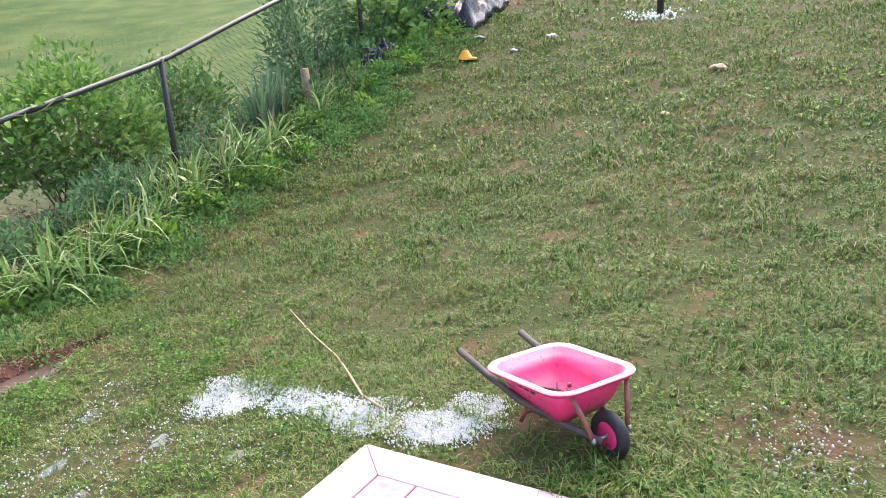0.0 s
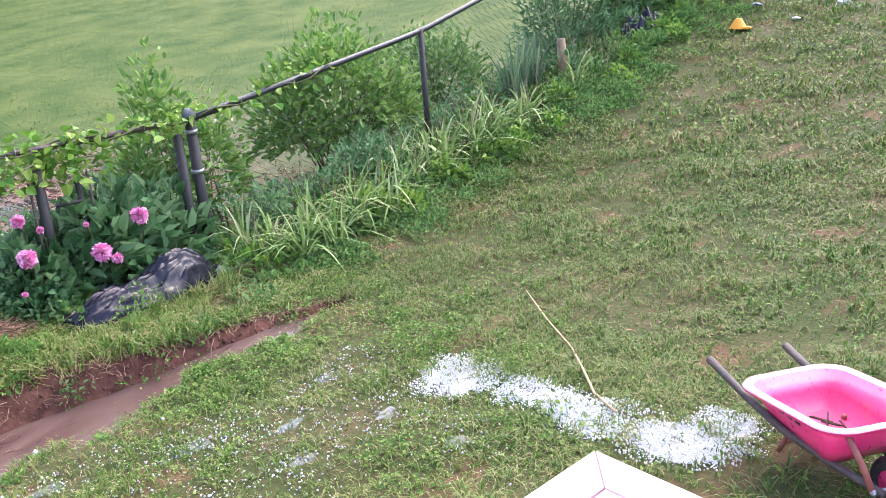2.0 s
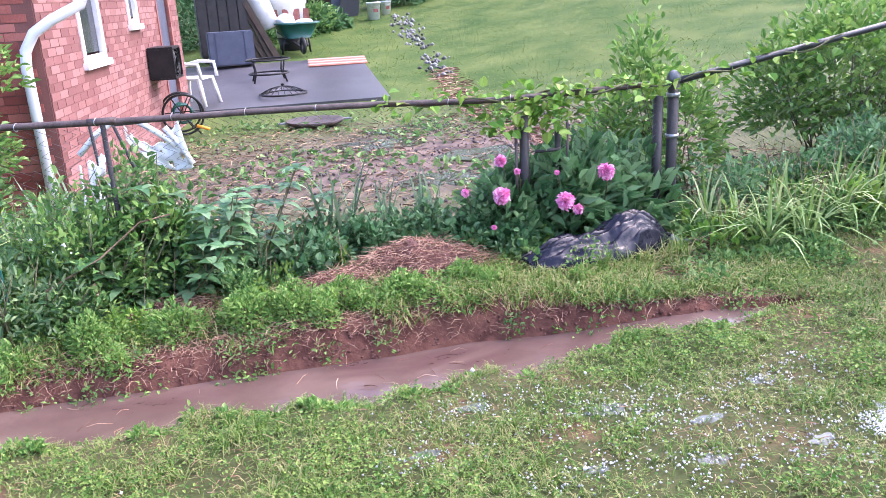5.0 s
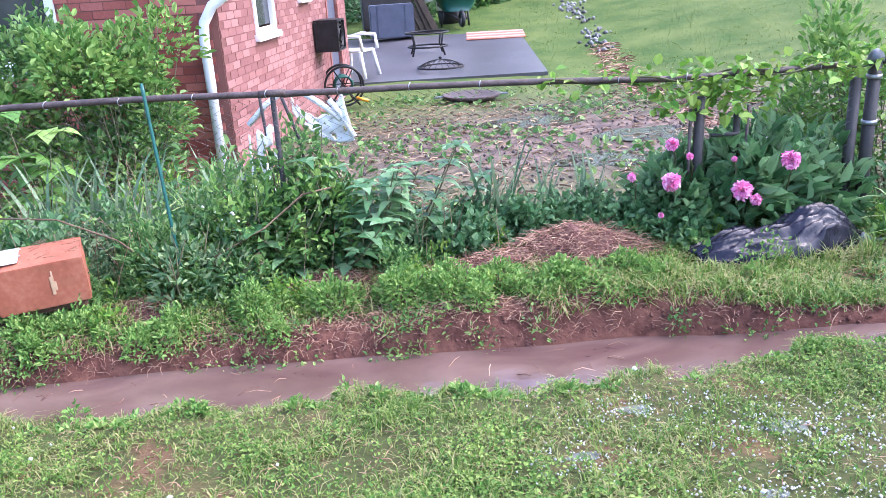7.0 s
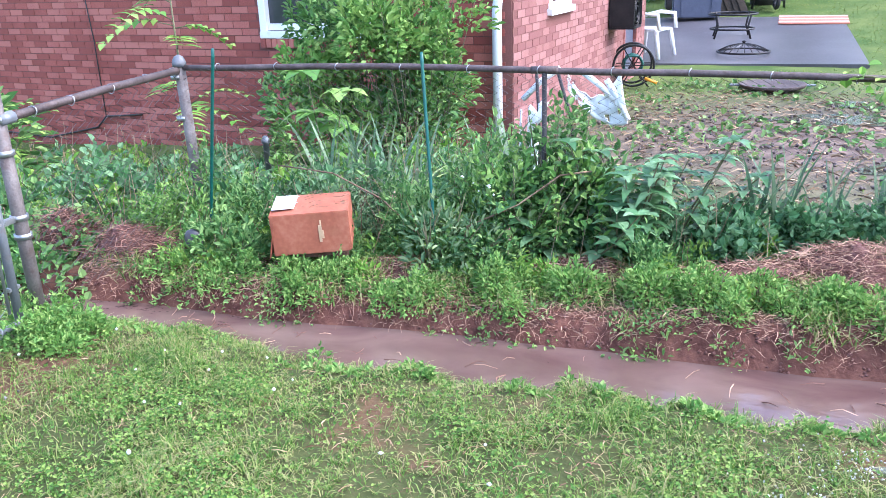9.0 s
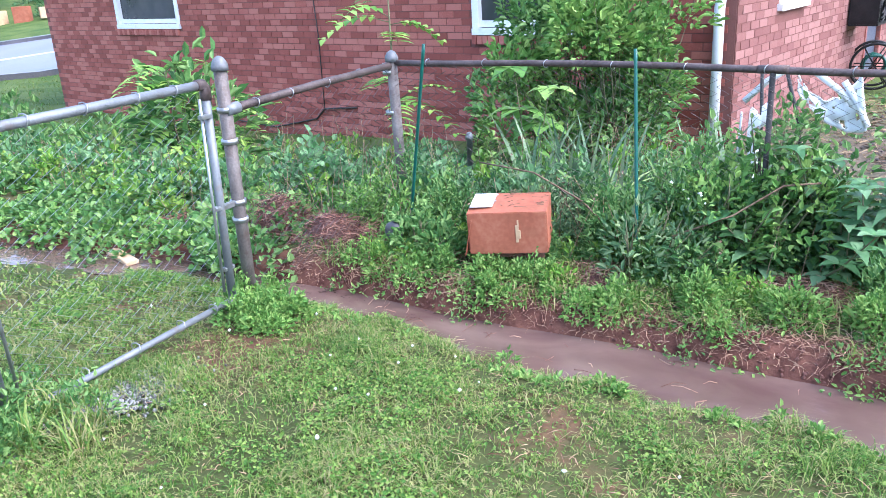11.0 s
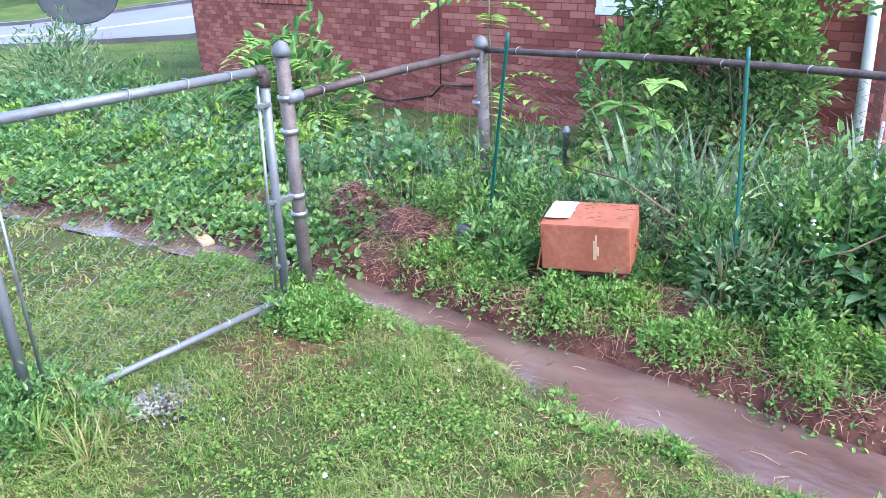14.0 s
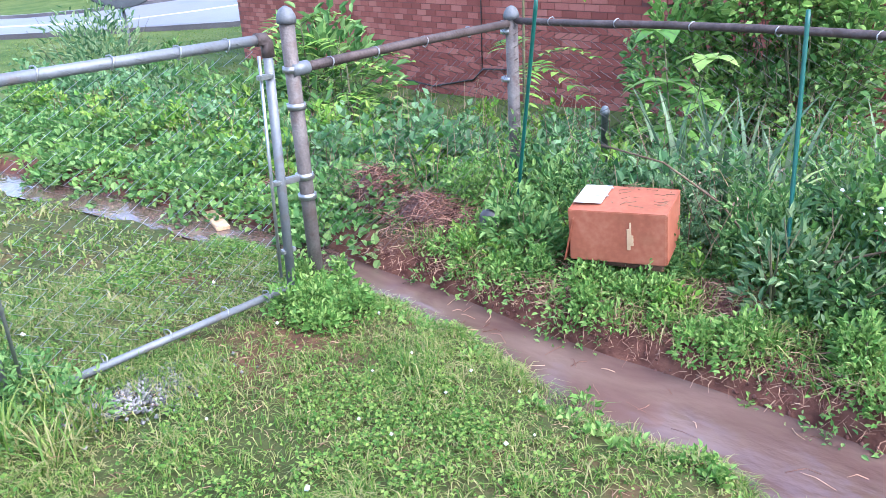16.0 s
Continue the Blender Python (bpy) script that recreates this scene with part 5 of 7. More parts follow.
    weeds("bank_weeds", "darker weeds hanging over the cut clay bank", 6000, (-3.0, 2.2, 4.25, 4.78), 0.023, "weed", 0.07, lip, 0.5, 300, (0.04, 0.1))
    edge = lambda x, y: abs(y - (np.interp(x, DITCH_X, DITCH_Y) - 1.25 * np.interp(x, DITCH_X, DITCH_W))) < 0.07
    weeds("edge_weeds", "small weeds fringing the ditch on the lawn side", 15000, (-4.2, 2.0, 3.9, 4.5), 0.026, "parsley", 0.035, edge, 0.6, 420, (0.025, 0.07))


build_weeds()


def build_bushes():
    bush("peony_bush", "dark green peony bush leaning over the bank", "bush", ground_z(1.72, 5.58), [(0, 0, 0.05, 0.36, 0.5), (-0.4, -0.02, 0, 0.3, 0.44), (0.42, 0.05, 0, 0.3, 0.48)], 0.12, 3000, "weed_dark", 0.46, 24)
    broad_plant("broadleaf_weed", "tall dark broad-leaved weed by the fence", "weed", ground_z(-0.3, 5.5), 15, 0.64, 0.13, 0.42, "weed_dark", 6, 4, 0.24, 0.6)
    broad_plant("broadleaf_weed", "dark broad-leaved weed half hidden in brambles", "weed", ground_z(-0.62, 5.42), 6, 0.46, 0.13, 0.45, "weed_dark", 4, 4, 0.2, 0.45)
    broad_plant("sapling", "pale green sapling with large drooping oval leaves", "sapling", ground_z(-2.5, 6.33), 3, 1.1, 0.25, 0.5, "parsley", 4, 5, 0.09, 0.7)
    lumps = [(rng.uniform(-1.0, 0.55), rng.uniform(-0.5, 0.45), rng.uniform(0.2, 1.35), rng.uniform(0.22, 0.42), rng.uniform(0.25, 0.6)) for _ in range(20)]
    bush("house_shrub", "large tangled green shrub against the brick wall", "shrub", ground_z(-2.8, 8.3), lumps[:11] + [(0, 0.1, 0.1, 0.75, 0.8), (-0.65, 0.1, 0.75, 0.34, 0.5), (-0.45, 0.0, 1.2, 0.36, 0.5), (-0.75, 0.1, 1.25, 0.24, 0.4), (0.5, 0.1, 0.7, 0.3, 0.6)], 0.07, 5200, "weed", 0.55, 36)
    bush("house_shrub", "leafy young shrub with lighter leaves by the wall", "shrub", ground_z(-2.45, 8.2), lumps[11:] + [(-0.9, -0.3, 0.2, 0.5, 0.7)], 0.07, 4200, "parsley", 0.55, 30)
    bush("wall_creeper", "green creeper climbing the house corner", "creeper", ground_z(-2.5, 9.0), [(0.0, 0.0, 0.4, 0.2, 0.8), (0.02, 0.02, 1.0, 0.14, 0.6)], 0.07, 700, "weed", 0.7, 8)
    frond_plant("fence_sapling", "lime green sapling with drooping paired leaflets over the fence corner", "sapling", ground_z(-3.4, 6.1), 1.62, 11, 0.42, "lime", 0.11)
    bush("sumac_sapling", "leafy sapling with drooping fern-like leaves by the wall", "sapling", ground_z(-5.9, 6.6), [(0, 0, 0.5, 0.55, 0.9), (-0.6, 0.3, 0.4, 0.5, 0.85), (0.5, -0.3, 0.2, 0.35, 0.5)], 0.13, 900, "weed", 0.45, 18)
    for x, y, h in ((-5.3, 6.2, 0.95), (-6.0, 6.4, 1.25), (-6.6, 6.6, 1.2)):
        frond_plant("sumac_sapling", "young sapling with long drooping fern-like leaves", "sapling", ground_z(x, y), h, 12, 0.45, "lime", 0.12)
    bush("garden_bush", "airy green bush beyond the fence", "bush", ground_z(3.1, 6.5), [(-0.4, 0, 0.45, 0.26, 0.95), (0.0, 0.1, 0.3, 0.35, 0.75), (-0.55, 0.1, 0.2, 0.3, 0.6)], 0.07, 2600, "parsley", 0.5, 26)
    bush("garden_bush", "full green bush beyond the slope fence", "bush", ground_z(4.5, 6.5), [(0, 0, 0.4, 0.6, 0.95), (-0.5, 0.1, 0.35, 0.4, 0.7), (0.45, -0.1, 0.2, 0.5, 0.75)], 0.07, 5600, "parsley", 0.5, 30)
    bush("garden_bush", "loose white-flecked bush behind the fence", "bush", ground_z(6.0, 6.7), [(0, 0, 0.2, 0.6, 0.75), (0.5, 0.2, 0.1, 0.5, 0.7)], 0.06, 3000, "weed", 0.5, 20)
    bush("dark_shrub", "dense dark evergreen shrub by the slope fence", "shrub", ground_z(7.3, 5.9), [(0, 0, 0.2, 0.5, 1.5), (0.6, 0.2, 0.2, 0.55, 1.6), (-0.4, 0, 0.0, 0.4, 0.9)], 0.06, 4200, "weed_dark", 0.4, 20)
    bush("dark_shrub", "broad-leaved weeds spilling through the upper fence", "shrub", ground_z(8.9, 5.4), [(0, 0, 0.0, 0.6, 0.7), (0.9, 0.2, 0.0, 0.7, 0.9), (-0.7, 0.1, 0.0, 0.5, 0.45), (1.8, 0.3, 0, 0.7, 0.9)], 0.1, 2400, "weed", 0.7, 20)
    bush("bank_bush", "feathery grey-green weed beside the cardboard box", "bush", ground_z(-1.35, 5.05), [(0, 0, 0, 0.2, 0.42), (0.2, 0.1, 0, 0.2, 0.34)], 0.05, 700, "weed_grey", 0.35, 14)
    bush("bank_bush", "green leafy weed clump beside the cardboard box", "bush", ground_z(-2.55, 4.98), [(0, 0, 0, 0.2, 0.26), (0.18, -0.06, 0, 0.16, 0.2)], 0.045, 900, "weed", 0.45, 12)
    for x, dy in ((-1.63, 0.0), (-1.2, -0.02), (-0.55, 0.02), (0.6, 0.0)):
        y = np.interp(x, DITCH_X, DITCH_Y) - np.interp(x, DITCH_X, DITCH_W) * 0.85 + dy
        bush("ditch_sprig", "small green sprig growing in the ditch's edge water", "sprig", (x, y, -0.26), [(0, 0, 0.03, 0.04, 0.06)], 0.026, 40, "parsley", 0.55, 4, group="sprigs")
    bush("bank_bush", "airy tall green weed hiding the fence post foot", "bush", ground_z(-0.82, 5.5), [(0, 0, 0.05, 0.2, 0.5), (0.22, 0.1, 0, 0.2, 0.42), (-0.25, 0.05, 0, 0.2, 0.4)], 0.055, 1100, "weed", 0.5, 16)
    for x, r in ((-0.62, 0.15), (-0.28, 0.14), (-0.05, 0.16), (0.2, 0.14), (0.5, 0.12), (0.82, 0.11), (-1.0, 0.1)):
        bush("bank_clump", "round bright green parsley-like weed clump on the bank edge", "weed clump", ground_z(x, 4.86 + 0.03 * math.sin(9 * x)), [(0, 0, 0, r, 0.17 if x < 0.1 else 0.11)], 0.025, 1000, "parsley", 0.5, 6, group="bank clumps")
    bush("bramble", "airy bramble with small dark leaves climbing the fence", "bramble", ground_z(-0.85, 5.6), [(0, 0, 0.3, 0.24, 0.5), (-0.35, 0.05, 0.15, 0.25, 0.5), (0.3, -0.05, 0.1, 0.25, 0.5), (-0.1, -0.2, 0.05, 0.3, 0.4), (0.1, 0.0, 0.55, 0.14, 0.26)], 0.05, 1700, "weed", 0.55, 26)
    bush("bramble", "fresh bramble shoots with pale leaves by the fence post", "bramble", ground_z(-1.05, 5.4), [(0, 0, 0.15, 0.26, 0.45), (0.35, 0.0, 0.2, 0.22, 0.45), (-0.2, -0.1, 0, 0.2, 0.35)], 0.045, 1200, "parsley", 0.55, 18)
    strap_clump("iris_clump", "grey-green upright iris leaves by the fence", "iris", [(0.24, 5.52), (0.33, 5.54)], 0.6, 0.036, "iris", 9, 0.55, 0.3, "irises")
    strap_clump("iris_clump", "narrow iris leaves growing through the fence", "iris", [(0.5, 5.54), (0.58, 5.52)], 0.54, 0.024, "iris", 6, 0.5, 0.3, "irises")
    strap_clump("iris_clump", "tall iris leaves near the small gate", "iris", [(0.8, 5.54)], 0.6, 0.034, "iris", 9, 0.3, 0.2, "irises")
    strap_clump("iris_clump", "grey-green iris leaves in the bed by the house", "iris", [(-2.3, 6.0), (-2.15, 6.1), (-1.95, 6.05), (-1.8, 6.15)], 0.78, 0.034, "iris", 18, 0.5, 0.35, "irises")
    strap_clump("iris_clump", "pale iris leaves before the house shrub", "iris", [(-1.3, 6.1), (-1.15, 6.15)], 0.78, 0.034, "iris", 13, 0.5, 0.35, "irises")
    strap_clump("iris_clump", "big grey-green iris stand on the slope", "iris", [(5.5, 5.3), (5.65, 5.35), (5.8, 5.3), (5.6, 5.42), (5.9, 5.4)], 0.6, 0.036, "iris", 20, 0.4, 0.2, "irises")
    strap_clump("daylily_clump", "arching yellow-green daylily leaves by the stake", "daylily", [(-1.5, 5.62), (-1.7, 5.68), (-1.35, 5.65)], 0.6, 0.02, "daylily", 22, 0.95, 0.8, "daylilies")
    strap_clump("daylily_clump", "arching daylily leaves on the fence slope", "daylily", [(2.75, 4.98), (2.95, 5.05), (2.6, 5.1)], 0.46, 0.022, "daylily", 25, 1.0, 0.85, "daylilies")
    strap_clump("daylily_clump", "pale arching daylily leaves below the fence post", "daylily", [(3.3, 5.05), (3.55, 5.1), (3.8, 5.05), (4.05, 5.1)], 0.48, 0.02, "daylily", 25, 1.0, 0.85, "daylilies")
    strap_clump("daylily_clump", "long pale daylily leaves up the slope", "daylily", [(4.5, 4.95), (4.8, 5.0), (5.1, 4.95), (5.3, 5.05), (4.2, 5.0)], 0.5, 0.022, "daylily", 25, 1.0, 0.85, "daylilies")
    strap_clump("daylily_clump", "long arching daylily leaves spilling towards the lawn", "daylily", [(2.6, 4.85), (2.85, 4.82), (3.15, 4.9), (3.45, 4.85), (2.5, 5.25)], 0.5, 0.018, "daylily", 22, 1.0, 0.9, "daylilies")
    strap_clump("daylily_clump", "arching grassy leaves among slope weeds", "daylily", [(3.9, 5.2), (4.3, 5.25), (4.65, 5.15), (5.0, 5.2), (3.0, 5.3), (6.0, 5.0)], 0.56, 0.018, "daylily", 20, 1.0, 0.9, "daylilies")
    strap_clump("grass_tuft", "tall coarse grass tuft below the plastic bag", "grass tuft", [(1.62, 4.86), (1.75, 4.88), (1.88, 4.9), (2.0, 4.92), (2.12, 4.96)], 0.19, 0.006, "grass", 80, 0.9, 0.6)
    strap_clump("grass_tuft", "tall grass tufts on the ditch bank", "grass tuft", [(0.75, 4.8), (1.0, 4.78), (1.2, 4.82), (1.45, 4.76), (0.45, 4.8), (-0.95, 4.78), (-1.3, 4.8)], 0.16, 0.005, "grass", 50, 0.9, 0.6)
    strap_clump("grass_tuft", "tall wet grass by the hinge post", "grass tuft", [(-2.75, 2.75), (-2.6, 2.85), (-2.9, 2.95), (-2.7, 3.0)], 0.2, 0.006, "grass", 60, 0.9, 0.6)
    # vines over the rail
    t = thing("fence_vine", "lime green grape vine hanging over the rail", "vine")
    sets = []
    bm = bmesh.new()
    xs = np.linspace(0.55, 3.6, 90)
    for x in xs:
        m = 2 if x < 1.1 else 5 if x < 2.5 else 2
        p = np.array([[x, FENCE_Y, rail_z(x)]]) + rng.normal(0, 1, (m, 3)) * np.array([[0.05, 0.06, 0.045]])
        if 1.2 < x < 1.75:
            p = np.concatenate([p, p + np.array([[0, 0, -0.08]]), p + np.array([[0, 0, -0.16]])])
        sets.append(leaf_mesh(p, rng.normal(0, 0.6, p.shape) + np.array([[0, -0.3, 0.1]]), 0.06, 0.85, 0.15))
    sweep(bm, [(x, FENCE_Y - 0.02 + 0.03 * math.sin(9 * x), rail_z(x) + 0.02 * math.sin(13 * x)) for x in xs], 0.006, 5)
    part("stem_tangle", bm, M["stem"], t)
    np_part("foliage", *gather(sets), M["lime"], t)


build_bushes()


def build_flowers():
    def flower(x, y, z, r):
        f = thing("peony_flower", "full pink double peony bloom", "flower", (x, y, z), group="peonies")
        n = int(150)
        u = rng.normal(0, 1, (n, 3))
        u /= np.linalg.norm(u, axis=1, keepdims=True)
        r *= 0.72
        v, q = leaf_mesh(u * r * 0.35, u, r * 0.75, 0.8, 0.3, 0.8)
        np_part("petals", v.tolist(), q, M["peony"], f)
        part("stem", bar([(0, 0, 0), (0.05, 0.08, -0.08), (0.08, 0.2, -0.3)], 0.004, 5), M["stem"], f)

    for x, y, z, r in ((1.77, 5.18, 0.35, 0.062), (1.157, 5.22, 0.27, 0.062), (1.53, 5.2, 0.2, 0.066), (1.6, 5.18, 0.15, 0.04), (1.2, 5.35, 0.44, 0.045), (0.97, 5.3, 0.29, 0.03), (1.28, 5.3, 0.38, 0.025), (1.5, 5.25, 0.36, 0.02), (1.1, 5.2, 0.1, 0.02)):
        flower(x, y, z, r)


build_flowers()

# ---- ice, straw, roots, litter ----


def pellets(name, label, pts, r, mat, category):
    """Small faceted lumps at the points, one mass."""
    base = np.array([(1, 0, 0), (-1, 0, 0), (0, 1, 0), (0, -1, 0), (0, 0, 1), (0, 0, -1)], float)
    tri = np.array([(0, 2, 4), (2, 1, 4), (1, 3, 4), (3, 0, 4), (2, 0, 5), (1, 2, 5), (3, 1, 5), (0, 3, 5)])
    n = len(pts)
    s = r * rng.uniform(0.6, 1.4, (n, 1, 1)) * rng.uniform(0.7, 1.2, (n, 1, 3))
    a = rng.uniform(0, 6.28, n)
    rot = np.stack([np.stack([np.cos(a), -np.sin(a), a * 0], -1), np.stack([np.sin(a), np.cos(a), a * 0], -1), np.stack([a * 0, a * 0, a * 0 + 1], -1)], 1)
    v = np.einsum("nij,nkj->nki", rot, base[None] * s) + pts[:, None]
    f = (np.arange(n)[:, None, None] * 6 + tri[None]).reshape(-1, 3)
    tagged(np_part(name, v.reshape(-1, 3).tolist(), f.tolist(), M[mat], smooth=True), label, category, kind="stuff")


def strands(name, label, pts, length, r, mat, lift, category, down=0.0, kind="stuff"):
    """Dry stalks lying about: bent three-sided bars."""
    n = len(pts)
    a = rng.uniform(0, 6.28, n)
    d = np.stack([np.cos(a), np.sin(a), rng.normal(0, lift, n) - down], -1)
    L = (length * rng.uniform(0.4, 1.4, n))[:, None]
    side = np.stack([-np.sin(a), np.cos(a), np.zeros(n)], -1)
    up = np.array([[0, 0, 1.0]])
    mid = pts + d * L * 0.5 + side * L * rng.normal(0, 0.12, (n, 1)) + up * L * 0.08
    end = pts + d * L - up * L * 0.06
    w = r * rng.uniform(0.6, 1.4, (n, 1))
    v = []
    for c, k in ((pts, 1), (mid, 0.9), (end, 0.4)):
        v += [c + side * w * k, c - side * w * k * 0.5 + up * w * k, c - side * w * k * 0.5 - up * w * k]
    v = np.stack(v, 1).reshape(-1, 3)
    b = np.arange(n)[:, None] * 9
    q = [(i * 3 + j, i * 3 + (j + 1) % 3, i * 3 + 3 + (j + 1) % 3, i * 3 + 3 + j) for i in range(2) for j in range(3)]
    f = np.concatenate([b + np.array([k]) for k in q])
    return tagged(np_part(name, v.tolist(), f.tolist(), M[mat]), label, category, kind=kind)

M["slush"] = material("melting_ice", [(0.5, 0.5, 0.5), (0.72, 0.72, 0.73)], 0.2, 9, 60, 0.0, island=0.6, trans=0.3)


def build_slush_mat():
    """A sheet of half-melted ice that rises out of the turf where the hail lies thickest."""
    gx, gy = np.arange(1.45, 2.25, 0.011), np.arange(1.6, 3.4, 0.011)
    X, Y = np.meshgrid(gx, gy)
    a = hail_amount(X, Y) * (0.35 + 1.1 * fbm(X, Y, 7, 0.3)) + 0.25 * (fbm(X, Y, 30, 2.2) - 0.5)
    Z = land(X, Y)[0] + np.clip(0.05 * (a - 0.54), -0.03, 0.008) + 0.006 * (fbm(X, Y, 55, 4.0) - 0.5)
    m, n = X.shape
    idx = np.arange(n * m).reshape(m, n)
    f = np.stack([idx[:-1, :-1], idx[:-1, 1:], idx[1:, 1:], idx[1:, :-1]], -1).reshape(-1, 4)
    f = f[((a.reshape(-1)[f] > 0.3).any(1)) & ~on_deck(X, Y).reshape(-1)[f].any(1)]
    tagged(np_part("hail", np.stack([X, Y, Z], -1).reshape(-1, 3).tolist(), f.tolist(), M["hail"], smooth=True), "crust of half-melted white hail in the turf", "hail", kind="stuff")


def build_hail():
    x, y = rng.uniform(1.2, 2.4, 150000), rng.uniform(1.4, 3.5, 150000)
    a = hail_amount(x, y) * np.clip(2.2 * fbm(x, y, 9, 0.3) - 0.2, 0.05, 1.4)
    ok = (rng.random(len(x)) < np.clip(a * 1.2 - 0.18, 0, 0.45)) & ~on_deck(x, y)
    x, y = x[ok], y[ok]
    z = land(x, y)[0] + 0.004 + 0.017 * rng.random(len(x)) * np.clip(a[ok], 0, 1)
    pellets("hail", "drift of white hailstones lying in the wet grass", np.stack([x, y, z + 0.005], -1), 0.0036, "hail", "hail")
    build_slush_mat()
    # thin scatter over the lawn
    x, y = rng.uniform(-0.8, 2.6, 30000), rng.uniform(2.2, 4.1, 30000)
    k = np.exp(-(((x - 1.2) / 0.8) ** 2 + ((y - 3.3) / 0.45) ** 2)) + 0.7 * np.exp(-(((x - 1.3) / 0.25) ** 2 + ((y - 2.8) / 0.4) ** 2))
    ok = (rng.random(len(x)) < 0.08 * k * sstep(0.5, 0.75, fbm(x, y, 5, 1.3))) & ~on_deck(x, y)
    x, y = x[ok], y[ok]
    pellets("hail", "sparse hailstones melting among the grass", np.stack([x, y, land(x, y)[0] + 0.01], -1), 0.004, "hail", "hail")
    x, y = rng.uniform(0.0, 2.2, 60000), rng.uniform(2.3, 4.0, 60000)
    ok = (rng.random(len(x)) < 0.17 * puddle_amount(x, y) * np.clip(2.0 * fbm(x, y, 12, 0.9) - 0.3, 0, 1.2)) & ~on_deck(x, y)
    x, y = x[ok], y[ok]
    pellets("hail", "melting greyish hail slush in the wet hollows", np.stack([x, y, land(x, y)[0] + 0.008], -1), 0.0045, "slush", "hail")
    x, y = rng.normal(1.85, 0.16, 260), rng.normal(0.8, 0.12, 260)
    pellets("hail", "small grey patch of hail by the lawn edge", np.stack([x, y, land(x, y)[0] + 0.012], -1), 0.0045, "slush", "hail")


build_hail()


def heap(x, y, rx, ry, h, mat, name, label):
    bm = bmesh.new()
    n, m = 26, 9
    c = bm.verts.new((x, y, height(x, y) + h))
    prev = None
    for j in range(1, m + 1):
        q = j / m
        ring = []
        for k in range(n):
            a = 2 * math.pi * k / n
            px, py = x + rx * q * math.cos(a), y + ry * q * math.sin(a)
            hh = h * math.cos(q * math.pi / 2) ** 1.3 * (1 + 0.5 * noise.noise((px * 9, py * 9, 1)))
            ring.append(bm.verts.new((px, py, height(px, py) + hh - 0.012 * q)))
        for k in range(n):
            if prev:
                bm.faces.new((prev[k], prev[(k + 1) % n], ring[(k + 1) % n], ring[k]))
            else:
                bm.faces.new((c, ring[(k + 1) % n], ring[k]))
        prev = ring
    bmesh.ops.recalc_face_normals(bm, faces=bm.faces)
    return tagged(smooth(part(name, bm, M[mat])), label, "heap", kind="stuff")


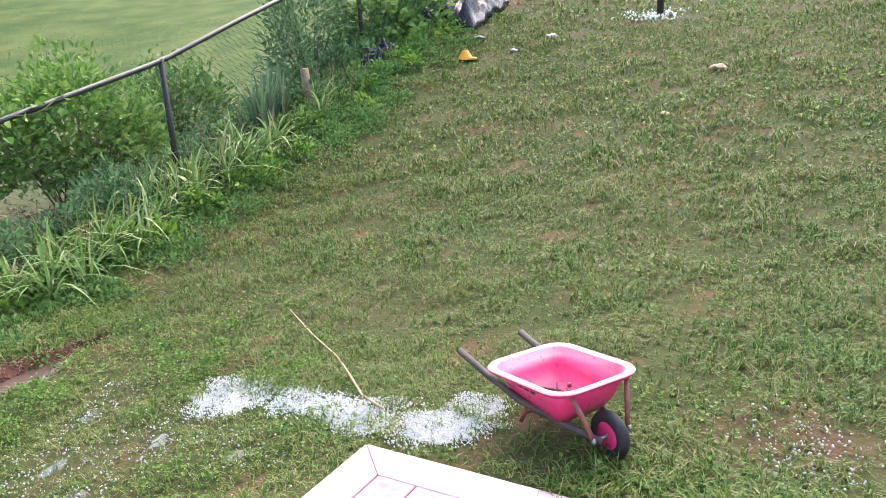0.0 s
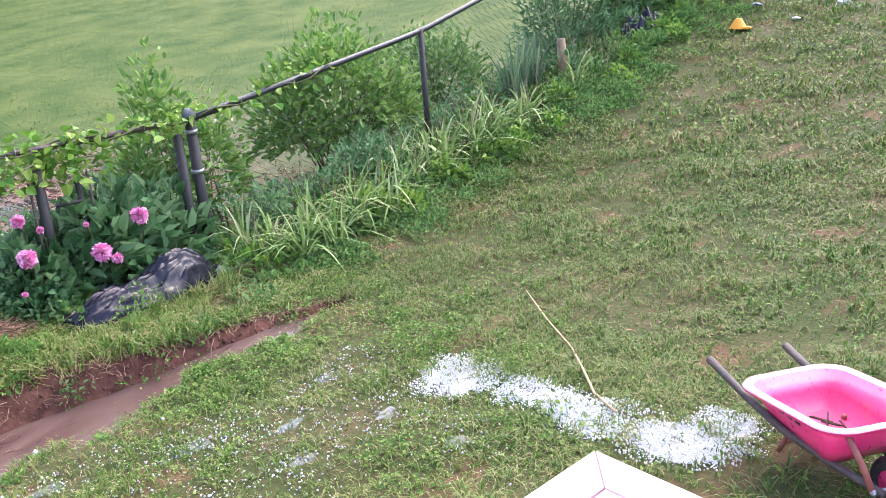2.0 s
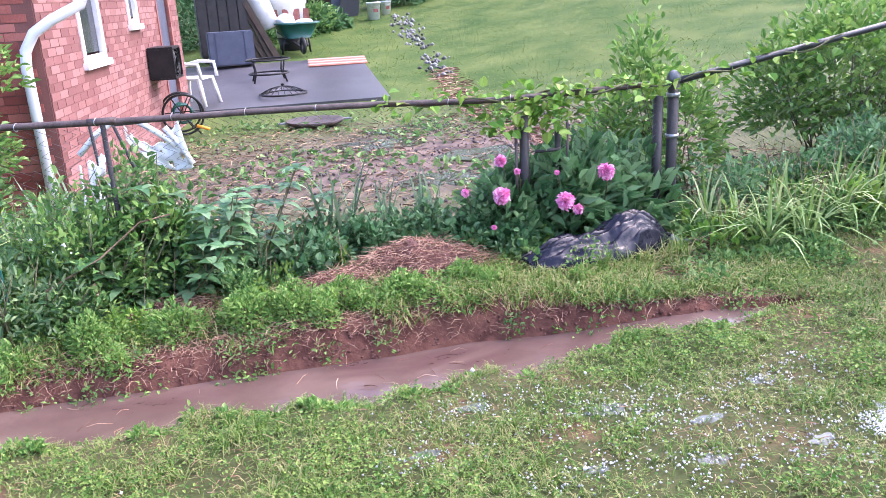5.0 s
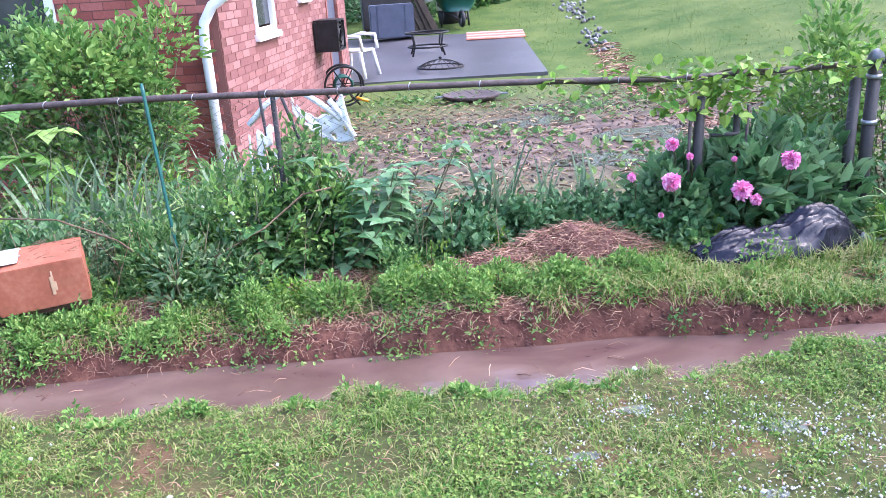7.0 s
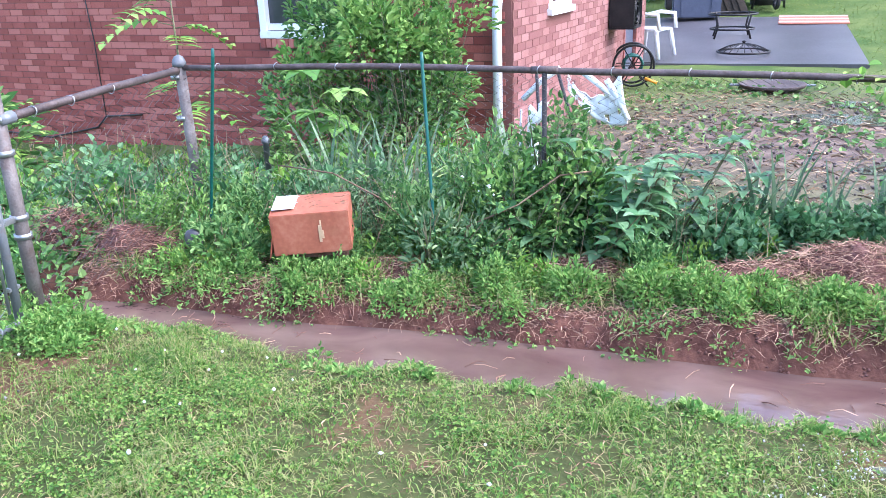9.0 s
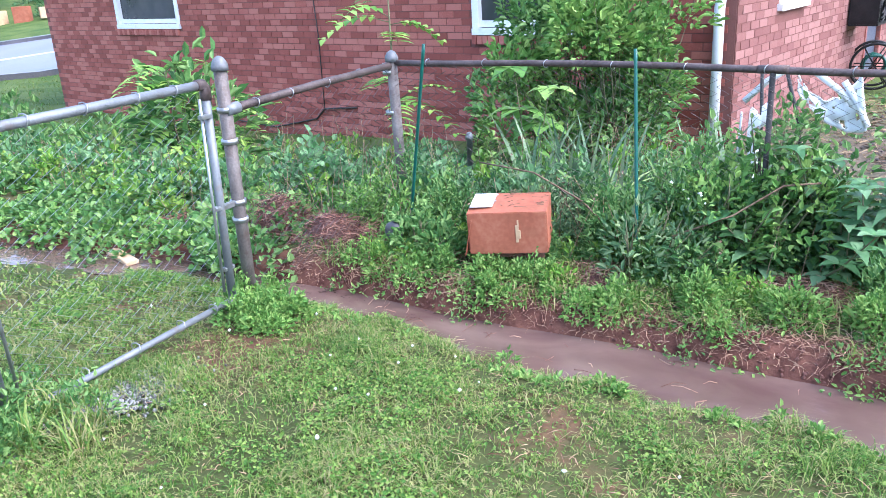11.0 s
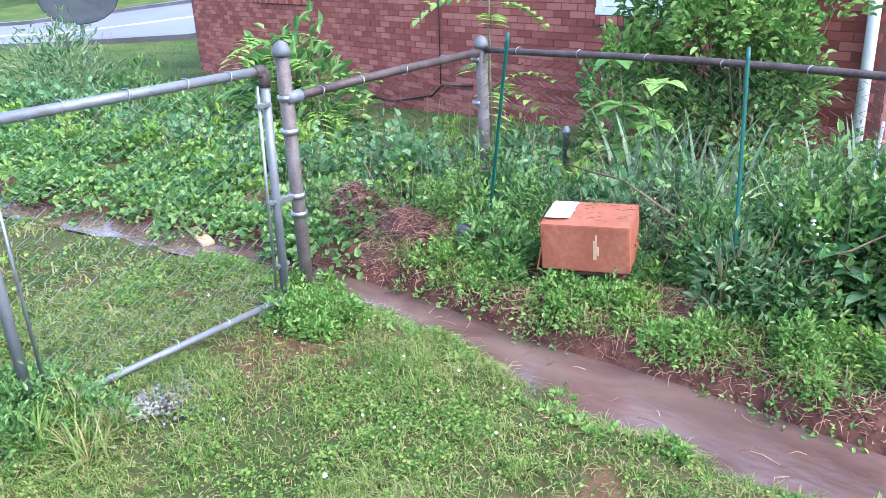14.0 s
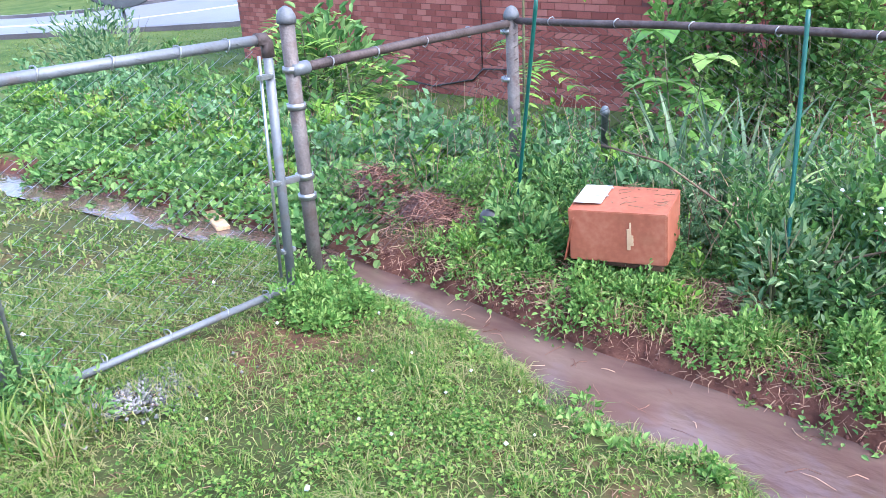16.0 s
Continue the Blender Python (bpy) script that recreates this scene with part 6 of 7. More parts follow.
def build_straw():
    for x, y, rx, ry, h, n in ((0.66, 5.17, 0.5, 0.22, 0.15, 2400), (0.2, 5.07, 0.38, 0.17, 0.08, 1100), (-0.62, 5.18, 0.34, 0.15, 0.06, 700), (2.42, 5.05, 0.22, 0.12, 0.05, 500), (-1.55, 5.05, 0.28, 0.13, 0.04, 420)):
        heap(x, y, rx, ry, h, "mud", "straw_heap", "red clay heap under matted wet straw")
        a, q = rng.uniform(0, 6.28, n), np.sqrt(rng.uniform(0, 1, n))
        px, py = x + rx * 1.05 * q * np.cos(a), y + ry * 1.1 * q * np.sin(a)
        pz = land(px, py)[0] + h * np.cos(np.clip(q, 0, 1) * np.pi / 2) ** 1.3 + 0.01
        strands("straw", "matted reddish-brown wet straw mulch", np.stack([px, py, pz], -1), 0.075, 0.0014, "straw", 0.22, "straw")
    # brush pile by the gate post
    for x, y, r, h, n in ((-3.6, 5.05, 0.3, 0.22, 900), (-3.15, 4.98, 0.28, 0.14, 700), (-2.85, 4.95, 0.2, 0.1, 380), (-4.4, 5.0, 0.35, 0.08, 320)):
        heap(x, y, r, r * 0.6, h, "mud", "brush_heap", "reddish heap of soil and dead stalks")
        a, q = rng.uniform(0, 6.28, n), np.sqrt(rng.uniform(0, 1, n))
        px, py = x + r * q * np.cos(a), y + 0.6 * r * q * np.sin(a)
        pz = land(px, py)[0] + h * np.cos(q * np.pi / 2) ** 1.3 + 0.01
        strands("dead_stalks", "tangled brown dead stalks on the heap", np.stack([px, py, pz], -1), 0.1, 0.002, "brush", 0.35, "dead stalks")
    # roots and dead grass hanging from the cut bank
    x = rng.uniform(-3.3, 2.3, 3600)
    y = np.interp(x, DITCH_X, DITCH_Y) + np.interp(x, DITCH_X, DITCH_W) + rng.uniform(0.02, 0.17, len(x))
    strands("roots", "pale roots and dead grass hanging from the clay bank", np.stack([x, y, land(x, y)[0] + 0.015], -1), 0.05, 0.0011, "straw", 0.3, "roots", 0.35)
    # thatch scattered in the lawn
    p = on_ground(12000, -4.0, 5.0, 2.2, 5.0, lambda x, y, m: lawn_side(x, y) & ~in_ditch(x, y) & ~on_deck(x, y) & (rng.random(len(x)) < 0.1 + bare_spot(x, y) + 0.5 * worn(x, y) * (x < 3)))
    p[:, 2] += 0.012
    strands("thatch", "dead yellow grass stalks lying in the lawn", p, 0.045, 0.0012, "straw", 0.15, "thatch")
    x = rng.uniform(-2.6, 1.6, 60)
    y = np.interp(x, DITCH_X, DITCH_Y) + rng.uniform(-0.9, 0.9, 60) * np.interp(x, DITCH_X, DITCH_W)
    strands("floating_stalks", "bits of straw drifting on the water", np.stack([x, y, x * 0 + WATER_Z + 0.004], -1), 0.09, 0.0018, "straw", 0.02, "straw")
    p = on_ground(2600, -3.0, 2.2, 4.55, 5.1, lambda x, y, m: y > np.interp(x, DITCH_X, DITCH_Y) + np.interp(x, DITCH_X, DITCH_W) + 0.04)
    p[:, 2] += 0.012
    strands("dead_grass", "dead grass and stalks matted on the bank", p, 0.08, 0.0014, "straw", 0.25, "dead grass")
    # clods on the bank face
    x = rng.uniform(-3.3, 2.2, 1100)
    y = np.interp(x, DITCH_X, DITCH_Y) + np.interp(x, DITCH_X, DITCH_W) + rng.uniform(-0.01, 0.14, len(x))
    pellets("clay_clods", "lumps of red clay on the cut bank", np.stack([x, y, land(x, y)[0]], -1), 0.009, "mud", "clods")
    # gravel at the gate
    x, y = rng.normal(-2.8, 0.08, 900), rng.normal(3.2, 0.13, 900)
    pellets("gravel", "patch of loose grey gravel under the gate", np.stack([x, y, land(x, y)[0] + 0.01], -1), 0.009, "stone", "gravel")
    # dead vine from the fence down to the bank
    tagged(part("bramble_cane", bar([(-2.35, 5.35, 0.32), (-2.0, 5.3, 0.3), (-1.7, 5.25, 0.18), (-1.5, 5.2, 0.02), (-1.42, 5.15, -0.1)], 0.005, 6), M["twig"]), "long bare bramble cane arching over weeds", "cane")
    tagged(part("bramble_cane", bar([(-1.2, 5.1, 0.1), (-0.95, 5.2, 0.2), (-0.75, 5.28, 0.34), (-0.6, 5.3, 0.36)], 0.005, 6), M["twig"]), "thorny cane among bank weeds", "cane")


build_straw()


def build_litter():
    pts = [(1.82, 2.25), (1.93, 2.4), (2.07, 2.53), (2.24, 2.69), (2.42, 2.93), (2.7, 3.24)]
    tagged(part("stick", bar([(x, y, height(x, y) + 0.03 + 0.006 * (-1) ** i) for i, (x, y) in enumerate(pts)], [0.005, 0.0048, 0.005, 0.004, 0.0035, 0.002], 8), M["pine_wood"]), "long pale bare stick lying in the grass", "stick")
    b = part("board", box((0, 0, 0), (0.36, 0.08, 0.025), 0.004), M["pine_wood"])
    b.matrix_world = pose(-4.5, 4.52, WATER_Z + 0.012, 2, 0, -18)
    tagged(b, "short pale wooden board in the ditch water", "board")
    # black plastic over the bank
    bm = bmesh.new()
    n, m = 120, 60
    a, c = Vector((1.22, 5.03, 0)), Vector((2.2, 5.14, 0))
    rows = []
    for i in range(n + 1):
        u = i / n
        row = []
        for j in range(m + 1):
            v = j / m
            wd = 0.17 * (math.sin(math.pi * min(1, 0.08 + u * 0.97)) ** 0.45) + 0.015
            p = a.lerp(c, u) + Vector((-0.09, 1, 0)).normalized() * (v - 0.5) * 2 * wd
            hump = (0.25 * math.exp(-((u - 0.7) / 0.22) ** 2) + 0.14 * math.exp(-((u - 0.28) / 0.26) ** 2)) * max(0, math.sin(math.pi * v)) ** 0.55
            q = v + 0.12 * noise.noise((u * 3, v * 2, 4))
            wr = 0.02 * noise.noise((u * 6, v * 8, 3)) + 0.06 * abs(noise.noise((u * 3.5, q * 11, 8))) + 0.04 * abs(noise.noise((u * 6 + q * 4, q * 15, 5))) + 0.02 * abs(noise.noise((u * 16 - v * 9, q * 22, 2))) - 0.035
            row.append(bm.verts.new((p.x, p.y + 0.02 * noise.noise((u * 5, v * 5, 1)), height(p.x, p.y) + 0.02 + hump + wr * (0.4 + 3.2 * hump))))
        rows.append(row)
    for i in range(n):
        for j in range(m):
            bm.faces.new((rows[i][j], rows[i + 1][j], rows[i + 1][j + 1], rows[i][j + 1]))
    sack = thing("plastic_bag", "crumpled wet black plastic sack on the bank", "plastic bag")
    bag = smooth(part("film", bm, M["bag"], sack))
    part("tied_neck", bar([(2.16, 5.13, height(2.16, 5.13) + 0.05), (2.23, 5.12, height(2.2, 5.13) + 0.035), (2.3, 5.1, height(2.3, 5.1) + 0.02)], [0.035, 0.012, 0.022], 9), M["metal"], sack, "pale twisted neck of the sack")
    sol = bag.modifiers.new("film", "SOLIDIFY")
    sol.thickness = 0.004

    # plastic sheeting up the slope
    def sheet(cx, cy, lx, ly, h, label, seed):
        bm = bmesh.new()
        n, m = 40, 30
        rows = []
        for i in range(n + 1):
            row = []
            for j in range(m + 1):
                u, v = i / n * 2 - 1, j / m * 2 - 1
                x, y = cx + lx * u * (1 + 0.12 * noise.noise((v * 3, seed, 0))), cy + ly * v * (1 + 0.15 * noise.noise((u * 3, seed, 4)))
                edge = max(0.0, 1 - max(abs(u), abs(v)) ** 3)
                z = height(x, y) + 0.03 + edge * h * (0.5 + abs(noise.noise((u * 2.4, v * 2.4, seed))) * 1.5 + 0.3 * abs(noise.noise((u * 6, v * 6, seed))))
                row.append(bm.verts.new((x, y, z)))
            rows.append(row)
        for i in range(n):
            for j in range(m):
                bm.faces.new((rows[i][j], rows[i + 1][j], rows[i + 1][j + 1], rows[i][j + 1]))
        ob = smooth(part("plastic_sheet", bm, M["bag"]))
        s = ob.modifiers.new("film", "SOLIDIFY")
        s.thickness = 0.005
        tagged(ob, label, "plastic sheet")

    sheet(9.7, 4.98, 0.75, 0.42, 0.36, "crumpled black plastic sheeting heaped on the slope", 2.0)
    sheet(7.65, 5.2, 0.28, 0.16, 0.16, "small black plastic scrap among the weeds", 5.0)
    # toys and scraps on the upper lawn
    o = thing("toy_shovel", "broken orange plastic toy on the lawn", "toy", (8.05, 4.32, height(8.05, 4.32)), 20)
    bm = bmesh.new()
    bmesh.ops.create_cone(bm, cap_ends=True, segments=12, radius1=0.09, radius2=0.03, depth=0.1)
    bmesh.ops.translate(bm, vec=(0, 0, 0.06), verts=bm.verts)
    part("cup", bm, M["orange"], o)
    part("plate", box((0.02, -0.06, 0.015), (0.2, 0.13, 0.02), 0.008), M["orange"], o)
    for x, y, s, m, label, cat in (
        (9.21, 3.64, 0.07, "paper", "crumpled blue and white wrapper on the lawn", "wrapper"),
        (8.8, 4.42, 0.06, "bluegrey", "small blue plastic scrap in the grass", "scrap"),
        (7.63, 1.58, 0.07, "pine_wood", "pale torn paper scrap on the lawn", "scrap"),
        (6.35, 1.9, 0.035, "pine_wood", "fallen pale leaf on the lawn", "leaf"),
        (8.5, 3.9, 0.04, "paper", "tiny white scrap on the lawn", "scrap"),
    ):
        bm = bmesh.new()
        bmesh.ops.create_icosphere(bm, subdivisions=2, radius=s)
        for v in bm.verts:
            v.co = Vector((v.co.x * 1.2, v.co.y, v.co.z * 0.45)) * (1 + 0.5 * noise.noise(v.co * 18))
        ob = part("scrap", bm, M[m])
        ob.matrix_world = pose(x, y, height(x, y) + s * 0.4, 0, 0, 40 * x)
        tagged(ob, label, cat)
    ob = thing("clothes_pole", "dark steel clothes pole with white hail at its foot", "pole", ground_z(10.73, 2.6))
    part("pipe", bar([(0, 0, -0.2), (0, 0, 2.3)], 0.045, 14), M["dark"], ob)
    part("cross_arm", bar([(0, -0.6, 2.2), (0, 0.6, 2.2)], 0.025, 10), M["dark"], ob)
    x, y = rng.normal(10.65, 0.16, 220), rng.normal(2.7, 0.2, 220)
    pellets("hail", "white hail round the pole foot", np.stack([x, y, land(x, y)[0] + 0.02], -1), 0.016, "hail", "hail")
    st = part("stump_post", bar([(0, 0, -0.1), (0.01, 0, 0.2), (0, 0.01, 0.42)], [0.045, 0.05, 0.04], 9), M["twig"])
    st.matrix_world = Matrix.Translation(ground_z(6.2, 5.25))
    tagged(st, "weathered brown wooden stump post among weeds", "post")
    # Lump added as a stand-in for an unidentified round grey disc.
    bm = bmesh.new()
    bmesh.ops.create_icosphere(bm, subdivisions=3, radius=0.05)
    for v in bm.verts:
        v.co = Vector((v.co.x, v.co.y * 0.55, v.co.z * 1.15)) * (1 + 0.12 * noise.noise(v.co * 14))
    pale = smooth(part("stone", bm, M["concrete"]))
    pale.matrix_world = pose(-2.66, 4.9, height(-2.66, 4.9) + 0.13, 8, 0, 20)
    tagged(pale, "pale grey rounded lump among weeds on the bank", "stone")
    pc = part("metal_cap_post", lathe([(0.02, -0.3), (0.02, 0.0), (0.028, 0.0), (0.028, 0.02), (0.015, 0.045), (0.004, 0.05)], 12), M["metal"])
    pc.location = (-2.86, 6.15, 0.26)
    tagged(pc, "short capped grey pipe among the weeds", "post")
    p = on_ground(240, -3.6, 1.0, 2.3, 4.2, lambda x, y, m: lawn_side(x, y) & ~in_ditch(x, y) & ~on_deck(x, y))
    p[:, 2] += 0.04
    pellets("clover_blossoms", "scattered small white clover blossoms", p[:36], 0.008, "hail", "flowers")
    p = np.array([(-1.2 + 0.14 * math.sin(7 * k), 5.2 + 0.08 * math.cos(5 * k), 0.28 + 0.05 * math.sin(3 * k)) for k in range(6)])
    pellets("bramble_blossoms", "small white bramble blossoms", p, 0.01, "hail", "flowers")


build_litter()


def build_stalks():
    """Dead upright stalks and seed heads among the weeds."""
    for n, x0, x1, y0, y1, L in ((170, -3.0, 0.4, 5.1, 5.9, 0.3), (300, 2.4, 7.0, 4.9, 5.6, 0.3), (300, -6.5, -1.5, 5.8, 8.0, 0.5), (260, -8.5, -3.4, 5.0, 6.2, 0.3)):
        p = on_ground(n, x0, x1, y0, y1)
        k = len(p)
        top = p + np.stack([rng.normal(0, 0.25, k), rng.normal(0, 0.25, k), rng.uniform(0.6, 1.3, k)], -1) * L
        bm = bmesh.new()
        for a, b in zip(p, top):
            m = (a + b) / 2 + rng.normal(0, 0.02, 3)
            sweep(bm, [a, m, b], [0.003, 0.0024, 0.0016], 4, cap=False)
        tagged(part("dead_stalks", bm, M["twig"]), "dry upright stalks standing among the weeds", "stalks", kind="stuff")
        heads = top[rng.random(k) < 0.35]
        v, f = leaf_mesh(np.repeat(heads, 5, 0) + rng.normal(0, 0.015, (len(heads) * 5, 3)), rng.normal(0, 1, (len(heads) * 5, 3)), 0.016, 0.5)
        tagged(np_part("seed_heads", v.tolist(), f, M["seed"]), "pinkish brown dry seed heads", "seed heads", kind="stuff")


M["seed"] = material("dry_pinkish_heads", [(0.14, 0.09, 0.06), (0.25, 0.16, 0.11), (0.33, 0.24, 0.16)], 0.8, island=0.8)
build_stalks()

# ---- beyond the fence: patio things ----

M["dark_dish"] = material("grey_painted_steel", [(0.030, 0.036, 0.041), (0.055, 0.064, 0.070)], 0.8, spec=0.15)


def build_patio_things():
    up = lambda x, y: height(x, y) + 0.06
    # white plastic chair
    c = thing("garden_chair", "white moulded plastic garden chair on the patio", "chair", (-0.75, 16.0, up(-0.75, 16.0)), 65)
    c.scale = (1.12, 1.12, 1.12)
    for sx in (-1, 1):
        for sy in (-1, 1):
            part("leg", bar([(sx * 0.27, sy * 0.26 - 0.02, 0), (sx * 0.23, sy * 0.2, 0.42)], [0.03, 0.035], 8), M["plastic_white"], c)
        part("armrest", bar([(sx * 0.27, 0.25, 0.6), (sx * 0.29, 0.0, 0.66), (sx * 0.28, -0.24, 0.64), (sx * 0.27, -0.27, 0.42)], 0.028, 8), M["plastic_white"], c)
    part("seat", box((0, 0, 0.42), (0.48, 0.46, 0.035), 0.012), M["plastic_white"], c)
    for k in range(6):
        part("back_slat", box((-0.19 + 0.076 * k, 0.27, 0.65), (0.045, 0.025, 0.46), 0.008, pose(0, 0, 0, -12, 0, 0) @ pose(0, 0.1, 0.05)), M["plastic_white"], c)
    part("back_rail", bar([(-0.25, 0.37, 0.86), (0, 0.42, 0.9), (0.25, 0.37, 0.86)], 0.03, 8), M["plastic_white"], c)
    # hose reel
    h = thing("hose_reel", "black wheeled hose reel with green hose", "hose reel", (-0.88, 13.3, height(-0.88, 13.3)), 8)
    h.scale = (0.78, 0.78, 0.78)
    for s in (-0.2, 0.2):
        ring = part("wheel_ring", bar([(0.36 * math.cos(a), s, 0.42 + 0.36 * math.sin(a)) for a in np.linspace(0, 2 * math.pi, 29)[:-1]], 0.022, 8, True), M["blackmetal"], h)
        for k in range(6):
            a = math.pi * k / 3
            part("spoke", bar([(0, s, 0.42), (0.35 * math.cos(a), s, 0.42 + 0.35 * math.sin(a))], 0.01, 6), M["blackmetal"], h)
    part("hose_coil", bar([((0.16 + 0.012 * (i % 3)) * math.cos(i * 0.5), -0.14 + 0.28 * i / 110, 0.42 + (0.16 + 0.012 * (i % 3)) * math.sin(i * 0.5)) for i in range(111)], 0.018, 6), M["teal"], h, "coiled green garden hose")
    part("nozzle", bar([(0.2, -0.25, 0.2), (0.42, -0.3, 0.12)], 0.03, 8), M["orange"], h)
    part("stand", bar([(-0.3, 0, 0), (0, 0, 0.42), (0.3, 0, 0)], 0.018, 8), M["blackmetal"], h)
    # wall-mounted fan unit
    f = thing("wall_fan_unit", "black boxy fan unit hung on the side wall", "air conditioner")
    f.matrix_world = HOUSE @ pose(0.2, 3.95, 0.62)
    for c0, s in (((0, 0, 0.2), (0.34, 0.5, 0.03)), ((0, 0, -0.2), (0.34, 0.5, 0.03)), ((0, -0.24, 0), (0.34, 0.03, 0.38)), ((0, 0.24, 0), (0.34, 0.03, 0.38)), ((-0.16, 0, 0), (0.03, 0.45, 0.38))):
        part("casing", box(c0, s, 0.006), M["blackmetal"], f)
    for r in (0.08, 0.14, 0.19):
        part("guard_ring", bar([(0.15, r * math.cos(a), r * math.sin(a)) for a in np.linspace(0, 2 * math.pi, 21)[:-1]], 0.009, 6, True), M["blackmetal"], f)
    for k in range(4):
        a = math.pi * k / 2 + 0.4
        part("fan_blade", box((0.08, 0.09, 0), (0.02, 0.14, 0.07), 0.004, pose(0, 0, 0, math.degrees(a), 0, 0)), M["dark"], f)
    # fire pit stand and its mesh lid
    p = thing("fire_pit_stand", "empty black iron fire pit stand", "fire pit", (0.63, 17.4, up(0.63, 17.4)))
    for z, r in ((0.42, 0.42), (0.16, 0.38)):
        part("ring", bar([(r * math.cos(a), r * math.sin(a), z) for a in np.linspace(0, 2 * math.pi, 25)[:-1]], 0.018, 6, True), M["blackmetal"], p)
    for k in range(4):
        a = math.pi * (k / 2 + 0.25)
        part("leg", bar([(0.42 * math.cos(a), 0.42 * math.sin(a), 0.44), (0.36 * math.cos(a), 0.36 * math.sin(a), 0.2), (0.44 * math.cos(a), 0.44 * math.sin(a), 0.0)], 0.018, 6), M["blackmetal"], p)
    l = thing("spark_screen", "domed black mesh spark screen on the slab", "spark screen", (0.77, 16.1, up(0.77, 16.1)))
    part("rim", bar([(0.42 * math.cos(a), 0.42 * math.sin(a), 0.02) for a in np.linspace(0, 2 * math.pi, 25)[:-1]], 0.018, 6, True), M["blackmetal"], l)
    for k in range(10):
        a = math.pi * k / 10
        part("mesh_wire", bar([(0.42 * math.cos(a) * q, 0.42 * math.sin(a) * q, 0.02 + 0.13 * (1 - q * q)) for q in np.linspace(-1, 1, 9)], 0.006, 5), M["blackmetal"], l)
    part("knob", lathe([(0.01, 0.15), (0.03, 0.17), (0.03, 0.19), (0.01, 0.2)], 12), M["blackmetal"], l)
    # sunken pan lid in the soil
    m = thing("metal_pan", "rusty round metal pan lying on bare soil", "pan", ground_z(0.95, 12.8))
    part("dish", lathe([(0.0, 0.05), (0.3, 0.06), (0.4, 0.1), (0.42, 0.1), (0.4, 0.06), (0.3, 0.02), (0.0, 0.01)], 28), M["rust_rail"], m)
    for s in (-1, 1):
        part("handle", box((s * 0.45, 0, 0.08), (0.16, 0.1, 0.02), 0.008), M["metal"], m)
    # broken white chair leaning at the fence
    w = thing("broken_chair", "collapsed white canvas folding chair tipped by the fence", "chair", ground_z(-0.72, 6.75))
    oz = height(-0.72, 6.75)
    bm = bmesh.new()
    rows = []
    for i in range(25):
        u, row = i / 24, []
        for j in range(13):
            k = j / 12
            top = 0.64 - 0.17 * math.sin(math.pi * u) ** 0.8 + 0.02 * u
            low = top - 0.1 - 0.24 * u * u
            row.append(bm.verts.new((-0.2 + 0.34 * u + 0.06 * k * u, 0.1 * math.sin(math.pi * u) + 0.03 * noise.noise((u * 6, k * 3, 2)), top + (low - top) * k - oz + 0.015 * noise.noise((u * 8, k * 4, 6)))))
        rows.append(row)
    for i in range(24):
        for j in range(12):
            if noise.noise((i * 0.35, j * 0.4, 3)) < 0.35:
                bm.faces.new((rows[i][j], rows[i + 1][j], rows[i + 1][j + 1], rows[i][j + 1]))
    smooth(part("sling", bm, M["plastic_white"], w, "sagging torn white canvas")).modifiers.new("cloth", "SOLIDIFY").thickness = 0.006
    for x0, x1 in ((-0.26, -0.08), (-0.4, -0.37)):
        part("leg", bar([(x0, -0.04, 0.66 - oz), ((x0 + x1) / 2, -0.03, 0.35 - oz), (x1, 0, -0.05)], 0.011, 8), M["dark"], w, "dark chair leg")
    part("crossbar", bar([(-0.26, -0.04, 0.65 - oz), (0.16, -0.04, 0.66 - oz)], 0.009, 8), M["dark"], w)
    for a, b in (((-0.5, 0.0, 0.47), (-0.25, -0.02, 0.68)), ((-0.12, 0.02, 0.66), (0.17, 0.05, 0.4)), ((0.05, 0.02, 0.6), (0.2, 0.0, 0.34))):
        part("chair_arm", bar([(a[0], a[1], a[2] - oz), ((a[0] + b[0]) / 2, a[1], (a[2] + b[2]) / 2 + 0.02 - oz), (b[0], b[1], b[2] - oz)], 0.02, 8), M["plastic_white"], w, "white plastic arm")
    v = thing("plastic_sheet", "torn white plastic sheet draped in the weeds", "plastic sheet", ground_z(-1.15, 6.6), 10)
    v.scale = (0.35, 0.5, 1.0)
    bm = bmesh.new()
    rows = [[bm.verts.new((0.26 * (i / 14 - 0.5) * 2 + 0.1 * j / 20, 0.06 * noise.noise((i * 0.3, j * 0.3, 1)), 0.85 * j / 20 + 0.04 * noise.noise((i * 0.5, j * 0.4, 6)))) for j in range(21)] for i in range(15)]
    for i in range(14):
        for j in range(20):
            if noise.noise((i * 0.25, j * 0.22, 9)) < 0.03:
                bm.faces.new((rows[i][j], rows[i + 1][j], rows[i + 1][j + 1], rows[i][j + 1]))
    smooth(part("film", bm, M["plastic_white"], v)).modifiers.new("film", "SOLIDIFY").thickness = 0.006
    # junk behind the patio
    g = thing("garden_cart", "dark green plastic wheelbarrow full of white sacks", "wheelbarrow", ground_z(1.55, 20.8), 10)
    bm = bmesh.new()
    rings = []
    for wx, wy, z in ((0.3, 0.26, 0.36), (0.42, 0.36, 0.55), (0.5, 0.42, 0.72), (0.53, 0.45, 0.72), (0.53, 0.45, 0.68)):
        rings.append([bm.verts.new((wx * math.copysign(abs(math.cos(a)) ** 0.6, math.cos(a)), wy * math.copysign(abs(math.sin(a)) ** 0.6, math.sin(a)), z)) for a in np.linspace(0, 2 * math.pi, 25)[:-1]])
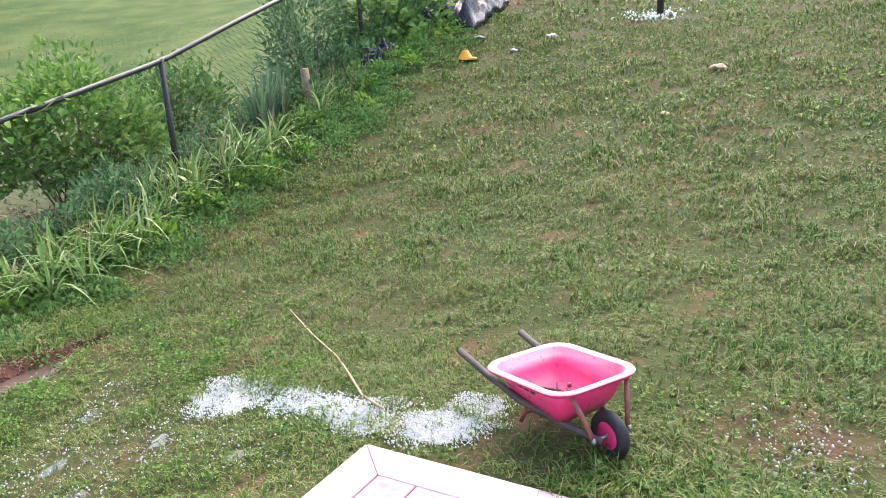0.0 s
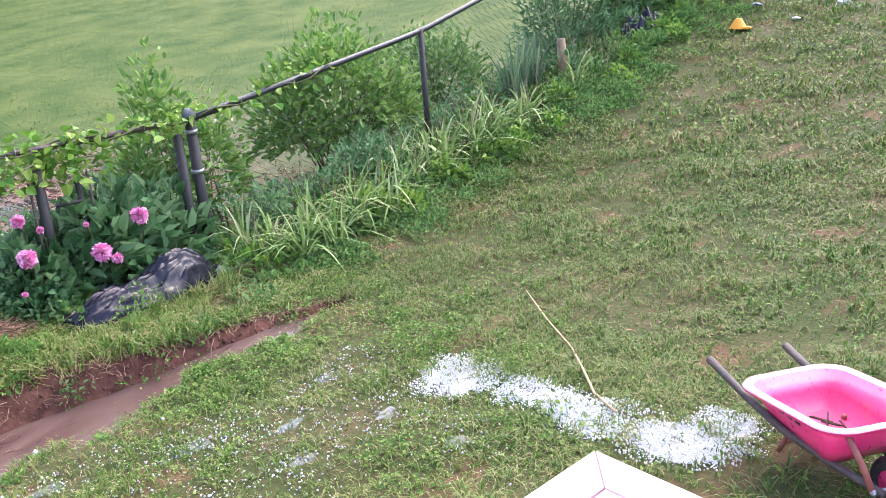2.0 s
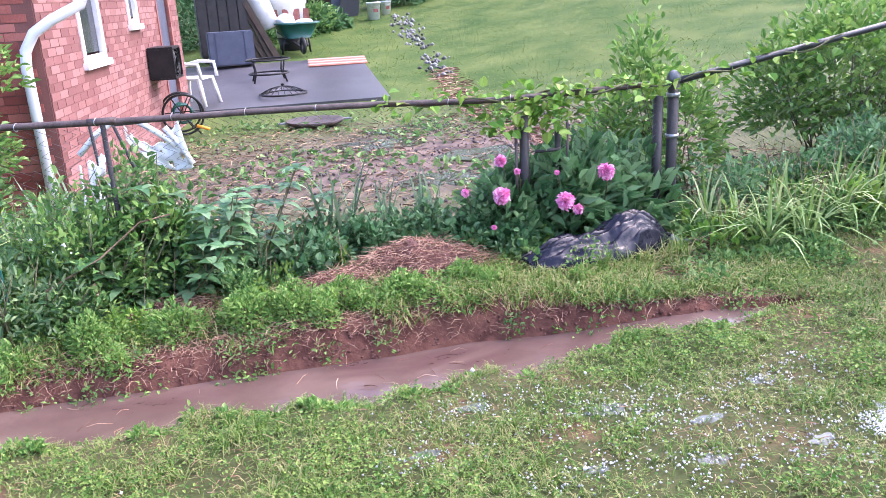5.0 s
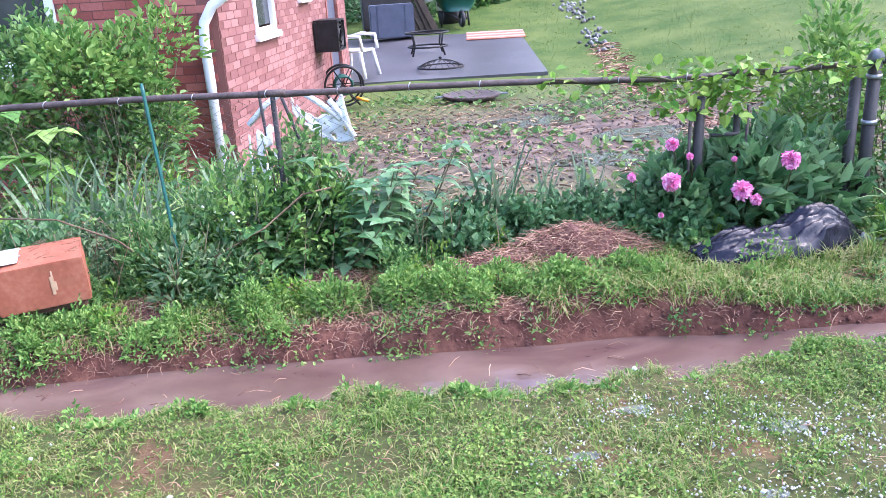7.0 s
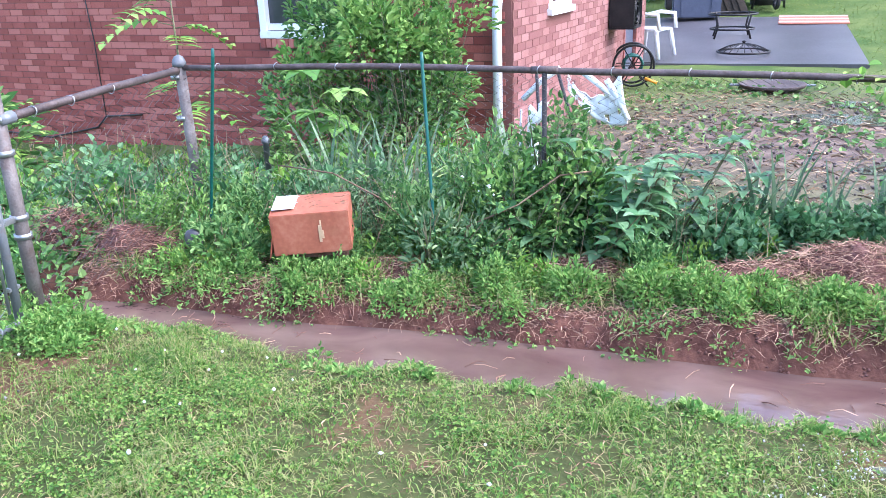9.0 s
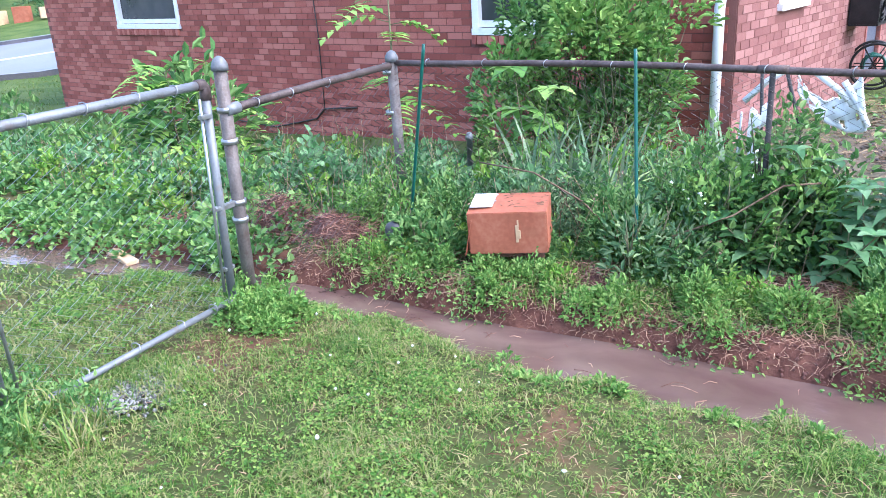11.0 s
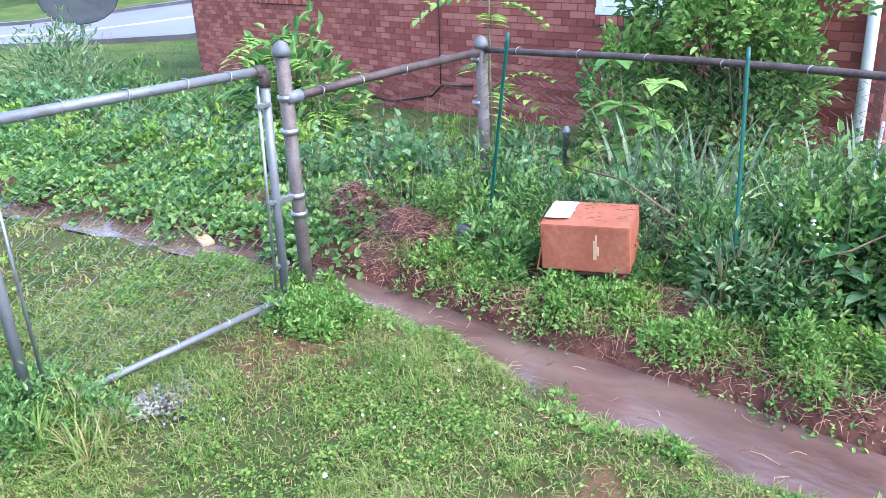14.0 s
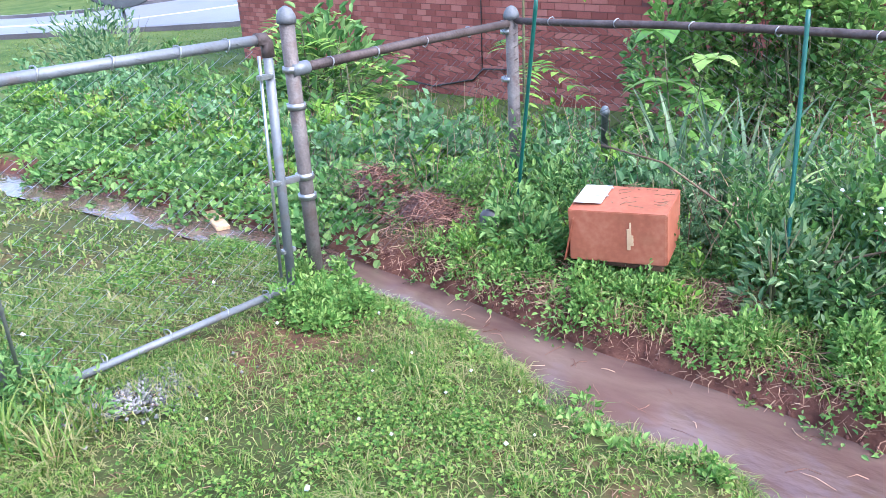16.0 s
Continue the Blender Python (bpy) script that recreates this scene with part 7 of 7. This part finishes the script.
    for a, b in zip(rings, rings[1:]):
        for k in range(24):
            bm.faces.new((a[k], a[(k + 1) % 24], b[(k + 1) % 24], b[k]))
    bm.faces.new(rings[0])
    smooth(part("tray", bm, M["teal"], g))
    for sx in (-1, 1):
        part("leg", bar([(sx * 0.3, 0.1, 0.4), (sx * 0.34, 0.15, 0.0)], 0.025, 8), M["dark"], g)
        part("handle", bar([(sx * 0.1, -0.5, 0.2), (sx * 0.3, 0.6, 0.5)], 0.025, 8), M["dark"], g)
    part("wheel", bar([(0, -0.45 + 0.15 * math.cos(a), 0.2 + 0.15 * math.sin(a)) for a in np.linspace(0, 2 * math.pi, 21)[:-1]], 0.045, 8, True), M["rubber"], g)
    for dx, dz in ((-0.2, 0.78), (0.22, 0.74)):
        s = thing("white_sack", "crumpled white sack in the cart", "sack", (1.55 + dx, 20.75, height(1.55, 20.8) + dz - 0.06))
        bm = bmesh.new()
        bmesh.ops.create_icosphere(bm, subdivisions=3, radius=0.22)
        for q in bm.verts:
            q.co = Vector((q.co.x * 1.1, q.co.y, q.co.z * (0.9 if dx < 0 else 0.5))) * (1 + 0.35 * noise.noise(q.co * 6))
        smooth(part("bag", bm, M["plastic_white"], s))
    b = thing("basket", "white and brown round laundry basket with green cover", "basket", (1.5, 21.6, height(1.5, 21.6) + 0.3))
    part("body", lathe([(0.36, 0.0), (0.4, 0.75), (0.43, 0.78), (0.43, 0.98), (0.4, 0.98)], 24), M["plastic_white"], b)
    for k in range(10):
        a = 2 * math.pi * k / 10
        part("cut_out", box((0.392 * math.cos(a), 0.392 * math.sin(a), 0.5), (0.17, 0.02, 0.3), 0.01, None), M["red_steel"], b).rotation_euler = (0, 0, 0)
    part("cover", lathe([(0.44, 0.97), (0.44, 1.02), (0.3, 1.1), (0.05, 1.12)], 20), M["teal"], b)
    part("foot", lathe([(0.3, -0.35), (0.34, 0.0)], 16), M["dark"], b)
    d = thing("drum", "tall white cylinder drum leaning on planks", "drum", ground_z(0.7, 20.9, 0.25))
    part("shell", bar([(0.25, 0, 0.35), (-0.22, 0.1, 1.75)], 0.26, 20), M["plastic_white"], d)
    part("rim", bar([(-0.21, 0.1, 1.72), (-0.24, 0.1, 1.78)], 0.275, 20), M["dark"], d)
    for k in range(7):
        pl = part("plank", box((0, 0, 0.75), (0.14, 0.03, 1.6 + 0.1 * (k % 3)), 0.005), M["bark"])
        pl.matrix_world = Matrix.Translation(ground_z(0.25 + 0.13 * k, 20.3 - 0.02 * k)) @ pose(0, 0, 0, -8, -24 + 3 * (k % 2), 10)
        tagged(pl, "old dark brown plank leaning in a stack", "plank", "stacked planks")
    r = thing("rug", "faded striped red and cream rug on the slab", "rug", (2.2, 19.0, up(2.2, 19.0) + 0.012), -6)
    for k in range(6):
        part("stripe", box((0, -0.4 + 0.16 * k, 0.002), (1.25, 0.155, 0.012), 0.003), M["rug" if k % 2 else "card"], r)
    r.rotation_euler = (0.09, 0, r.rotation_euler.z)
    hu = thing("storage_hutch", "dark weathered storage hutch with lid", "hutch", ground_z(-0.1, 20.6), 4)
    part("body", box((0, 0, 0.75), (1.1, 0.7, 1.3), 0.01), M["dark"], hu)
    part("lid", box((0, -0.02, 1.43), (1.2, 0.8, 0.06), 0.01), M["handle"], hu)
    for k in range(5):
        part("board", box((-0.44 + 0.22 * k, -0.365, 0.75), (0.2, 0.03, 1.2), 0.005), M["dark"], hu)
    for sx in (-1, 1):
        part("leg", box((sx * 0.48, -0.28, 0.05), (0.08, 0.08, 0.14), 0.004), M["dark"], hu)
    bp = thing("storage_bin", "blue-grey plastic storage bin behind the slab", "storage bin", ground_z(0.0, 19.5, 0.06), 4)
    part("sheet", box((0, 0, 0.36), (0.95, 0.4, 0.7), 0.02), M["bluegrey"], bp)
    for sx in (-1, 1):
        part("rib", box((sx * 0.3, -0.205, 0.36), (0.04, 0.02, 0.66), 0.004), M["bluegrey"], bp)
    po = thing("porch_post", "brown timber porch post at the house end", "post", ground_z(-1.2, 18.6))
    part("timber", box((0, 0, 1.6), (0.12, 0.12, 3.3), 0.008), M["red_steel"], po)
    part("base", box((0, 0, 0.05), (0.18, 0.18, 0.1), 0.008), M["concrete"], po)
    for x, y, s in ((4.26, 25.3, 1.0), (4.75, 25.9, 0.8)):
        k = thing("bucket", "white plastic bucket with red print and wire handle", "bucket", ground_z(x, y), 0, "buckets")
        part("body", lathe([(0.17 * s, 0), (0.2 * s, 0.46 * s), (0.215 * s, 0.46 * s), (0.215 * s, 0.5 * s), (0.19 * s, 0.5 * s)], 20), M["plastic_white"], k)
        part("print_bar", box((0.02, -0.187 * s, 0.26 * s), (0.14 * s, 0.012, 0.1 * s), 0.003), M["red_steel"], k)
        part("handle", bar([(-0.21 * s, 0, 0.44 * s), (-0.1 * s, -0.2 * s, 0.36 * s), (0.1 * s, -0.2 * s, 0.36 * s), (0.21 * s, 0, 0.44 * s)], 0.006, 6), M["wire_tie"], k)
    bo = thing("grey_board", "tall grey sheet leaning on the tree", "board", ground_z(3.6, 26.8), 8)
    part("sheet", box((0, 0, 1.0), (0.9, 0.05, 2.0), 0.01, pose(0, 0, 0, 10, 6, 0)), M["bluegrey"], bo)
    part("lower_sheet", box((0.1, -0.1, 0.5), (0.6, 0.04, 0.9), 0.01, pose(0, 0, 0, 12, 6, 0)), M["concrete"], bo)
    # stones and water trickle on the neighbour's lawn
    q = rng.uniform(0, 1, 150)
    x, y = 3.9 + 1.0 * q + rng.normal(0, 0.16, 150), 16.5 + 8.5 * q + rng.normal(0, 0.2, 150)
    pellets("wash_stones", "trail of wet stones and wash across the far lawn", np.stack([x, y, land(x, y)[0] + 0.02], -1), 0.05, "stone", "stones")
    x, y = rng.uniform(3.0, 4.6, 1500), rng.uniform(9.0, 17, 1500)
    ok = np.abs(x - np.interp(y, [9, 13, 17], [2.9, 3.4, 4.0])) < 0.25
    strands("wash_litter", "brown washed-out strip of dead grass", np.stack([x, y, land(x, y)[0] + 0.03], -1)[ok], 0.2, 0.008, "straw", 0.1, "litter")
    x, y = rng.uniform(-1.5, 4.5, 2600), rng.uniform(6.8, 12.6, 2600)
    strands("leaf_litter", "dead leaves and stalks on bare wet soil", np.stack([x, y, land(x, y)[0] + 0.015], -1), 0.12, 0.006, "twig", 0.1, "litter")
    p = on_ground(6500, -1.5, 4.5, 6.6, 13.5, lambda x, y, m: rng.random(len(x)) < np.clip(0.2 + 0.5 * wave(x, y, 1.6, 0.8), 0, 1))
    p[:, 2] += 0.03
    v, f = leaf_mesh(p, rng.normal(0, 1, p.shape), 0.08, 0.7, 0.15)
    tagged(np_part("low_weeds", v.tolist(), f, M["weed"]), "patchy low weeds on bare soil", "weeds", kind="stuff")
    for cx, cy, rx, ry in ((1.75, 8.3, 0.5, 0.3), (2.4, 9.3, 0.55, 0.35), (1.5, 10.6, 0.7, 0.35), (2.7, 7.6, 0.4, 0.25), (2.2, 11.6, 0.8, 0.3), (3.3, 8.6, 0.4, 0.4)):
        bm = bmesh.new()
        z = max(height(cx + 0.6 * rx * i, cy + 0.6 * ry * j) for i in (-1, 0, 1) for j in (-1, 0, 1)) + 0.004
        bm.faces.new([bm.verts.new((cx + rx * (1 + 0.4 * noise.noise((cx + 1.5 * math.cos(t), cy + 1.5 * math.sin(t), 3))) * math.cos(t), cy + ry * (1 + 0.4 * noise.noise((cx + 1.5 * math.cos(t), cy + 1.5 * math.sin(t), 7))) * math.sin(t), z)) for t in np.linspace(0, 2 * math.pi, 33)[:-1]])
        tagged(part("puddle", bm, M["puddle"]), "dark rain puddle on the bare soil", "puddle", kind="structure")
    p = on_ground(700, -1.2, 4.2, 6.8, 11.5)
    p[:, 2] += 0.015
    pellets("wood_chips", "dark slate chips and bark over the bed", p, 0.02, "handle", "chips")


build_patio_things()

# ---- trees and the far side ----


def tree(x, y, h, r, n, leaf, mat, label, trunk=0.22):
    t = thing("tree", label, "tree")
    z = height(x, y)
    bm = bmesh.new()
    sweep(bm, [(x, y, z - 0.2), (x + 0.05, y, z + h * 0.25), (x - 0.05, y + 0.05, z + h * 0.5), (x, y, z + h * 0.85)], [trunk * 1.25, trunk, trunk * 0.75, trunk * 0.2], 12)
    sets = []
    for k in range(14):
        a = k * 2.4
        q = rng.uniform(0.25, 0.95)
        rr = r * (1.1 - 0.5 * q) * rng.uniform(0.6, 1.0)
        e = (x + rr * math.cos(a), y + rr * math.sin(a), z + h * (q + 0.12))
        s = (x, y, z + h * q * 0.8)
        sweep(bm, [s, ((s[0] + e[0]) / 2, (s[1] + e[1]) / 2, (s[2] + e[2]) / 2 + 0.15), e], [trunk * 0.35, trunk * 0.2, trunk * 0.06], 6)
        p, u = clump_points((e[0], e[1], e[2] - 0.25 * r), r * 0.55, r * 0.6, n // 14)
        sets.append(leaf_mesh(p, u, leaf, 0.55, 0.2, 1.4))
    part("trunk", bm, M["bark"], t)
    np_part("crown", *gather(sets), M[mat], t)


def build_far():
    tree(3.0, 28.0, 6.5, 2.6, 3200, 0.28, "weed_dark", "dark broadleaf tree behind the patio", 0.5)
    tree(-1.5, 25.5, 5.5, 2.4, 3000, 0.26, "weed_dark", "dark green tree beyond the storage hutch")
    tree(8.0, 38.0, 7.0, 3.0, 2600, 0.34, "weed_dark", "large shade tree at the far lawn's end", 0.6)
    tree(15.0, 40.0, 7.0, 3.2, 2400, 0.36, "weed_dark", "large shade tree behind the far lawn", 0.6)
    for x, y, r, h, mat, lab in ((1.2, 24.0, 1.2, 1.6, "weed", "leafy green shrub behind the planks"), (5.9, 27.5, 1.0, 1.2, "weed_dark", "dark shrub beside the buckets"), (-0.4, 23.0, 1.2, 2.2, "weed_dark", "dark shrub behind the hutch"), (2.6, 24.6, 0.6, 0.5, "weed_dark", "low shrub near the grey sheet"), (7.4, 30.5, 1.5, 1.5, "weed_dark", "dark shrub at the lawn's edge")):
        bush("far_shrub", lab, "shrub", ground_z(x, y), [(0, 0, 0, r, h), (r * 0.7, 0.2, 0, r * 0.8, h * 0.8), (-r * 0.6, 0.3, 0, r * 0.8, h * 0.9)], 0.16, 2200, mat, 0.55, 8)
    weeds("far_hedge", "dark hedge closing the far end of the lawns", 6000, (-8, 46, 40, 46), 0.7, "weed_dark", 4.5, None, 0.6, 60, (1.6, 3.0))
    weeds("far_hedge", "dark hedge along the top of the slope", 6000, (30, 36, -14, 40), 0.7, "weed_dark", 4.0, None, 0.6, 50, (1.6, 3.0))
    # road, kerb and the house across it
    road = thing("road", "grey wet street beyond the lawn", "road", kind="structure")
    d = Vector((0.62, 0.78, 0)).normalized()
    n = Vector((-d.y, d.x, 0))

    def strip(o0, o1, name, mat, dz, label=""):
        bm = bmesh.new()
        prev = None
        for k in range(41):
            s = -40 + 2.2 * k
            row = []
            for o in (o0, (o0 + o1) / 2, o1):
                p = Vector((-22.3, 13.6, 0)) + d * s + n * o
                row.append((p.x, p.y, max(height(p.x + a * n.x, p.y + a * n.y) for a in (-0.5, 0, 0.5)) + dz))
            vs = [bm.verts.new(q) for q in row] + [bm.verts.new((q[0], q[1], q[2] - 0.25)) for q in row]
            if prev:
                for a, b in ((0, 1), (1, 2), (2, 5), (5, 4), (4, 3), (3, 0)):
                    bm.faces.new((prev[a], prev[b], vs[b], vs[a]))
            prev = vs
        bmesh.ops.recalc_face_normals(bm, faces=bm.faces)
        return part(name, bm, mat, road, label)

    strip(0.25, 9.0, "carriageway", M["asphalt"], 0.04)
    strip(4.4, 4.75, "painted_line", M["white"], 0.046, "pale painted centre line")
    strip(0.0, 0.25, "kerb", M["concrete"], 0.14)
    strip(9.0, 9.3, "kerb", M["concrete"], 0.16)
    h = thing("far_house", "pink brick house front across the street", "house", (-44.0, 24.5, height(-44, 24.5)), -52)
    part("wall", box((0, 0, 1.6), (12, 0.3, 4.2), 0.01), M["brick_set"], h)
    part("roof", box((0, 1.0, 4.2), (13, 4, 0.3), 0.02, pose(0, 0, 0, 12, 0, 0)), M["dark"], h)
    for x in (-3.2, 3.0):
        w = new("window")
        w.parent = h
        w.location = (x, -0.16, 1.7)
        part("window_frame", box((0, 0, 0), (1.5, 0.06, 1.3), 0.01), M["white"], w)
        part("pane", box((0, -0.04, 0), (1.25, 0.02, 1.05)), M["glass"], w)
    dr = new("door")
    dr.parent = h
    dr.location = (0, -0.16, 0.9)
    part("door_frame", box((0, 0, 0.1), (1.3, 0.06, 2.3), 0.01), M["white"], dr)
    part("door_leaf", box((0, -0.04, 0.05), (0.9, 0.04, 2.05), 0.01), M["plastic_white"], dr)
    part("step", box((0, -0.6, -0.1), (2.2, 1.0, 0.3), 0.02), M["brick_set"], h)
    for k in range(5):
        b = part("parcel", box((0, 0, 0.3), (0.7 + 0.1 * (k % 2), 0.6, 0.5 + 0.15 * (k % 3)), 0.02), M["pine_wood" if k % 2 else "card"])
        b.matrix_world = pose(-38.6 + 0.9 * k, 23.4 + 0.75 * k, height(-38.6 + 0.9 * k, 23.4 + 0.75 * k), 0, 0, 20 * k)
        tagged(b, "brown carton piled by the far kerb", "carton", "kerbside cartons")
    bush("far_shrub", "clipped conical dark evergreen across the street", "shrub", ground_z(-37.5, 27.0), [(0, 0, 0, 0.9, 1.8)], 0.16, 900, "weed_dark", 0.4, 4)
    bush("roadside_bush", "grey-green feathery bush beside the dish", "bush", ground_z(-9.6, 6.2), [(0, 0, 0.2, 0.7, 1.1), (-1.0, 0.4, 0.1, 0.8, 1.2), (0.8, 0.3, 0, 0.6, 0.7)], 0.09, 2600, "weed_grey", 0.3, 16)
    bush("roadside_bush", "leafy green bush on the ditch bank", "bush", ground_z(-8.0, 7.0), [(0, 0, 0, 0.8, 0.8), (1.1, 0.3, 0, 0.7, 0.7), (-1.2, -0.3, 0, 0.9, 0.9)], 0.09, 3000, "weed", 0.5, 16)
    weeds("far_hedge", "trees and hedges closing the street", 5000, (-70, -46, 10, 60), 0.6, "weed_dark", 4.5, None, 0.6, 40, (1.6, 3.0))
    # satellite dish
    s = thing("satellite_dish", "dark grey satellite dish on a pole, seen from behind", "satellite dish", (-11.95, 7.62, height(-11.95, 7.62)))
    part("mast", bar([(0, 0, -0.1), (0.02, 0, 0.9), (-0.02, 0, 1.42)], 0.028, 10), M["metal"], s)
    bm = lathe([(0.0, 0.0), (0.2, 0.012), (0.36, 0.045), (0.46, 0.085), (0.47, 0.09), (0.455, 0.1), (0.36, 0.06), (0.2, 0.027), (0.0, 0.015)], 32)
    bmesh.ops.scale(bm, vec=(1.12, 0.82, 1), verts=bm.verts)
    dish = part("dish", bm, M["dark_dish"], s)
    dish.matrix_local = pose(0.02, 0.02, 1.62, 68, 0, 60)
    part("bracket", box((0, 0.0, 1.45), (0.12, 0.1, 0.16), 0.01), M["metal"], s)
    part("feed_arm", bar([(-0.05, 0.05, 1.4), (-0.4, 0.35, 1.45)], 0.014, 8), M["metal"], s)


build_far()
